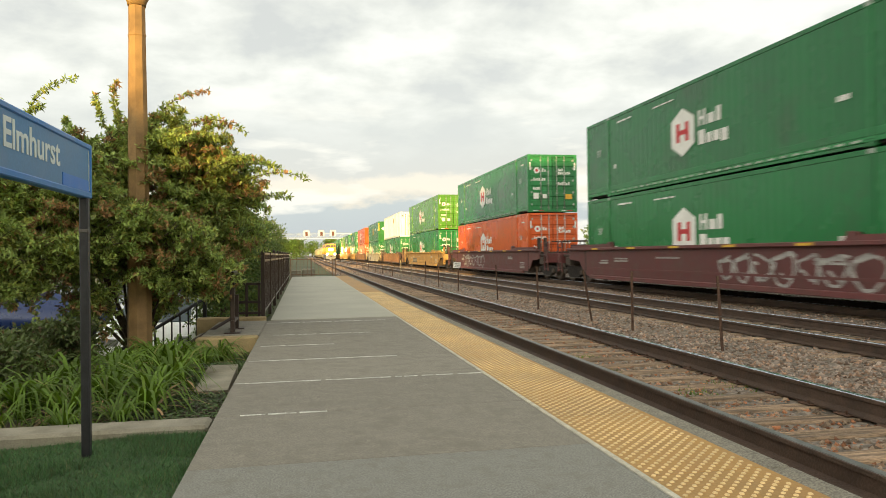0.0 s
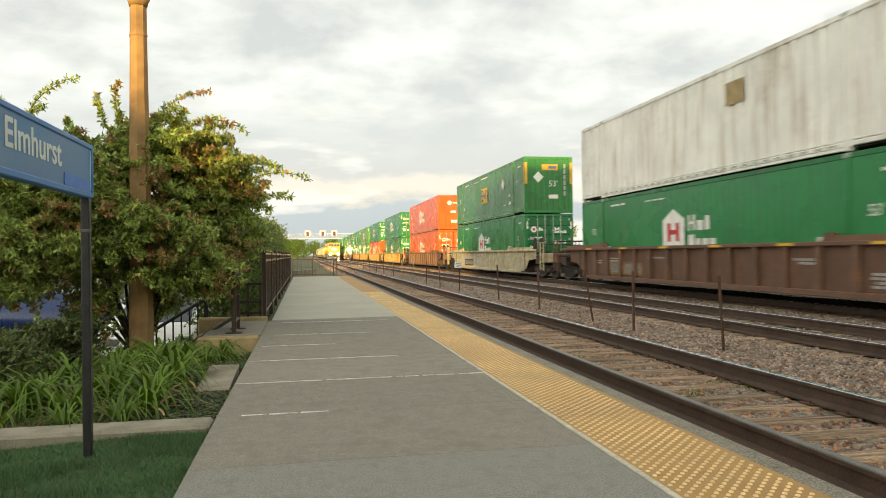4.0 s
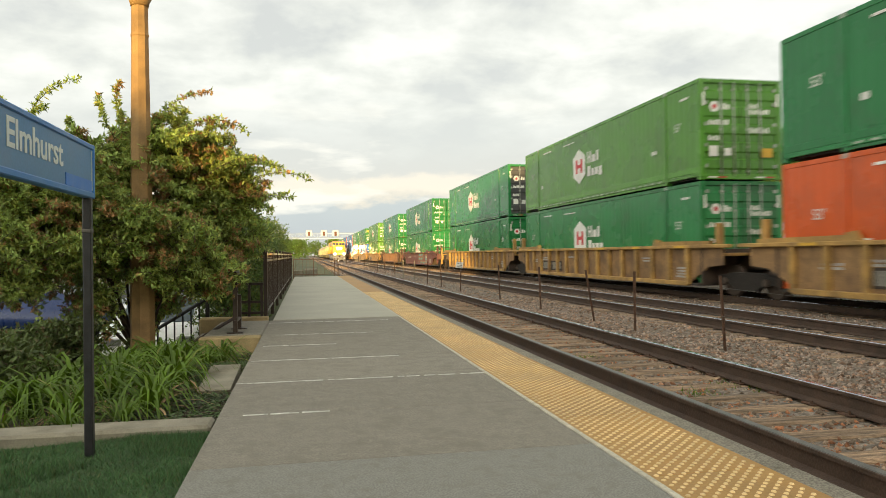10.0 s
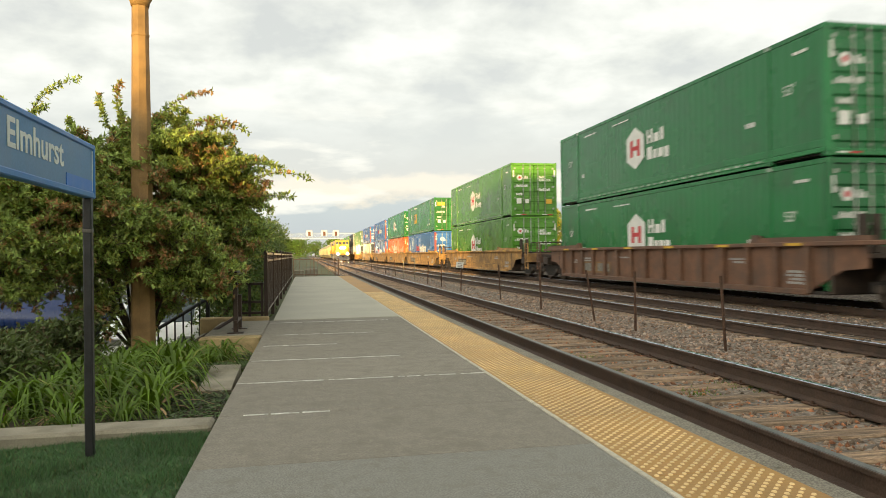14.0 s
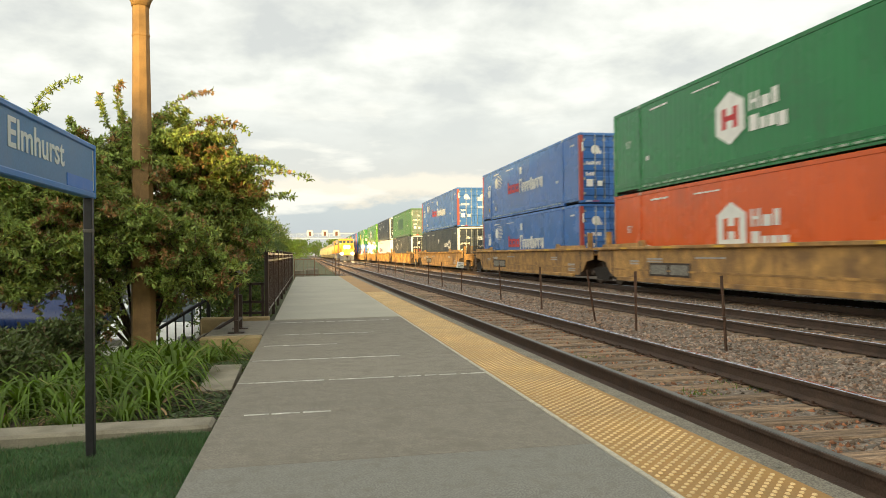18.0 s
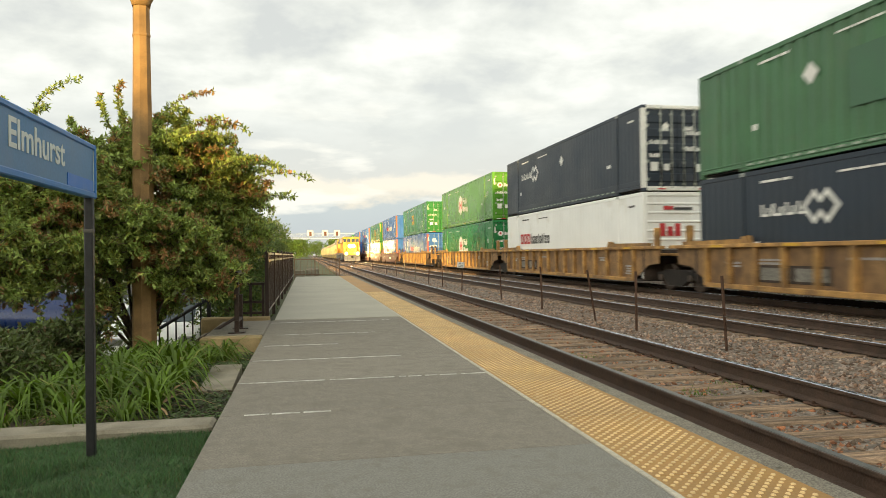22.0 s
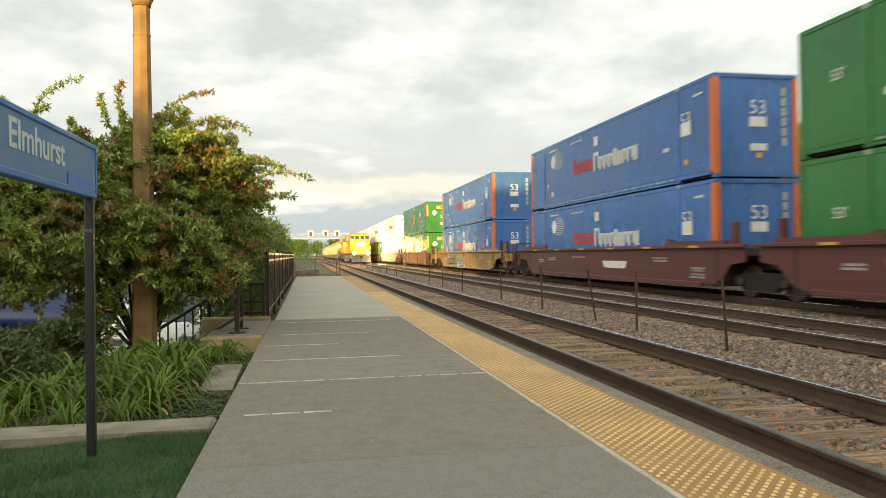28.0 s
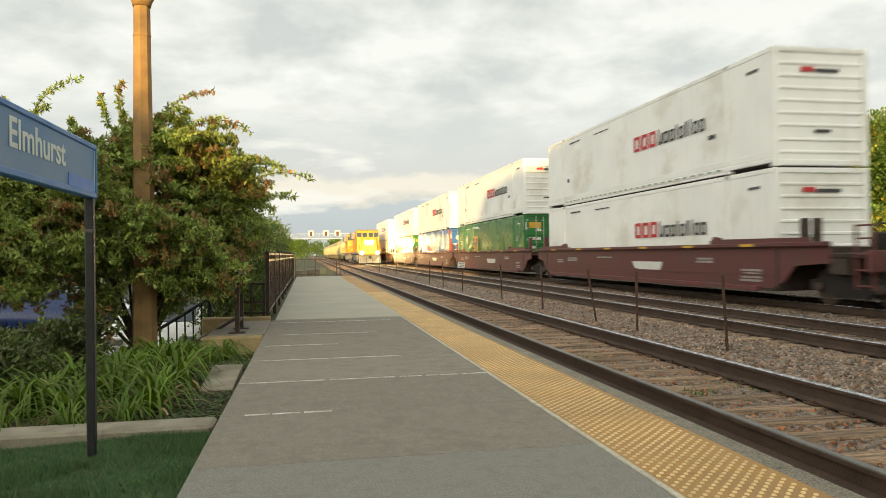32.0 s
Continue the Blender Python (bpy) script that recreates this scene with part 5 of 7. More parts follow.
def make_plants():
    # the shrub round the lamp post, its neighbour and the row along the fence
    spray_shrub("crab_apple", "dense small tree with narrow green and reddish leaves", (-2.35, 10.7, -0.25),
                [((-2.3, 10.7, 1.75), (1.2, 1.1, 1.0)), ((-1.45, 11.2, 1.6), (0.85, 0.85, 0.9)), ((-3.1, 10.3, 1.6), (1.0, 0.9, 0.95)),
                 ((-1.1, 11.0, 2.0), (0.6, 0.6, 0.45)), ((-2.0, 10.5, 2.5), (0.85, 0.8, 0.5)), ((-2.5, 9.3, 1.5), (0.7, 0.3, 0.55)),
                 ((-1.65, 9.5, 1.15), (0.55, 0.35, 0.55)), ((-1.3, 10.1, 0.95), (0.55, 0.45, 0.42)), ((-2.75, 9.35, 2.0), (0.5, 0.35, 0.4)),
                 ((-2.62, 9.6, 0.5), (0.36, 0.28, 0.48)), ((-2.0, 10.3, 0.55), (0.35, 0.3, 0.35)), ((-1.75, 10.4, 0.85), (0.4, 0.3, 0.25)), ((-1.45, 10.7, 2.45), (0.65, 0.6, 0.45)), ((-2.9, 10.2, 2.35), (0.5, 0.5, 0.4))],
                1450, 3,
                [((-2.1, 10.4, 2.65), (-1.95, 10.3, 3.30), (-1.28, 10.3, 3.36)), ((-1.75, 10.4, 2.65), (-1.35, 10.3, 3.22), (-0.76, 10.3, 2.80)),
                 ((-1.0, 10.9, 2.05), (-0.5, 10.6, 2.42), (0.04, 10.4, 2.17)), ((-2.35, 10.5, 2.6), (-2.62, 10.4, 3.2), (-2.46, 10.3, 3.44)),
                 ((-2.4, 10.5, 2.5), (-2.75, 10.4, 2.9), (-2.72, 10.3, 3.27)), ((-1.3, 10.7, 2.3), (-0.9, 10.6, 2.62), (-0.42, 10.5, 2.36)),
                 ((-1.9, 10.4, 2.5), (-1.75, 10.3, 2.95), (-1.60, 10.3, 3.08)), ((-1.2, 10.8, 2.3), (-0.8, 10.7, 2.5), (-0.30, 10.7, 2.34)), ((-1.0, 10.8, 1.9), (-0.6, 10.8, 2.0), (-0.2, 10.7, 1.92)),
                 ((-2.6, 10.3, 2.4), (-3.0, 10.2, 2.75), (-3.08, 10.2, 2.90)), ((-1.7, 10.5, 2.5), (-1.4, 10.4, 2.95), (-1.02, 10.4, 2.90)),
                 ((-1.5, 10.5, 2.4), (-1.3, 10.4, 2.75), (-1.28, 10.3, 2.95)), ((-2.3, 10.3, 2.5), (-2.5, 10.2, 2.8), (-2.40, 10.2, 3.02)),
                 ((-2.5, 10.2, 2.35), (-2.9, 10.1, 2.55), (-3.2, 10.1, 2.60)), ((-1.3, 10.2, 2.2), (-0.95, 10.1, 2.45), (-0.66, 10.1, 2.40)), ((-1.9, 10.2, 2.4), (-1.7, 10.1, 2.75), (-1.45, 10.1, 2.66))])
    spray_shrub("crab_apple", "dense small tree with narrow green and reddish leaves", (-3.9, 9.6, -0.4),
                [((-3.9, 9.8, 1.55), (1.1, 0.9, 0.95)), ((-3.4, 9.3, 1.35), (0.8, 0.6, 0.7)), ((-4.3, 9.2, 1.2), (0.9, 0.7, 0.7)), ((-3.5, 9.9, 2.05), (0.7, 0.6, 0.5)),
                 ((-3.2, 8.9, 1.12), (0.7, 0.3, 0.26)), ((-3.35, 8.8, 0.72), (0.55, 0.25, 0.10))],
                940, 4,
                [((-3.5, 10.0, 2.3), (-3.75, 10.2, 3.25), (-2.96, 10.3, 3.49)), ((-3.9, 9.9, 2.2), (-4.0, 10.0, 2.9), (-3.86, 10.1, 3.14)), ((-3.0, 9.8, 2.2), (-3.1, 9.9, 2.7), (-2.85, 10.0, 2.72)), ((-3.6, 9.9, 2.3), (-3.7, 10.1, 2.95), (-3.35, 10.2, 3.08))])
    spray_shrub("low_shrub", "low shrub with small green and reddish leaves in the planting bed", (-2.95, 7.6, -0.12),
                [((-3.05, 7.4, 0.16), (0.75, 0.5, 0.24)), ((-2.55, 7.9, 0.18), (0.5, 0.4, 0.22)), ((-2.72, 6.7, 0.12), (0.55, 0.4, 0.24)), ((-2.35, 6.35, 0.05), (0.4, 0.3, 0.18)), ((-3.2, 6.3, 0.12), (0.5, 0.35, 0.22))], 330, 7, (), 0.066, 0.013, M["leafdark"])
    for i, (y, x, h) in enumerate(((21, -1.95, 1.75), (25, -2.4, 2.05), (30, -2.4, 2.25), (35, -2.3, 2.35), (41, -2.1, 2.4), (48, -2.3, 2.6))):
        shrub("hedge_tree", "leafy green shrub growing behind the platform fence", (x, y, ground_height(x, y)),
              [((x, y, h * 0.5), (1.0, 1.7, h * 0.62)), ((x + 0.35, y + 0.8, h * 0.82), (0.7, 1.0, h * 0.40)), ((x - 0.5, y - 0.7, h * 0.75), (0.8, 1.0, h * 0.45))],
              760, 0.085, 0.022, 14, 40 + i, (), M["leafhedge"], "shrubs along the fence", 0.5, -0.86)
    for i, (y, x, h) in enumerate(((14.3, -1.42, 1.75), (17.4, -1.50, 1.85))):
        shrub("hedge_tree", "dense dark green shrub growing behind the platform fence", (x, y, ground_height(x, y)),
              [((x, y, h * 0.42), (0.50, 1.5, h * 0.55)), ((x + 0.1, y + 0.7, h * 0.72), (0.45, 0.9, h * 0.38)), ((x - 0.1, y - 0.6, h * 0.6), (0.45, 0.9, h * 0.45)), ((x, y, 0.0), (0.45, 1.4, 0.5))],
              900, 0.075, 0.020, 14, 47 + i, (), M["leafhedge"], "shrubs along the fence", 0.4, -0.80)
    # low growth and trees beyond the train
    for i, (x, y) in enumerate(((17.9, 10), (18.1, 15), (17.8, 20), (18.2, 26), (17.9, 33), (18.1, 41), (18.2, 50), (18, 60), (18.1, 72))):
        shrub("low_shrub", "low dark shrub beyond the far track", (x, y, -0.6),
              [((x, y, 0.0), (0.9, 3.4, 0.8)), ((x + 0.6, y + 1.5, 0.45), (0.9, 1.9, 0.7))], 460, 0.22, 0.07, 10, 140 + i, (), M["leaftree"], "shrubs beyond the far track")
    big_tree("tree", "broad green tree with yellow seed pods, sunlit on one side", (34.6, 40.0, -0.6), 9.8, 6.6, 21, 0.11, 95000, 0.21)
    big_tree("tree", "leafy green tree behind the freight train", (45.0, 47.0, -0.6), 11.0, 6.0, 23, 0.12, 26000, 0.22)
    big_tree("tree", "small yellowing tree behind the freight train", (38.0, 60.0, -0.6), 8.6, 4.6, 22, 0.25, 26000, 0.21)
    for i, (x, y, h, r) in enumerate(((39, 77, 8.0, 4.4), (45, 96, 10, 5.0), (36, 105, 9, 5), (40, 130, 10, 6), (31, 150, 9, 5), (36, 185, 11, 6), (30, 225, 11, 6))):
        big_tree("tree", "small yellowing tree behind the freight train" if i % 2 == 0 else "leafy green tree behind the freight train", (x, y, -0.6), h, r, 60 + i, 0.5 if i % 2 == 0 else 0.1, 8000, 0.36)
    for i, (x, y, h, r) in enumerate(((-9, 62, 6, 3.5), (-12, 78, 7, 4), (-10, 100, 7.5, 4.5), (-14, 130, 8, 5), (-13, 165, 8, 5), (-14, 210, 9, 5.5), (-16, 290, 11, 7), (-10, 360, 11, 7),
                                       (-4, 470, 12, 8), (18, 480, 13, 8), (30, 400, 12, 7), (28, 320, 11, 7), (8, 620, 14, 10), (-20, 600, 14, 10), (40, 640, 15, 11))):
        big_tree("tree", "distant green tree beside the railway line", (x, y, -0.6), h, r, 80 + i, 0.0, 3500, 0.5 if y < 250 else 0.8, "distant trees along the line")


make_sign()
make_lamp_pole()
make_left_fence()
make_steps()
make_track_fence()
make_gantry()
make_far_side()
make_lilies()
make_plants()


# ---- rolling stock ----
CW, CL, CH = 1.2955, 16.154, 2.896


def corrugated(x, depth, pitch, z0, z1, out):
    """A side wall of pressed ribs, from y = 0.12 to its far end."""
    s, ys, y = Shape(), [], 0.12
    while y < CL - 0.12 - pitch:
        ys += [(y, 0), (y + pitch * 0.42, 0), (y + pitch * 0.5, depth), (y + pitch * 0.92, depth)]
        y += pitch
    ys.append((CL - 0.12, 0))
    for yy, d in ys:
        s.v += [(x - out * d, yy, z0), (x - out * d, yy, z1)]
    for i in range(len(ys) - 1):
        s.f.append((2 * i, 2 * i + 2, 2 * i + 3, 2 * i + 1))
        s.smooth.append(False)
    return s


def bar(y0, y1, z0, z1, x=-CW - 0.004):
    return Shape().box(x - 0.003, x, min(y0, y1), max(y0, y1), z0, z1)


def hexagon(yc, zc, h, w, x):
    pts = [(yc, zc + h / 2), (yc - w / 2, zc + h * 0.27), (yc - w / 2, zc - h * 0.27), (yc, zc - h / 2), (yc + w / 2, zc - h * 0.27), (yc + w / 2, zc + h * 0.27)]
    return Shape().slab(pts, x - 0.003, x)


def diamond(yc, zc, r, x):
    return Shape().slab([(yc, zc + r), (yc - r, zc), (yc, zc - r), (yc + r, zc)], x - 0.003, x)


def block_strokes(s, y0, y1, z0, z1, x, open_top=False):
    """The two uprights and crossbars of one unreadable letter."""
    w, h = abs(y1 - y0), z1 - z0
    a, b = min(y0, y1), max(y0, y1)
    s.box(x - 0.003, x, b - 0.28 * w, b, z0, z1)
    s.box(x - 0.003, x, a, a + 0.28 * w, z0, z1 - (0.3 * h if open_top else 0))
    s.box(x - 0.003, x, a + 0.28 * w, b - 0.28 * w, z0, z0 + 0.2 * h)
    if not open_top:
        s.box(x - 0.003, x, a + 0.28 * w, b - 0.28 * w, z1 - 0.2 * h, z1)
    return s


def endwriting(x0, x1, z0, z1, y):
    """A row of small upright blocks, the size of unreadable writing."""
    s, w, x, k = Shape(), 0.66 * (z1 - z0), x0, 0
    while x + w * 0.7 < x1:
        s.box(x, x + w * 0.72, y - 0.003, y, z0, z1 - (0.25 * (z1 - z0) if k % 3 == 1 else 0))
        x += w
        k += 1
    return s


def endbar(x0, x1, z0, z1, y=-0.004):
    return Shape().box(x0, x1, y - 0.003, y, z0, z1)


KINDS = {
    # look: paint, end style, corner posts, mark set, label
    "hub": ("green", "door", None, "hexagon", "green ribbed shipping container with a white hexagon mark"),
    "hublime": ("lime", "door", None, "hexagon", "faded yellow-green shipping container with a white hexagon mark"),
    "hubdark": ("green", "doordark", None, "hexagon", "green shipping container with dark weathered doors"),
    "hubo": ("orange", "door", None, "hexagon", "orange shipping container with a white hexagon mark"),
    "hubof": ("orange", "front", None, "hexagon", "orange shipping container, plain front wall leading"),
    "emp": ("emp", "door", None, "square_far", "bright green shipping container with a yellow square mark"),
    "empmid": ("emp", "door", None, "square_mid", "bright green shipping container with a yellow square mark"),
    "empf": ("emp", "frontyellow", None, "square_mid", "bright green shipping container with yellow corner strips"),
    "old": ("grass", "door", None, "patch", "patched dull green ribbed shipping container"),
    "blue": ("blue", "door", "post_red", "swirl", "blue shipping container with red corner posts"),
    "bluef": ("blue", "front", "post_orange", "swirl", "blue shipping container with orange corner posts"),
    "navy": ("navy", "doorpale", None, "clover", "dark navy shipping container with pale door frame"),
    "navyplain": ("navy", "doorpale", None, "clover_near", "dark navy shipping container with pale door frame"),
    "navyclean": ("navy", "doorpale", None, "clover", "dark navy shipping container with pale door frame"),
    "white": ("paper", "frontribs", None, "two_tone", "white shipping container with red and black side mark"),
    "whiteturned": ("paper", "frontribs", None, "two_tone_far", "white shipping container with red and black side mark"),
    "grey": ("grey", "front", None, "none", "dirty pale ribbed shipping container with rust marks"),
}
TEMPLATES = {}


def container(kind):
    """A 53-foot container, its near end at y = 0, standing on z = 0; later ones are copies."""
    if kind in TEMPLATES:
        return copy_thing(TEMPLATES[kind], Matrix.Identity(4))
    paint, end, posts, marks, label = KINDS[kind]
    P = PAINT[paint]
    th = thing("shipping_container", label, "container", group="containers of the freight train")
    TEMPLATES[kind] = th
    strong = kind in ("grey", "old")
    depth, pitch = (0.05, 0.42) if strong else (0.005, 0.30)
    for side in (-1, 1):
        part("side_wall", corrugated(side * (CW - 0.012), depth, pitch, 0.15, CH - 0.11, side), P, th)
        part("top_rail", Shape().cbox(side * CW - 0.05, side * CW + 0.05, 0.1, CL - 0.1, CH - 0.12, CH, 0.012, pose(-side * 0.05, 0, 0)), P, th)
        part("floor_rail", Shape().cbox(side * CW - 0.05, side * CW + 0.05, 0.1, CL - 0.1, 0.10, 0.20, 0.012, pose(-side * 0.05, 0, 0)), P, th)
        low = Shape().cbox(side * CW - 0.05, side * CW + 0.05, 0.1, CL - 0.1, 0.22, 0.38 if not strong else 0.26, 0.006, pose(-side * 0.055, 0, 0))
        part("bottom_rail", low, P, th)
        if side < 0:
            part("bottom_flange", Shape().cbox(-CW + 0.01, -CW + 0.11, 2.1, CL - 2.1, 0.025, 0.096, 0.006), P, th)
            ce = Shape()
            for i in range(27):
                ce.box(-CW - 0.004, -CW + 0.004, 2.25 + i * 0.44, 2.50 + i * 0.44, 0.125, 0.175)
            tagged(part("crossmember_ends", ce, M["paleedge"], th, "row of pale crossmember ends"), kind="stuff")
        for y in (1.98, CL - 1.98):
            part("lifting_post", Shape().cbox(-0.05, 0.012, y - 0.07, y + 0.07, 0.15, CH - 0.1, 0.008, pose(side * CW, 0, 0, 0, 0, 0 if side > 0 else 180) @ pose(0, -2 * y if side < 0 else 0, 0)), P, th)
            for z in (0.0, CH - 0.125):
                part("casting", Shape().cbox(-0.09, 0.09, -0.09, 0.09, 0, 0.125, 0.015, pose(side * (CW - 0.085), y, z)), M["galv"] if z else P, th)
    ends = PAINT[posts] if posts else P
    white_frame = M["white"] if end == "doorpale" else ends
    for x in (-1, 1):
        for y in (0, 1):
            yc = 0.08 if y == 0 else CL - 0.08
            w = 0.17 if posts == "post_orange" else 0.08
            part("corner_post", Shape().cbox(-0.08, 0.08, -0.08, w, 0.1, CH - 0.1, 0.012, pose(x * (CW - 0.08), yc, 0, 0, 0, 0 if y == 0 else 180)), white_frame if y == 0 else ends, th)
            for z in (0, CH - 0.12):
                part("casting", Shape().cbox(-0.085, 0.085, -0.085, 0.085, 0, 0.12, 0.015, pose(x * (CW - 0.084), yc + (0.004 if y == 0 else -0.004), z)), P, th)
    part("roof", Shape().box(-CW + 0.06, CW - 0.06, 0.1, CL - 0.1, CH - 0.05, CH - 0.015), P, th)
    # floor coloured dark, as the shaded gap below the container
    part("floor", Shape().box(-CW + 0.12, CW - 0.12, 0.1, CL - 0.1, 0.06, 0.2), M["gapshade"], th)
    part("end_wall", Shape().box(-CW + 0.15, CW - 0.15, CL - 0.1, CL - 0.06, 0.05, CH - 0.05), P, th)
    for z0, z1 in ((0.02, 0.16), (CH - 0.13, CH - 0.005)):
        part("end_sill", Shape().cbox(-CW + 0.16, CW - 0.16, 0.0, 0.12, z0, z1, 0.012), M["white"] if end == "doorpale" else P, th)
    if end.startswith("door"):
        body = {"doordark": M["darkmark"]}.get(end, P)
        for side in (-1, 1):
            back, skin, press = 0.09, 0.055, 0.022
            line = [(back, 0.165), (skin, 0.165)]
            for z0, z1 in ((0.30, 0.62), (0.78, 1.10), (1.30, 1.62), (1.80, 2.12), (2.28, 2.58)):
                line += [(skin, z0), (press, z0 + 0.04), (press, z1 - 0.04), (skin, z1)]
            line += [(skin, CH - 0.135), (back, CH - 0.135)]
            s = Shape().slab(line, *sorted((side * 0.015, side * (CW - 0.165))))
            d = part("door", s, PAINT["patchdoor"] if kind == "old" and side < 0 else body, th)
            for x in (0.22, 0.62):
                r = Shape().tube((side * x, 0.008, 0.10), (side * x, 0.008, CH - 0.08), 0.021, n=8)
                for z in (0.25, 0.95, 1.45, 2.05, CH - 0.3):
                    r.cbox(side * x - 0.05, side * x + 0.05, 0.002, 0.045, z - 0.03, z + 0.03, 0.006)
                part("lock_rod", r, M["galv"], d, "pale galvanised lock rod")
            h = Shape()
            for z in (0.4, 1.0, 1.6, 2.2, 2.6):
                h.cbox(side * (CW - 0.20) - 0.05, side * (CW - 0.20) + 0.05, 0.004, 0.05, z - 0.05, z + 0.05, 0.008)
            tagged(part("hinge_strip", h, M["galv"], d), kind="stuff")
        wm = M["white"]
        for x0, x1, z0, z1 in ((-0.55, -0.27, 2.04, 2.18), (-1.02, -0.64, 1.15, 1.25), (-1.0, -0.72, 0.68, 0.98), (-0.52, -0.3, 0.70, 0.92), (0.3, 0.58, 2.08, 2.18), (0.3, 1.0, 1.92, 2.02),
                               (0.3, 0.98, 1.38, 1.50), (-1.0, -0.3, 1.60, 1.70)):
            if z1 - z0 < 0.16:
                tagged(part("label_writing", endwriting(x0, x1, z0 - 0.02, z1 + 0.02, 0.024), wm, th), kind="stuff")
            else:
                part("label_plate", endbar(x0, x1, z0, z1, 0.024), wm, th)
        part("label_plate", endbar(0.68, 1.02, 0.66, 0.92, 0.024), M["yellowmark" if marks in ("hexagon", "square_far", "patch") else "white"], th, "small square warning plate")
        for x in (-0.75, 0.75):
            part("reflector", endbar(x - 0.3, x - 0.02, 0.06, 0.10, -0.001), M["white"], th)
            part("reflector", endbar(x, x + 0.28, 0.06, 0.10, -0.001), M["redmark"], th)
            part("corner_label", endbar(x * 1.56 - 0.035, x * 1.56 + 0.035, 2.12, 2.5, -0.001), wm, th, "upright white corner label")
        if marks == "hexagon":
            part("end_mark", Shape().tube((-0.82, 0.018, 2.1), (-0.82, 0.022, 2.1), 0.17, n=6), wm, th, "small white hexagon")
            part("end_mark", Shape().tube((-0.82, 0.014, 2.1), (-0.82, 0.0175, 2.1), 0.075, n=6), M["redmark"], th)
        if marks == "square_far":
            part("end_mark", endbar(-1.0, -0.35, 2.2, 2.5, 0.024), M["yellowmark"], th, "yellow square mark")
        if marks in ("swirl", "clover"):
            for x in (-0.6, 0.62) if marks == "swirl" else (-0.42,):
                part("end_mark", Shape().tube((x, 0.018, 2.2), (x, 0.022, 2.2), 0.19 if marks == "swirl" else 0.13, n=18 if marks == "swirl" else 4), wm, th, "pale mark on the door")
    else:
        if end == "frontribs":
            line = [(0.10, 0.1), (0.045, 0.1)]
            for z in (0.35, 0.65, 1.0, 1.3, 1.6, 1.9, 2.2, 2.5):
                line += [(0.045, z - 0.04), (0.012, z - 0.022), (0.012, z + 0.022), (0.045, z + 0.04)]
            s = Shape().slab(line + [(0.045, CH - 0.1), (0.10, CH - 0.1)], -CW + 0.15, CW - 0.15)
        else:
            wide = end == "frontyellow" or kind == "grey"
            line = [(-CW + 0.15, 0.10), (-CW + 0.15, 0.045)]
            for x in [-0.93 + i * 0.31 for i in range(7)] if wide else (-0.72, 0.62):
                h = 0.09 if wide else 0.05
                line += [(x - h, 0.045), (x - h + 0.02, 0.016), (x + h - 0.02, 0.016), (x + h, 0.045)]
            line += [(CW - 0.15, 0.045), (CW - 0.15, 0.10)]
            n = len(line)
            s = Shape().add([(x, y, 0.1) for x, y in line] + [(x, y, CH - 0.1) for x, y in line],
                            [(k, (k + 1) % n, n + (k + 1) % n, n + k) for k in range(n)] + [tuple(range(n))[::-1], tuple(range(n, 2 * n))])
        part("front_wall", s, P, th)
        wm = M["white"]
        if kind.startswith("white"):
            part("end_mark", endbar(-0.55, -0.2, 2.3, 2.42, 0.008), M["redmark"], th)
            part("end_mark", endbar(-0.18, 0.5, 2.29, 2.38, 0.008), M["darkmark"], th)
            part("label_bar", endbar(-0.2, 0.25, 0.82, 0.90, 0.008), M["darkmark"], th)
            if kind == "whiteturned":
                tagged(part("end_mark", endwriting(-0.7, 0.2, 1.42, 1.84, 0.006), M["redmark"], th, "red end mark"), kind="stuff")
        elif kind == "hubof":
            part("end_mark", Shape().tube((-0.3, 0.016, 2.25), (-0.3, 0.02, 2.25), 0.20, n=6), wm, th)
            for x0, x1, z0, z1 in ((-0.02, 0.6, 2.2, 2.3), (-0.22, 0.22, 1.42, 1.6), (-0.2, 0.35, 0.6, 0.82), (1.0, 1.06, 0.9, 2.4)):
                part("label_bar", endbar(x0, x1, z0, z1, 0.020), wm, th)
        elif kind == "bluef":
            lettering("53", 0.55, wm, "length_number", th, pose(0.05, 0.018, 1.95, 90, 0, 0), 0.002, "white number 53")
            for x0, x1, z0, z1 in ((-0.22, 0.30, 1.42, 1.7), (-0.2, 0.32, 0.75, 0.95)):
                part("label_bar", endbar(x0, x1, z0, z1, 0.020), wm, th)
            for i in range(6):
                part("number_bar", endbar(0.78, 0.92, 0.9 + i * 0.28, 1.12 + i * 0.28, 0.020), M["galv"], th)
            part("label_plate", endbar(-0.02, 0.16, 0.55, 0.7, 0.020), M["yellowmark"], th)
        elif kind == "empf":
            part("end_mark", endbar(-0.35, 0.5, 2.2, 2.5, 0.010), M["yellowmark"], th, "yellow square mark")
            part("end_mark", endbar(-0.02, 0.42, 2.28, 2.42, 0.006), M["bluemark"], th)
            lettering("53'", 0.42, wm, "length_number", th, pose(0.25, 0.010, 1.50, 90, 0, 0), 0.002, "white number 53")
            part("diamond", Shape().tube((-0.55, 0.006, 1.85), (-0.55, 0.010, 1.85), 0.28, n=4), wm, th, "white diamond placard")
            for x0, x1, z0, z1 in ((0.0, 0.5, 0.75, 0.95),):
                part("label_bar", endbar(x0, x1, z0, z1, 0.010), wm, th)
            for i in range(6):
                part("number_bar", endbar(0.8, 0.92, 0.9 + i * 0.28, 1.12 + i * 0.28, 0.010), M["galv"], th)
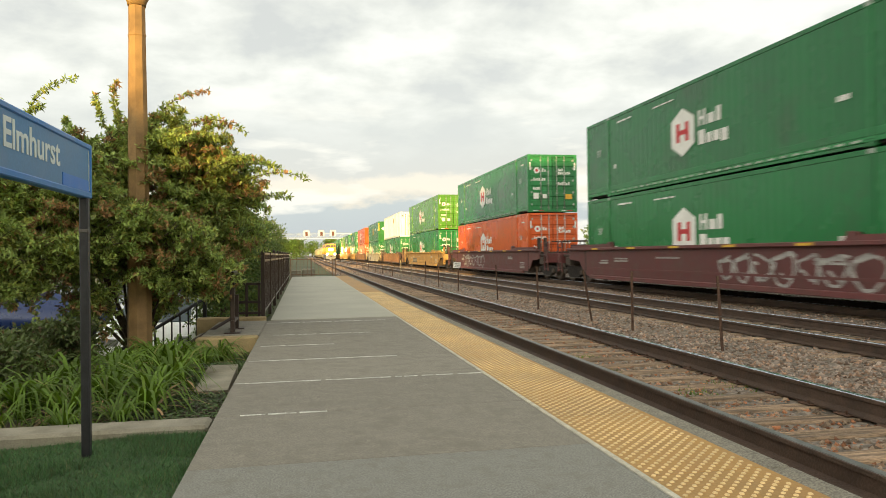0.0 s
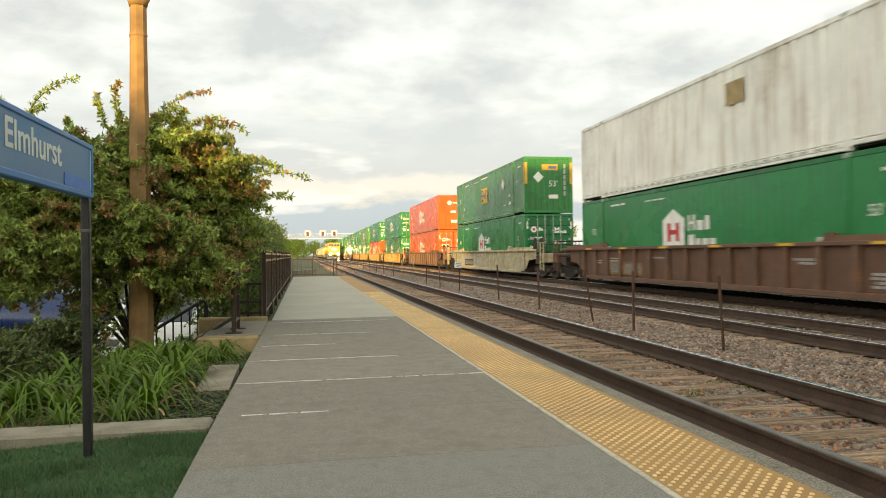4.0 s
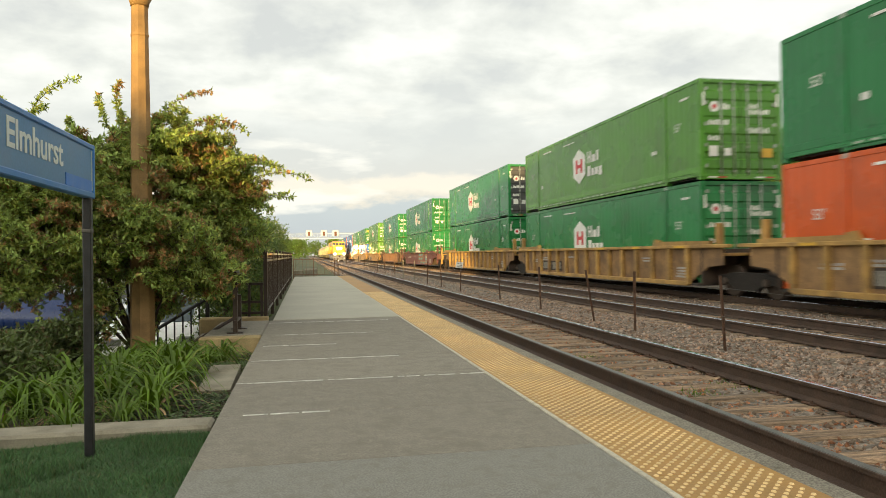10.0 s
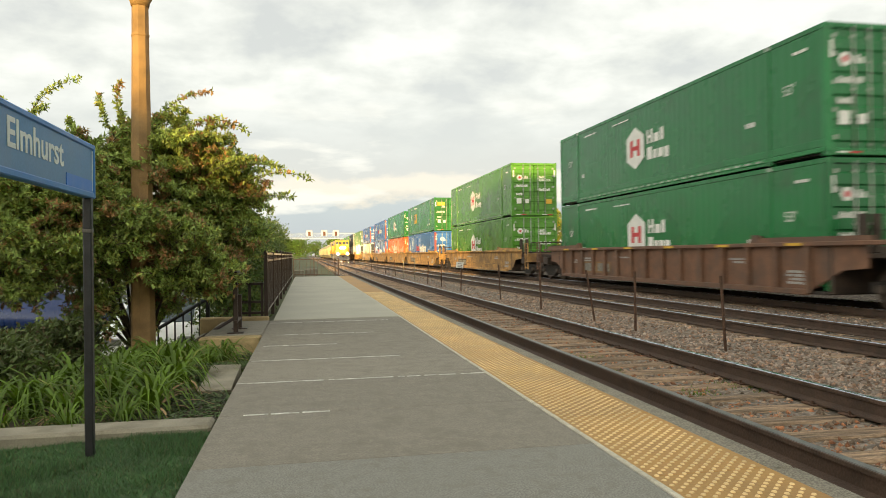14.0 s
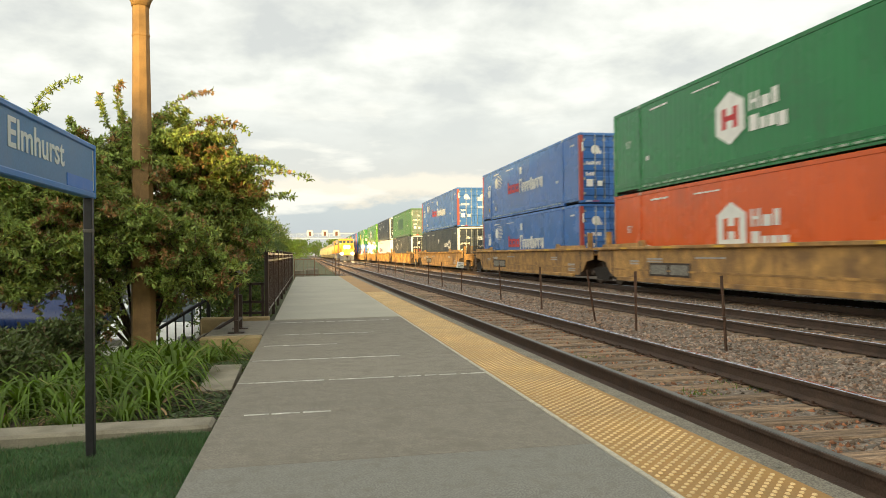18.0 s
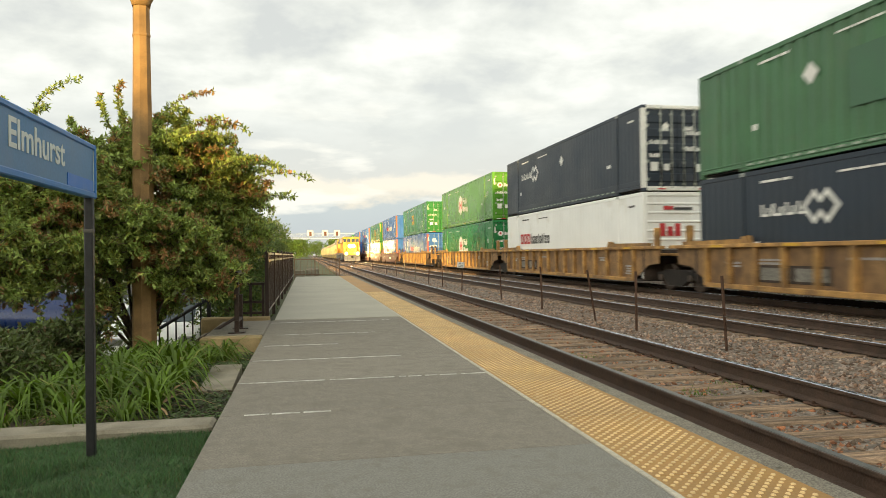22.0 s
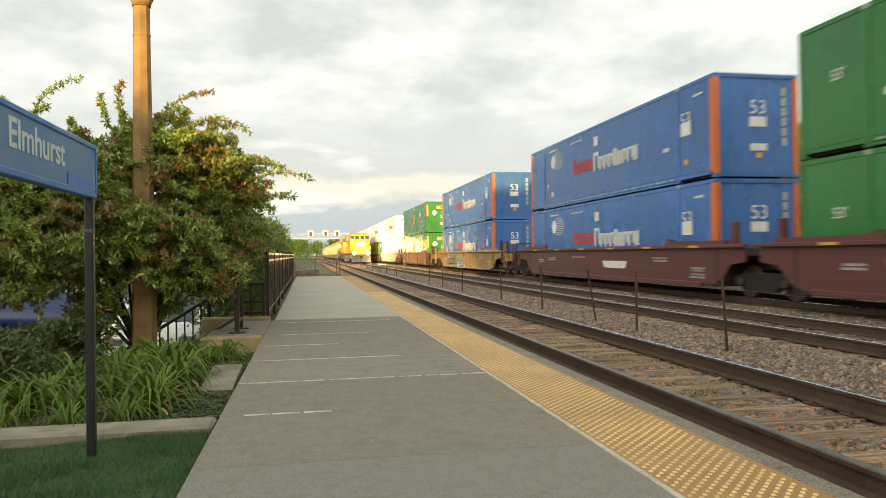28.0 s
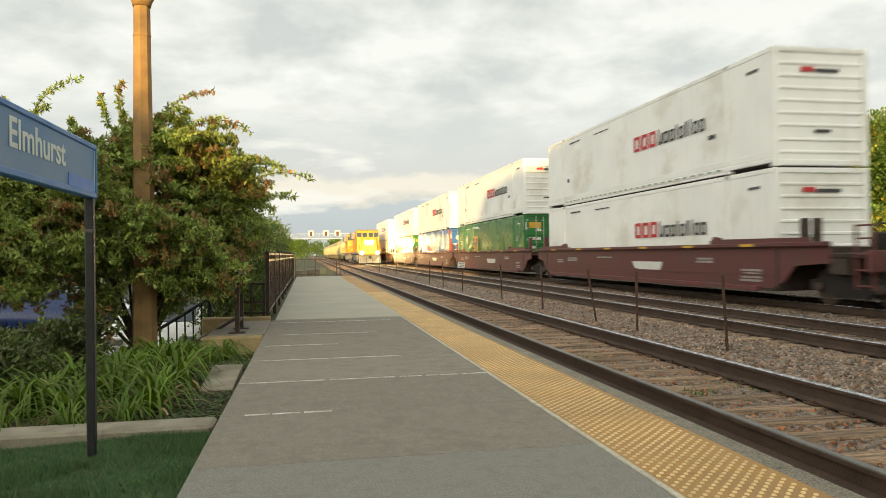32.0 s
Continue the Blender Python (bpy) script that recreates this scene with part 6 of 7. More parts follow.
            for x in (-1, 1):
                part("corner_strip", endbar(x * 1.21 - 0.07, x * 1.21 + 0.07, 1.5, 2.6, -0.001), M["yellowmark"], th, "amber corner strip")
                part("corner_strip", Shape().box(x * (CW + 0.001) - 0.003, x * (CW + 0.001) + 0.003, 0.02, 0.14, 1.5, 2.6), M["yellowmark"], th)
        elif kind == "grey":
            for x, w in ((-0.62, 0.03), (-0.30, 0.02), (0.31, 0.03), (0.62, 0.02), (1.08, 0.02)):
                part("rust_stripe", endbar(x - w, x + w, 0.2, 2.68, 0.010), M["plate"] if w > 0.025 else M["blockstone"], th, "rust-streaked bar")
            for x, z0, z1 in ((-0.95, 2.35, 2.5), (0.02, 2.3, 2.45)):
                part("dark_patch", endbar(x - 0.1, x + 0.1, z0, z1, 0.012), M["darkmark"], th)
    # writing and marks on the side towards the platform
    wm = M["white"]
    xs = -CW - 0.006
    def mark(name, y0, y1, z0, z1, m, label=""):
        part(name, bar(y0, y1, z0, z1, xs), m, th, label)
    if marks != "none":
        st = Shape()
        for y0, y1, z0, z1 in ((2.5, 2.66, 1.06, 1.18), (2.7, 2.84, 1.06, 1.18),
                               (12.3, 12.62, 2.55, 2.61), (12.68, 13.4, 2.55, 2.61), (9.5, 9.8, 2.53, 2.575), (9.86, 10.3, 2.53, 2.575), (10.36, 10.8, 2.53, 2.575), (0.6, 0.8, 2.42, 2.49), (0.84, 1.05, 2.42, 2.49), (13.5, 13.7, 0.97, 1.12)):
            st.box(xs - 0.003, xs, y0, y1, z0, z1)
        tagged(part("stencil_writing", st, M["darkmark"] if kind.startswith("white") else wm, th, "small stencilled writing bars"), kind="stuff")
    if marks in ("hexagon", "square_far", "square_mid"):
        for y in (1.22, 14.95):
            lettering("53'", 0.34, wm, "length_number", th, pose(xs, y, 1.66, 90, 0, -90), 0.002, "white number 53")
    if marks == "hexagon":
        for x in (xs,):
            hx = part("hexagon_mark", hexagon(9.0, 1.48, 1.42, 1.28, x), wm, th, "white hexagon mark")
            for dy in (-0.25, 0.25):
                part("hexagon_bar", Shape().box(x - 0.0065 if x < 0 else x + 0.0005, x - 0.0035 if x < 0 else x + 0.0035, 9.0 + dy - 0.10, 9.0 + dy + 0.10, 1.20, 1.76), P if paint == "orange" else M["redmark"], hx)
            part("hexagon_bar", Shape().box(x - 0.0065 if x < 0 else x + 0.0005, x - 0.0035 if x < 0 else x + 0.0035, 8.84, 9.16, 1.41, 1.55), P if paint == "orange" else M["redmark"], hx)
        word = Shape()
        for y0, y1, z0, z1 in ((8.05, 8.15, 1.5, 1.95), (7.78, 7.9, 1.5, 1.95), (7.9, 8.05, 1.68, 1.76), (7.35, 7.68, 1.5, 1.78), (7.05, 7.26, 1.5, 1.9), (7.82, 8.15, 0.98, 1.38), (7.5, 7.74, 0.98, 1.26), (7.12, 7.42, 0.98, 1.26), (6.74, 7.04, 0.92, 1.26)):
            word.box(xs - 0.003, xs, y0, y1, z0, z1)
        tagged(part("wordmark", word, wm, th, "white wordmark bars"), kind="stuff")
    elif marks in ("square_far", "square_mid"):
        y = 10.7 if marks == "square_far" else 8.76 if kind == "empmid" else 8.1
        mark("yellow_mark", y - 0.75, y + 0.75, 1.08, 2.02, M["yellowmark"], "yellow square mark")
        x = xs - 0.0035
        e = bar(y + 0.58, y + 0.68, 1.2, 1.92, x)
        for z in (1.2, 1.51, 1.82):
            e.box(x - 0.003, x, y + 0.30, y + 0.58, z, z + 0.10)
        part("dark_bracket", e, M["darkmark"], th)
        b = Shape()
        for k, (ya, za, yb, zb) in enumerate(((0.16, 1.35, 0.16, 1.80), (0.16, 1.80, -0.06, 1.42), (-0.06, 1.42, -0.28, 1.86), (-0.28, 1.86, -0.28, 1.35), (-0.28, 1.86, -0.55, 1.80))):
            b.slab([(y + ya + 0.06, za), (y + yb + 0.06, zb), (y + yb - 0.06, zb), (y + ya - 0.06, za)] if abs(za - zb) > 0.1 else [(y + ya, za - 0.06), (y + yb, zb - 0.06), (y + yb, zb + 0.06), (y + ya, za + 0.06)], x - 0.003 - 0.0003 * k, x)
        part("blue_zigzag", b, M["bluemark"], th)
        mark("white_bar", y - 0.8, y + 0.8, 2.58, 2.66, wm)
        mark("white_plate", 2.4, 2.76, 0.62, 0.78, wm)
        mark("white_plate", 3.42, 3.78, 0.62, 0.68, wm)
        part("diamond", diamond(13.2 if marks == "square_far" else 15.2 if kind == "empmid" else 3.9, 1.83, 0.2 if kind == "empmid" else 0.33, xs), wm, th, "white diamond placard")
    elif marks == "swirl":
        dk = part("round_mark", Shape().tube((xs - 0.003, 12.9, 2.06), (xs, 12.9, 2.06), 0.30, n=20), wm, th, "white striped round mark")
        for k in range(10):
            z = 1.72 + k * 0.08
            half = math.sqrt(max(0.0, 1 - ((z - 2.08) / 0.42) ** 2)) * 0.72
            part("round_mark_line", Shape().box(xs - 0.0055, xs - 0.0025, 12.34 - half, 12.34 + half * (0.4 if 1 < k < 8 else 0.9), z - 0.014, z + 0.014), wm, dk)
        red = Shape()
        for y1, y0, h in ((10.48, 9.86, 0.64), (9.78, 9.16, 0.46), (9.08, 8.46, 0.44)):
            red.box(xs - 0.003, xs, y1 - 0.17, y1, 1.22, 1.22 + h)
            red.box(xs - 0.003, xs, y0, y0 + 0.17, 1.22, 1.22 + min(h, 0.46))
            red.box(xs - 0.003, xs, y0 + 0.17, y1 - 0.17, 1.24, 1.38)
            red.box(xs - 0.003, xs, y0 + 0.17, y1 - 0.17, 1.22 + min(h, 0.46) - 0.12, 1.22 + min(h, 0.46))
        tagged(part("red_wordmark", red, M["redmark"], th, "red wordmark bars"), kind="stuff")
        y, word = 8.36, Shape()
        for w, h in ((0.55, 0.72), (0.42, 0.5), (0.42, 0.5), (0.42, 0.5), (0.36, 0.62), (0.36, 0.5), (0.42, 0.5), (0.5, 0.5), (0.36, 0.5)):
            word.box(xs - 0.003, xs, y - 0.15, y, 1.12, 1.12 + h)
            word.box(xs - 0.003, xs, y - w + 0.05, y - w + 0.16, 1.12 + (0.1 if w > 0.4 else 0), 1.12 + h)
            word.box(xs - 0.003, xs, y - w + 0.16, y - 0.15, 1.12 + h * (0.82 if w > 0.4 else 0.4), 1.12 + h * (1.0 if w > 0.4 else 0.55))
            y -= w
        tagged(part("wordmark", word, wm, th, "white wordmark bars"), kind="stuff")
        mark("white_plate", 7.9, 8.3, 2.1, 2.45, wm)
        yn = 1.5 if kind == "bluef" else 14.54
        mark("white_plate", yn - 0.28, yn + 0.28, 1.38, 1.78, wm)
        mark("label_plate", yn - 0.12, yn + 0.12, 0.52, 0.68, M["yellowmark"])
        mark("white_plate", 12.9, 13.2, 0.5, 0.72, wm)
        for x in (xs,):
            lettering("53", 0.62, wm, "length_number", th, pose(x, yn, 1.83, 90, 0, -90), 0.002, "white number 53")
    elif marks in ("clover", "clover_near"):
        yc, zc = (11.35, 1.86) if marks == "clover" else (3.1, 1.62)
        for k, dy in enumerate((-0.2, 0.2)):
            ring = part("linked_mark", diamond(yc + dy, zc, 0.40, xs - 0.001 * k), wm, th, "white linked diamond outlines")
            part("linked_mark_core", diamond(yc + dy, zc, 0.25, xs - 0.003 - 0.001 * k), P, ring)
        for y0, y1 in ((2.05, 1.75), (1.65, 1.25), (1.15, 0.85), (0.75, 0.45)):
            tagged(part("wordmark_bar", block_strokes(Shape(), yc + y0, yc + y1, zc - 0.14, zc + 0.16, xs, True), wm, th), kind="stuff")
    if marks.startswith("clover"):
        part("diamond", diamond(7.6, 2.0, 0.24, xs), wm, th, "white diamond placard")
        for x0 in (0.85, 0.45) if kind == "navy" else ():
            part("red_placard", Shape().slab([(x0, 1.52), (x0 + 0.17, 1.35), (x0, 1.18), (x0 - 0.17, 1.35)], 0.0, 0.003).mesh("red_placard", M["redmark"]), None, th, "red diamond placard").matrix_basis = pose(0, 0.016, 0, 0, 0, 90)
    if marks.startswith("two_tone"):
        far = 6.3 if marks == "two_tone_far" else 0.0
        for y0, y1 in ((7.4, 6.95), (6.85, 6.4), (6.3, 5.85)):
            tagged(part("red_wordmark", block_strokes(Shape(), y0 + far, y1 + far, 1.36, 1.86, xs), M["redmark"], th), kind="stuff")
        word = Shape()
        for y0, y1, h in ((5.7, 5.45, .56), (5.38, 5.05, .4), (4.98, 4.7, .4), (4.63, 4.5, .52), (4.42, 4.15, .4), (4.08, 3.9, .5), (3.82, 3.7, .52), (3.62, 3.36, .4), (3.28, 3.02, .4)):
            block_strokes(word, y1 + far, y0 + far, 1.36, 1.36 + h * 0.9, xs, h > 0.5) if y0 - y1 > 0.2 else word.box(xs - 0.003, xs, y1 + far + 0.03, y0 + far - 0.03, 1.36, 1.36 + h * 0.9)
        tagged(part("wordmark", word, M["darkmark"], th, "black wordmark bars"), kind="stuff")
    elif marks == "patch":
        mark("painted_patch", 6.5, 10.5, 0.9, 2.1, PAINT["patch"], "darker overpainted patch")
        for x in (xs,):
            part("diamond", diamond(11.6, 1.9, 0.26, x), wm, th, "white diamond placard")
    elif marks == "none":
        mark("rust_patch", 5.4, 6.2, 1.8, 2.4, M["blockstone"], "rusty bare patch")
    return th


def truck(parent, y, name="bogie"):
    """A two-axle truck under a car."""
    b = Shape()
    for side in (-1, 1):
        x = side * 0.98
        b.slab([(y - 1.2, 0.36), (y - 1.2, 0.56), (y - 0.55, 0.66), (y + 0.55, 0.66), (y + 1.2, 0.56), (y + 1.2, 0.36), (y + 0.72, 0.36), (y + 0.4, 0.18), (y - 0.4, 0.18), (y - 0.72, 0.36)], x - 0.09, x + 0.09)
    b.cbox(-0.95, 0.95, y - 0.25, y + 0.25, 0.35, 0.62, 0.03)
    fr = part(name, b, M["bogie"], parent, "grimy cast-steel truck frame")
    sp = Shape()
    for side in (-1, 1):
        for dy in (-0.24, 0, 0.24):
            sp.tube((side * 1.0, y + dy, 0.22), (side * 1.0, y + dy, 0.45), 0.07, n=8)
    part("springs", sp, M["bogie"], fr)
    for dy in (-0.89, 0.89):
        w = Shape()
        for side in (-1, 1):
            x = side * 0.755
            w.tube((x - 0.065, y + dy, 0.42), (x + 0.065, y + dy, 0.42), 0.42, n=20)
            w.tube((x - side * 0.09, y + dy, 0.42), (x - side * 0.06, y + dy, 0.42), 0.45, n=20)
            w.tube((side * 1.02, y + dy, 0.42), (side * 1.14, y + dy, 0.42), 0.10, n=10)
        w.tube((-1.0, y + dy, 0.42), (1.0, y + dy, 0.42), 0.08, n=8)
        part("wheelset", w, M["wheelsteel"], fr)


CAR_TEMPLATES = {}
CAR_LABELS = {"car_brown": "rust-brown", "car_maroon": "maroon", "car_yellow": "ochre yellow", "car_amber": "weathered brown-ochre", "car_cream": "cream graffiti-covered"}


def well_car(paint, ribbed, near, far, graffiti=None):
    """A well car: z = 0 at the rail, container end at y = 0. near, far: 'end' (coupled) or 'joint' (shared truck)."""
    key = (paint, ribbed, near, far, graffiti)
    if key in CAR_TEMPLATES:
        return copy_thing(CAR_TEMPLATES[key], Matrix.Identity(4))
    P = PAINT[paint]
    th = thing("well_car", CAR_LABELS[paint] + (" well wagon with ribbed sides" if ribbed else " well wagon with smooth sides"), "rail car", group="wagons of the freight train")
    CAR_TEMPLATES[key] = th
    y0, y1, top, bot = -0.25, CL + 0.25, 1.42, 0.24
    reach = {"end": 3.74, "joint": 1.67}
    ya, yb = -reach[near], CL + reach[far]
    xo = 1.50
    for side in (-1, 1):
        a, b = sorted((side * (xo - 0.165), side * (xo - 0.135)))
        if ribbed:
            web = [(y0 - 0.9, 0.86), (y0 - 0.9, top - 0.05), (y1 + 0.9, top - 0.05), (y1 + 0.9, 0.86), (y1 + 0.2, 0.80), (y1 - 0.9, bot + 0.03), (y0 + 0.9, bot + 0.03), (y0 - 0.2, 0.80)]
        else:
            web = [(y0 - 1.6, 0.95), (y0 - 1.6, top - 0.05), (y1 + 1.6, top - 0.05), (y1 + 1.6, 0.95), (y1 + 0.5, 0.88), (y1 + 0.1, 0.5), (y1 - 0.5, bot + 0.03), (y0 + 0.5, bot + 0.03), (y0 - 0.1, 0.5), (y0 - 0.5, 0.88)]
        if near == "joint":
            web = [(max(y, -1.4), z) for y, z in web]
        if far == "joint":
            web = [(min(y, CL + 1.4), z) for y, z in web]
        sd = part("side_sill", Shape().slab(web, a, b), PAINT["car_rust"] if ribbed and paint in ("car_yellow", "car_amber") else P, th)
        ends = (max(ya + 0.15, y0 - 1.6), min(yb - 0.15, y1 + 1.6))
        part("top_chord", Shape().cbox(side * xo - 0.09, side * xo + 0.09, ends[0], ends[1], top - 0.10, top, 0.015, pose(-side * 0.09, 0, 0)), P, sd)
        part("bottom_chord", Shape().cbox(side * xo - 0.08, side * xo + 0.08, y0 + 0.75, y1 - 0.75, bot, bot + 0.13, 0.015, pose(-side * 0.09, 0, 0)), P, sd)
        if ribbed:
            n = 15
            for i in range(n):
                y = y0 + 0.75 + i * (y1 - y0 - 1.5) / (n - 1)
                c, d = sorted((side * (xo - 0.14), side * (xo - 0.012)))
                part("side_stake", Shape().cbox(c, d, y - 0.075, y + 0.075, bot + 0.05, top - 0.07, 0.012), P, sd)
        else:
            c, d = sorted((side * (xo - 0.137), side * (xo - 0.122)))
            part("belt", Shape().box(c, d, y0 + 0.3, y1 - 0.3, 0.60, 0.66), P, sd)
        # short raised walkway edges at each end, with corner guides
        for yy, sgn in ((0.2, 1), (CL - 0.2, -1)):
            wk = [(yy - sgn * 1.5, top), (yy - sgn * 1.5, top + 0.10), (yy + sgn * 1.9, top + 0.12), (yy + sgn * 2.0, top)]
            if (near if sgn > 0 else far) == "joint":
                wk = [(yy - sgn * 0.9, top), (yy - sgn * 0.9, top + 0.10), (yy + sgn * 1.9, top + 0.12), (yy + sgn * 2.0, top)]
            c, d = sorted((side * (xo - 0.14), side * (xo - 0.02)))
            part("walkway_edge", Shape().slab(wk, c, d), P, th)
            part("guide", Shape().slab([(yy + sgn * 1.95, top), (yy + sgn * 1.95, top + 0.16), (yy + sgn * 2.2, top + 0.20), (yy + sgn * 2.35, top)], c, d), P, th)
        # marks on the side
        mk = -xo + 0.133 if side < 0 else xo - 0.133
        if side < 0:
            for y in (0.6, 3.4, 6.2, 9.0, 11.8, 14.8):
                part("reflector", Shape().box(-xo - 0.003, -xo + 0.003, y, y + 0.55, top - 0.085, top - 0.02), M["yellowmark"], sd, "amber reflector strip")
            st = Shape()
            rr = random.Random(len(CAR_TEMPLATES))
            for y, w, z, n in ((2.6, 0.8, 1.0, 2), (0.5, 0.7, 0.72, 4), (9.2, 1.3, 1.02, 1), (12.6, 0.9, 0.98, 2), (14.2, 0.6, 0.9, 2)):
                for k in range(n):
                    yy = y
                    while yy < y + w:
                        c = rr.uniform(0.07, 0.18)
                        st.box(mk - 0.009, mk + 0.009, yy, yy + c, z - 0.085 * k, z - 0.085 * k + 0.055)
                        yy += c + 0.035
            tagged(part("stencil_writing", st, PAINT["spray_pale"], sd, "small stencilled writing bars"), kind="stuff")
            if paint != "car_maroon":
                bd = part("data_board", Shape().box(mk - 0.011, mk + 0.011, 10.95, 13.45, 0.46, 0.88), M["endgrime"] if paint != "car_brown" else PAINT["car_rust"], sd, "dark painted data board")
                for y in (11.05, 12.30):
                    part("board_face", Shape().box(mk - 0.014, mk + 0.014, y, y + 1.05, 0.52, 0.82), M["boardgrey"], bd, "grey lettering panel")
            if paint == "car_maroon" and not graffiti:
                part("side_mark", Shape().slab([(5.6, 0.62), (5.4, 0.92), (7.5, 0.92), (7.3, 0.70), (6.6, 0.62)], mk - 0.009, mk + 0.009), M["white"], sd, "white slanted mark")
        if graffiti and side < 0:
            rng = random.Random(sum(map(ord, graffiti)))
            cols = {"pale": ["spray_pale"], "blue": ["spray_blue"]}[graffiti.split("_")[0]]
            y = (1.5 if cols == ["spray_pale"] else 2.6) if graffiti.endswith("near") else 8.5
            if cols == ["spray_pale"]:
                for i in range(7):
                    w, h = rng.uniform(0.35, 0.55), rng.uniform(0.26, 0.40)
                    yc, zc, a0 = y + w, bot + 0.60, rng.uniform(0, 6.28)
                    s = Shape()
                    for turn in range(2):
                        pts = []
                        for k in range(11):
                            a = a0 + turn * 2.1 + k * rng.uniform(0.42, 0.56)
                            rr = 1.0 - 0.35 * turn * (k / 10)
                            pts.append((yc + w * rr * math.cos(a), zc + h * rr * math.sin(a) + 0.1 * math.sin(2.3 * a)))
                        for (ya, za), (yb2, zb) in zip(pts[:-1], pts[1:]):
                            dy, dz = yb2 - ya, zb - za
                            q = 0.032 / max(1e-4, math.hypot(dy, dz))
                            s.slab([(ya - dz * q, za + dy * q), (yb2 - dz * q, zb + dy * q), (yb2 + dz * q, zb - dy * q), (ya + dz * q, za - dy * q)], mk - 0.008, mk + 0.008)
                    tagged(part("spray_mark", s, PAINT["spray_pale"], sd, "pale looping spray paint"), kind="stuff")
                    y += 2 * w * rng.uniform(0.8, 1.0)
            # four tall leaning block letters in two blues, edged with amber
            glyphs = (((0, 0, 0, 1), (0, 1, 1, 1), (0, 0.52, 0.8, 0.52)), ((0, 0, 0, 1), (0, 1, 1, 1), (0, 0.5, 0.8, 0.5), (0, 0, 1, 0)),
                      ((0, 0, 0, 1), (0, 0, 1, 0)), ((0, 0, 0.45, 1), (1, 0, 0.55, 1), (0.2, 0.35, 0.8, 0.35)))
            y += 4.7
            for glyph in glyphs if cols != ["spray_pale"] else ():
                w, z0, h = rng.uniform(0.72, 0.9), bot + 0.18, top - bot - 0.42
                for name, grow, paint_name, lift in (("letter_edge", 0.06, "spray_amber", 0.0), ("letter", 0.0, "spray_blue", 0.002), ("letter_highlight", -0.045, "spray_teal", 0.004)):
                    st = Shape()
                    for k, (ya, za, yb, zb) in enumerate(glyph):
                        p = Vector((y - w * ya - 0.12 * za, z0 + h * za))
                        q = Vector((y - w * yb - 0.12 * zb, z0 + h * zb))
                        d = (q - p).normalized()
                        n = Vector((-d.y, d.x)) * (0.10 + grow)
                        p, q = p - d * (0.08 + grow), q + d * (0.08 + grow)
                        st.slab([tuple(p - n), tuple(q - n), tuple(q + n), tuple(p + n)], mk - 0.006 - lift - 0.0003 * k, mk + 0.006 + lift + 0.0003 * k)
                    tagged(part(name, st, PAINT[paint_name], sd, "sprayed block letter"), kind="stuff")
                y -= w + 0.42
    for y, sgn in ((-0.12, -1), (CL + 0.12, 1)):
        part("bulkhead", Shape().cbox(-xo + 0.13, xo - 0.13, y - 0.05, y + 0.05, bot + 0.05, top - 0.12, 0.01), M["endgrime"], th)
    # shade at the bottom of the well is put into this floor's colour
    part("well_floor", Shape().box(-xo + 0.13, xo - 0.13, 0.0, CL, bot + 0.02, bot + 0.09), M["gapshade"], th)
    for yy, sgn, kind in ((0.0, -1, near), (CL, 1, far)):
        r = reach[kind]
        end = yy + sgn * r
        a, b = sorted((yy + sgn * 0.2, end))
        if kind == "end":
            part("centre_sill", Shape().cbox(-0.22, 0.22, a, b, 0.72, 1.05, 0.02), M["endgrime"], th)
            part("end_deck", Shape().cbox(-1.30, 1.30, a, yy + sgn * 0.0 + (sgn * 2.7 if sgn > 0 else 0.0), 1.06, 1.16, 0.015) if sgn > 0 else Shape().cbox(-1.30, 1.30, yy - 2.7, b, 1.06, 1.16, 0.015), M["endgrime"], th)
            part("bolster", Shape().cbox(-1.35, 1.35, yy + sgn * 2.05 - 0.28, yy + sgn * 2.05 + 0.28, 0.70, 1.05, 0.03), M["endgrime"], th)
            part("end_sill", Shape().cbox(-1.42, 1.42, yy + sgn * 2.95 - 0.07, yy + sgn * 2.95 + 0.07, 0.78, 1.22, 0.02), P, th)
            cp = Shape().cbox(-0.11, 0.11, end - 0.28, end + 0.28, 0.78, 0.98, 0.04)
            cp.cbox(-0.16, 0.16, end + (0.02 if sgn > 0 else -0.20), end + (0.20 if sgn > 0 else -0.02), 0.74, 1.02, 0.04)
            part("coupler", cp, M["bogie"], th)
            for side in (-1, 1):
                ld = Shape()
                for dy in (-0.22, 0.22):
                    ld.cbox(side * 1.40 - 0.025, side * 1.40 + 0.025, yy + sgn * 2.85 + dy - 0.025, yy + sgn * 2.85 + dy + 0.025, 0.42, 1.75, 0.006)
                for z in (0.5, 0.82, 1.14, 1.46, 1.72):
                    ld.cbox(side * 1.40 - 0.018, side * 1.40 + 0.018, yy + sgn * 2.85 - 0.22, yy + sgn * 2.85 + 0.22, z - 0.018, z + 0.018, 0.005)
                part("ladder", ld, P, th)
            hr = Shape().tube((-1.2, yy + sgn * 3.0, 1.75), (1.2, yy + sgn * 3.0, 1.75), 0.022, n=7)
            for x in (-1.2, -0.4, 0.4, 1.2):
                hr.tube((x, yy + sgn * 3.0, 1.2), (x, yy + sgn * 3.0, 1.75), 0.02, n=7)
            part("end_handrail", hr, M["endgrime"], th)
            bx = Shape().cbox(0.55, 1.15, yy + sgn * 1.2 - 0.3, yy + sgn * 1.2 + 0.3, 1.16, 1.62, 0.03)
            part("brake_gear", bx, M["bogie"], th)
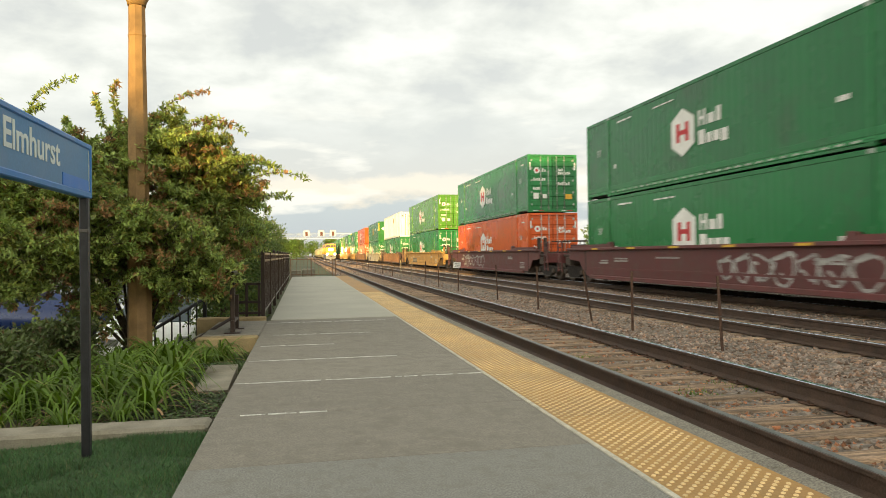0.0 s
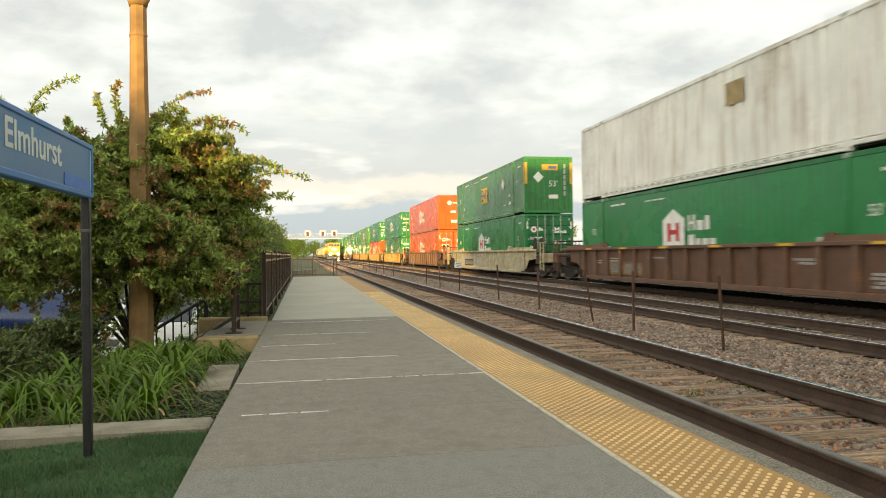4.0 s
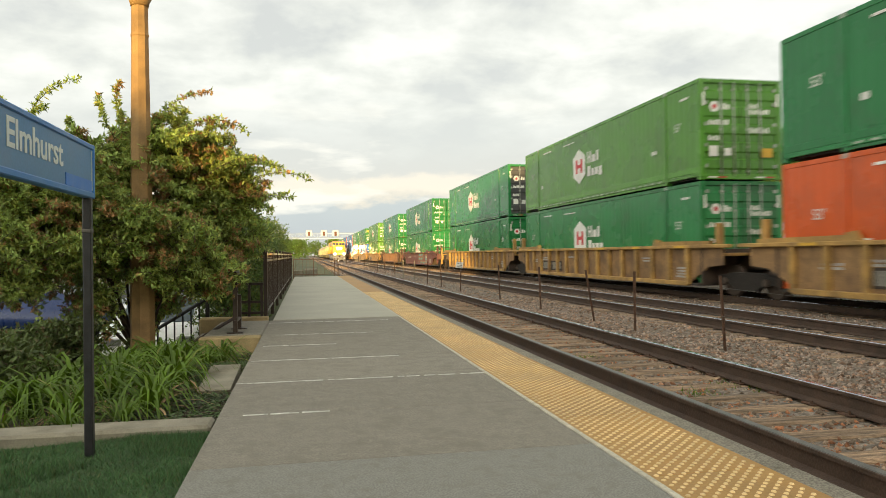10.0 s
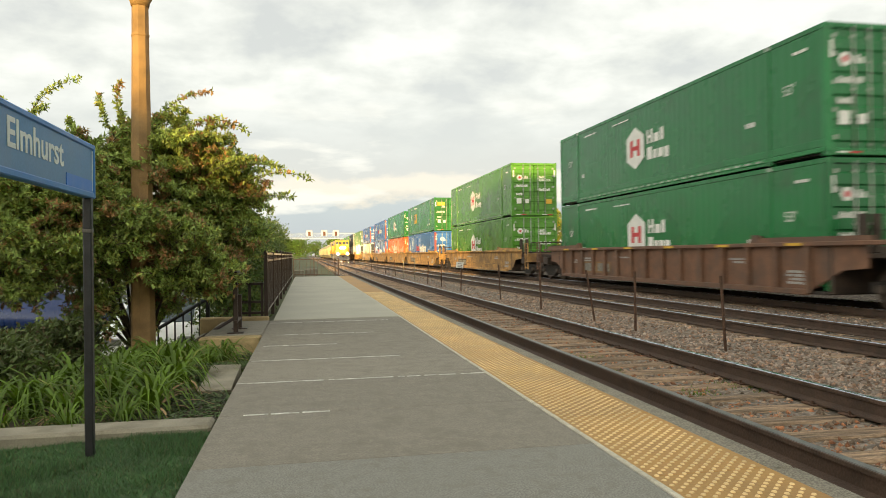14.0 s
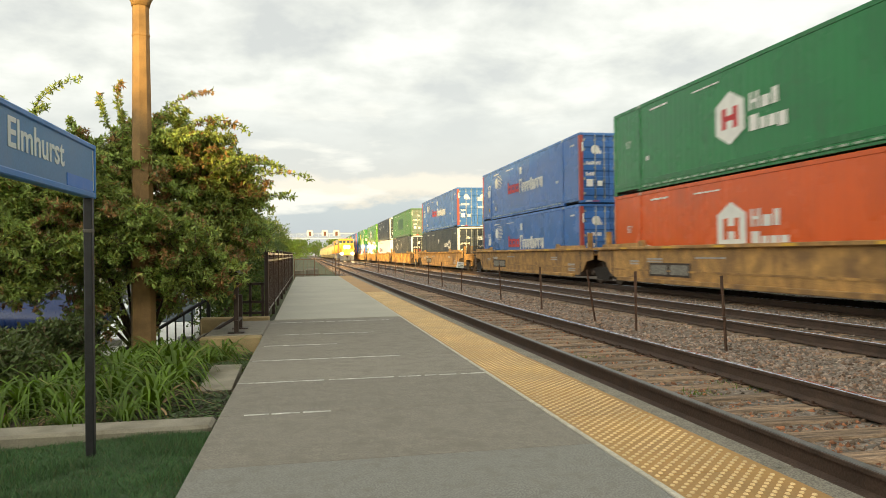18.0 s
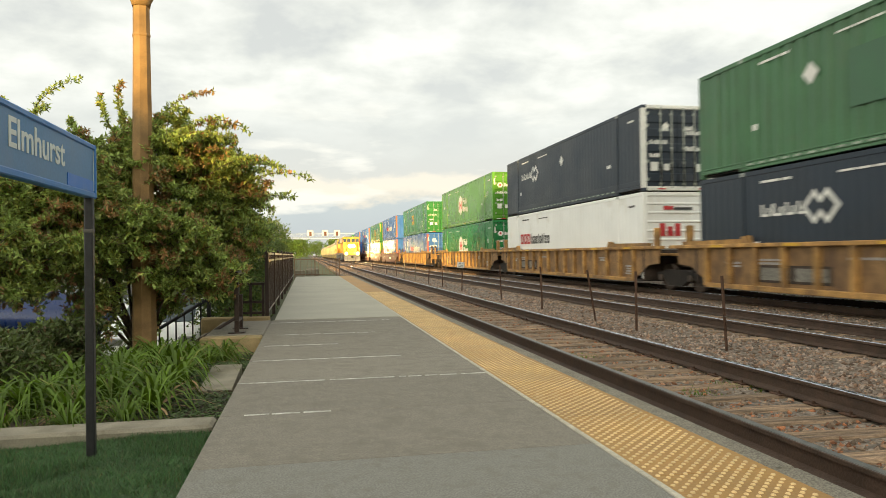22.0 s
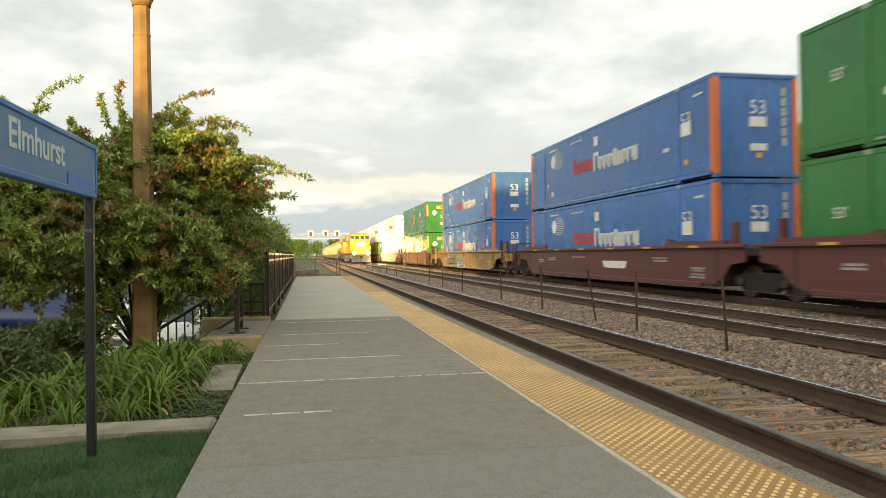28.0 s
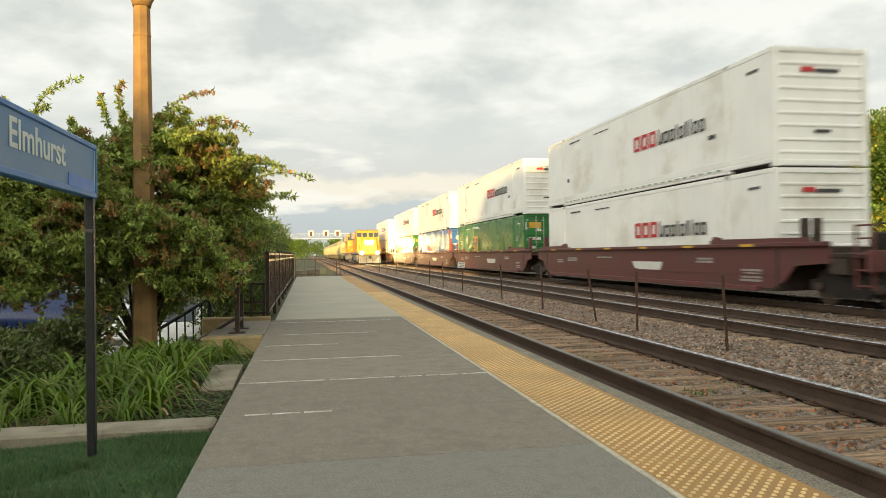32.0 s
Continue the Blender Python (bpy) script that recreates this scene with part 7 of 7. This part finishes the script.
            for x in (-0.95, -0.62):
                part("end_stanchion", Shape().cbox(x - 0.07, x + 0.07, yy + sgn * 0.55 - 0.09, yy + sgn * 0.55 + 0.09, 1.16, 1.98, 0.015), M["endgrime"], th)
            truck(th, yy + sgn * 2.05)
        else:
            part("centre_sill", Shape().cbox(-0.28, 0.28, a, b, 0.72, 1.10, 0.02), M["endgrime"], th)
            part("end_deck", Shape().cbox(-1.25, 1.25, min(yy + sgn * 0.2, yy + sgn * 1.1), max(yy + sgn * 0.2, yy + sgn * 1.1), 1.10, 1.18, 0.012), P, th)
            for x in (-1.2, 1.2):
                part("joint_post", Shape().cbox(x - 0.08, x + 0.08, yy + sgn * 0.75 - 0.1, yy + sgn * 0.75 + 0.1, 1.18, 2.0, 0.015), P, th)
            if sgn < 0:
                truck(th, yy - 1.675)
    return th


# near end of each car at t = 0 (metres along the line), the containers above and below, and the wagon
SPEED, GAIN = 17.518, 0.0159        # metres a second at the start, and half the gain in each second
CONSIST = [
    (10.06, "hub", "hub", "car_maroon", False, "end", "end", "pale_near"),
    (33.69, "hub", "hubo", "car_maroon", False, "end", "end", "pale_far"),
    (57.46, "hublime", "hub", "car_yellow", False, "end", "end", None),
    (81.07, "grey", "hub", "car_brown", True, "end", "end", None),
    (104.78, "empf", "hub", "car_cream", False, "end", "end", "pale_far"),
    (128.38, "hubof", "hubo", "car_brown", True, "end", "end", None),
    (151.8, "hub", "hub", "car_yellow", True, "end", "end", None),
    (175.41, "hub", "hubof", "car_yellow", True, "end", "joint", None),
    (195.05, "hublime", "hub", "car_yellow", True, "joint", "joint", None),
    (214.36, "hubdark", "hub", "car_yellow", True, "joint", "end", None),
    (238.22, "hub", "hub", "car_maroon", False, "end", "end", "blue_near"),
    (261.68, "hub", "hub", "car_brown", True, "end", "end", None),
    (285.42, "hublime", "hublime", "car_amber", False, "end", "end", None),
    (308.93, "emp", "blue", "car_amber", False, "end", "joint", None),
    (328.36, "hub", "hubo", "car_amber", False, "joint", "joint", None),
    (347.81, "blue", "blue", "car_amber", False, "joint", "end", None),
    (371.72, "blue", "navyplain", "car_amber", False, "end", "end", None),
    (395.33, "old", "navy", "car_amber", True, "end", "joint", None),
    (414.97, "navyclean", "whiteturned", "car_amber", True, "joint", "joint", None),
    (434.33, "hublime", "hub", "car_amber", True, "joint", "end", None),
    (458.15, "empmid", "blue", "car_amber", True, "end", "end", None),
    (481.15, "bluef", "bluef", "car_maroon", False, "end", "joint", None),
    (501.05, "empf", "empf", "car_maroon", False, "joint", "joint", None),
    (520.6, "bluef", "bluef", "car_maroon", False, "joint", "end", None),
    (544.19, "bluef", "bluef", "car_yellow", False, "end", "end", "blue_far"),
    (568.18, "empf", "empf", "car_brown", True, "end", "end", None),
    (591.98, "white", "white", "car_maroon", False, "end", "joint", None),
    (612.05, "white", "emp", "car_maroon", False, "joint", "joint", None),
    (631.55, "white", "blue", "car_maroon", False, "joint", "joint", None),
    (651.05, "white", "emp", "car_maroon", False, "joint", "end", None),
    (674.7, "white", "white", "car_brown", True, "end", "end", None),
]
MOVERS = []


def make_train():
    x = TRACKS["far"]
    for s, upper, lower, paint, ribbed, near, far, spray in CONSIST:
        car = well_car(paint, ribbed, near, far, spray)
        MOVERS.append((car, x, s, RAIL_TOP, SPEED, GAIN))
        c = container(lower)
        MOVERS.append((c, x, s, 0.140, SPEED, GAIN))
        c = container(upper)
        MOVERS.append((c, x, s, 3.064, SPEED, GAIN))


def locomotive(lead):
    """A road locomotive, nose towards -y, rail at z = 0."""
    th = thing("locomotive", "yellow diesel locomotive with glowing headlamps" if lead else "yellow and grey diesel locomotive", "locomotive", group="locomotives of the oncoming train")
    Y, G = PAINT["loco"], PAINT["loco_grey"]
    part("underframe", Shape().cbox(-1.52, 1.52, 0.5, 22.0, 1.35, 1.62, 0.03), G, th)
    part("nose", Shape().slab([(1.3, 1.62), (1.45, 3.15), (1.9, 3.5), (3.2, 3.6), (3.2, 1.62)], -0.95, 0.95), Y, th)
    part("nose_door", Shape().cbox(-0.9, -0.35, 1.27, 1.42, 1.66, 3.0, 0.02), Y, th)
    cab = part("cab", Shape().slab([(3.0, 1.62), (3.0, 3.62), (3.35, 4.35), (3.6, 4.62), (6.2, 4.62), (6.2, 1.62)], -1.52, 1.52), Y, th)
    part("cab_roof", Shape().cbox(-1.45, 1.45, 3.5, 6.3, 4.6, 4.72, 0.05), G, cab)
    for x in (-1.15, -0.42, 0.42, 1.15):
        part("windscreen", Shape().cbox(x - 0.3, x + 0.3, -0.02, 0.02, -0.32, 0.32, 0.02, pose(0, 3.16, 3.98, -25)), M["glass"], cab)
    for x in (-1.525, 1.525):
        part("side_window", Shape().cbox(x - 0.012, x + 0.012, 4.0, 5.4, 3.5, 4.2, 0.02), M["glass"], cab)
    part("hood", Shape().slab([(6.2, 1.62), (6.2, 4.45), (6.5, 4.6), (21.2, 4.6), (21.4, 4.4), (21.4, 1.62)], -0.95, 0.95), Y, th)
    part("hood_roof", Shape().cbox(-0.9, 0.9, 6.5, 21.0, 4.6, 4.7, 0.03), G, th)
    part("radiator", Shape().cbox(-1.45, 1.45, 16.5, 21.0, 3.7, 4.75, 0.05), G, th)
    part("dynamic_brake", Shape().cbox(-1.25, 1.25, 7.5, 10.0, 3.9, 4.8, 0.06), Y, th)
    for i in range(9):
        for x in (-1, 1):
            part("hood_door", Shape().cbox(x * 0.955 - 0.012, x * 0.955 + 0.012, 7.0 + i * 1.05, 7.95 + i * 1.05, 1.9, 3.6, 0.01), Y, th)
    part("fuel_tank", Shape().cbox(-1.4, 1.4, 8.2, 14.0, 0.4, 1.35, 0.15), G, th)
    part("plow", Shape().slab([(0.1, 0.15), (0.75, 1.2), (0.95, 1.2), (0.95, 0.15)], -1.45, 1.45), G, th)
    part("anticlimber", Shape().cbox(-1.45, 1.45, 0.35, 0.75, 1.25, 1.6, 0.04), Y, th)
    part("coupler", Shape().cbox(-0.15, 0.15, -0.3, 0.6, 0.75, 1.05, 0.05), M["bogie"], th)
    for x in (-1, 1):
        st = Shape()
        for z in (0.45, 0.75, 1.05):
            st.cbox(x * 1.3 - 0.2, x * 1.3 + 0.2, 0.7, 1.0, z - 0.02, z + 0.02, 0.005)
        part("steps", st, G, th)
        r = Shape().tube((x * 1.45, 0.6, 2.6), (x * 1.45, 3.0, 2.6), 0.025, n=6)
        for y in (0.6, 1.4, 2.2):
            r.tube((x * 1.45, y, 1.6), (x * 1.45, y, 2.6), 0.02, n=6)
        part("handrail", r, Y, th)
        r = Shape().tube((x * 1.45, 6.3, 2.6), (x * 1.45, 21.8, 2.6), 0.025, n=6)
        for i in range(12):
            r.tube((x * 1.45, 6.4 + i * 1.4, 1.6), (x * 1.45, 6.4 + i * 1.4, 2.6), 0.02, n=6)
        part("handrail", r, Y, th)
    for yc in (4.2, 17.8):
        b = Shape()
        for x in (-1, 1):
            b.slab([(yc - 2.4, 0.5), (yc - 2.3, 0.95), (yc + 2.3, 0.95), (yc + 2.4, 0.5), (yc + 1.6, 0.35), (yc - 1.6, 0.35)], x * 1.05 - 0.1, x * 1.05 + 0.1)
        fr = part("bogie", b, M["bogie"], th)
        for dy in (-1.85, 0, 1.85):
            w = Shape()
            for x in (-0.755, 0.755):
                w.tube((x - 0.07, yc + dy, 0.51), (x + 0.07, yc + dy, 0.51), 0.51, n=20)
            w.tube((-1, yc + dy, 0.51), (1, yc + dy, 0.51), 0.09, n=8)
            part("wheelset", w, M["wheelsteel"], fr)
    lamps = [(-0.3, 1.34, 2.9, 0.26), (0.3, 1.34, 2.9, 0.26), (-1.05, 0.33, 1.5, 0.2), (1.05, 0.33, 1.5, 0.2)]
    for x, y, z, r in lamps:
        part("headlamp", Shape().tube((x, y - 0.09, z), (x, y + 0.1, z), r, n=16), M["lamp"] if lead else M["glass"], th, "bright warm headlamp" if lead else "")
        part("lamp_rim", Shape().lathe([(r + 0.01, 0), (r + 0.04, 0.0), (r + 0.04, 0.1), (r + 0.01, 0.1)], 16).mesh("lamp_rim", G), None, th).matrix_basis = pose(x, y + 0.02, z, 90)
    return th


def hopper():
    """A covered hopper, near end at y = 0, rail at z = 0."""
    th = thing("hopper_car", "dusty pale covered hopper car with rounded sides", "rail car", group="hoppers of the oncoming train")
    P = PAINT["hopper"]
    prof = [(-1.45, 1.3), (-1.6, 2.0), (-1.58, 3.4), (-1.2, 4.3), (-0.6, 4.55), (0.6, 4.55), (1.2, 4.3), (1.58, 3.4), (1.6, 2.0), (1.45, 1.3)]
    part("body", Shape().sweep(prof, 1.8, 15.4), P, th)
    part("side_sill", Shape().cbox(-1.5, 1.5, 0.4, 16.8, 1.15, 1.35, 0.03), P, th)
    for x in (-1, 1):
        for i in range(9):
            part("side_rib", Shape().cbox(x * 1.61 - 0.04, x * 1.61 + 0.04, 2.2 + i * 1.55, 2.32 + i * 1.55, 1.4, 3.4, 0.01), P, th)
    for y in (3.8, 8.6, 13.4):
        part("discharge_chute", Shape().slab([(y - 1.8, 1.3), (y - 0.3, 0.4), (y + 0.3, 0.4), (y + 1.8, 1.3)], -1.2, 1.2), P, th)
    part("roof_walk", Shape().cbox(-0.35, 0.35, 1.8, 15.4, 4.6, 4.66, 0.01), M["steel"], th)
    truck(th, 2.0)
    truck(th, 15.2)
    return th


def make_second_train():
    x = TRACKS["middle"]
    y0, v = 211.5, 3.66
    MOVERS.append((locomotive(True), x, y0, RAIL_TOP, v, 0.0))
    MOVERS.append((locomotive(False), x, y0 + 22.8, RAIL_TOP, v, 0.0))
    first = None
    for i in range(9):
        h = copy_thing(first, Matrix.Identity(4)) if first else hopper()
        first = first or h
        MOVERS.append((h, x, y0 + 45.6 + i * 17.4, RAIL_TOP, v, 0.0))


# ---- beside and behind the camera ----
def parked_car(color, label, m, metal=0.3):
    th = thing("parked_car", label, "car", m, "cars in the car park")
    P = mat("car_body_paint", color, 0.3, metal=metal, vary=0.04, bump=0)
    body = Shape()
    sil = [(-2.2, 0.35), (-2.25, 0.62), (-2.15, 0.88), (-1.2, 0.98), (-0.55, 1.38), (0.75, 1.42), (1.5, 1.02), (2.15, 0.95), (2.22, 0.6), (2.15, 0.35)]
    n = len(sil)
    ring = lambda w, k: [(w * (1.0 - (0.16 if z > 1.1 else 0.0) - (0.05 if z < 0.4 else 0)), y * k, z) for y, z in sil]
    v = ring(-0.90, 1) + ring(-0.78, 1.01) + ring(0.78, 1.01) + ring(0.90, 1)
    f = []
    for r in range(3):
        for i in range(n):
            j = (i + 1) % n
            f.append((r * n + i, r * n + j, (r + 1) * n + j, (r + 1) * n + i))
    f += [tuple(range(n)), tuple(range(3 * n, 4 * n))]
    body.add(v, f, True)
    part("body", body, P, th)
    for sd in (-1, 1):
        part("side_window", Shape().slab([(-1.0, 1.02), (-0.5, 1.31), (0.7, 1.34), (1.2, 1.04)], sd * 0.80 - 0.03, sd * 0.80 + 0.03), M["glass"], th)
    part("windscreen", Shape().cbox(-0.68, 0.68, -0.42, 0.42, -0.01, 0.01, 0.005, pose(0, -0.90, 1.20, 31)), M["glass"], th)
    part("rear_window", Shape().cbox(-0.66, 0.66, -0.36, 0.36, -0.01, 0.01, 0.005, pose(0, 1.16, 1.24, -28)), M["glass"], th)
    for sd in (-1, 1):
        for y in (-1.38, 1.35):
            w = part("wheel", Shape().tube((sd * 0.72, y, 0.32), (sd * 0.915, y, 0.32), 0.32, n=18), M["tyre"], th)
            part("rim", Shape().tube((sd * 0.90, y, 0.32), (sd * 0.925, y, 0.32), 0.2, n=14), M["steel"], w)
        part("headlight", Shape().cbox(sd * 0.66 - 0.16, sd * 0.66 + 0.16, -2.27, -2.18, 0.62, 0.78, 0.02), M["steel"], th)
        part("tail_light", Shape().cbox(sd * 0.68 - 0.14, sd * 0.68 + 0.14, 2.16, 2.24, 0.66, 0.84, 0.02), M["taillamp"], th)
    return th


def make_car_park():
    parked_car((0.012, 0.030, 0.115), "dark blue parked car half hidden by shrubs", pose(-7.0, 22.0, -1.26, 0, 0, 74), 0.0)
    parked_car((0.55, 0.60, 0.64), "silver parked car half hidden by shrubs", pose(-8.6, 26.6, -1.26, 0, 0, 78))
    parked_car((0.25, 0.38, 0.55), "pale blue parked car half hidden by shrubs", pose(-11.6, 26.0, -1.26, 0, 0, 80))
    parked_car((0.75, 0.76, 0.76), "white parked car beyond the steps", pose(-3.05, 16.7, -1.26, 0, 0, 2), 0.0)
    parked_car((0.6, 0.6, 0.6), "light grey parked car half hidden by shrubs", pose(-11.5, 32.0, -1.26, 0, 0, 75))


def make_behind():
    """An unseen house and trees, added behind the camera so that their long evening shade covers the near platform."""
    b = thing("station_house", "unseen brick house with a dark gabled roof, added to cast shade", "building", kind="structure")
    # ridge heights and gaps set where the shade edge falls on post, shrub and train
    for x0, x1, y0, y1, ev, rg in ((8.01, 26.0, -36.0, -28.0, 5.2, 7.2), (-11.6, 8.0, -36.0, -28.0, 7.2, 10.9), (-15.14, -11.61, -35.0, -29.0, 4.5, 5.5), (-20.5, -15.15, -35.0, -29.0, 4.9, 6.4), (-66.0, -20.51, -37.0, -29.0, 5.4, 7.3)):
        for a in ((x0, x1, y0, y0 + 0.3), (x0, x1, y1 - 0.3, y1), (x0, x0 + 0.3, y0 + 0.3, y1 - 0.3), (x1 - 0.3, x1, y0 + 0.3, y1 - 0.3)):
            part("wall", Shape().box(*a, -0.6, ev), M["brick"], b)
        ym = (y0 + y1) / 2
        for sgn, ye in ((-1, y0 - 0.5), (1, y1 + 0.5)):
            v = [(x0 - 0.4, ye, ev - 0.3), (x1 + 0.4, ye, ev - 0.3), (x1 + 0.4, ym, rg), (x0 - 0.4, ym, rg)]
            part("roof", Shape().add(v + [(p[0], p[1], p[2] + 0.2) for p in v], [(0, 1, 2, 3), (4, 5, 6, 7), (0, 1, 5, 4), (1, 2, 6, 5), (2, 3, 7, 6), (3, 0, 4, 7)]), M["roof"], b)
        for x in (x0, x1 - 0.3):
            part("gable", Shape().add([(x, y0, ev), (x, y1, ev), (x, ym, rg), (x + 0.3, y0, ev), (x + 0.3, y1, ev), (x + 0.3, ym, rg)], [(0, 1, 2), (3, 5, 4), (0, 3, 4, 1), (1, 4, 5, 2), (2, 5, 3, 0)]), M["brick"], b)
        for i in range(int((x1 - x0) / 4.2)):
            part("window", Shape().cbox(x0 + 2 + i * 4, x0 + 3.4 + i * 4, y1 - 0.02, y1 + 0.05, 1.0, 3.0, 0.02), M["glass"], b)
    # invented trees that fill out the same shade
    for i, (x, y, h, r) in enumerate(((-24.5, -26, 7.6, 3.0), (-29, -26, 7.9, 3.6), (-37, -25, 7.8, 3.8), (-7.8, -25.5, 11.6, 3.0))):
        big_tree("tree", "unseen leafy tree added beside the house to cast shade", (x, y, -0.6), h, r, 120 + i, 0.0, 7000, 0.55, "trees behind the platform")


make_car_park()
make_behind()
make_second_train()
make_train()
make_platform()
make_tracks()
make_ballast()


def motions():
    for ob, x, y, z, v, gain in MOVERS:
        times = [2.0 * i for i in range(17)] if gain else [0.0, 16.0, 32.0]
        walk(ob, [(t, pose(x, y - v * t - gain * t * t, z)) for t in times])


motions()
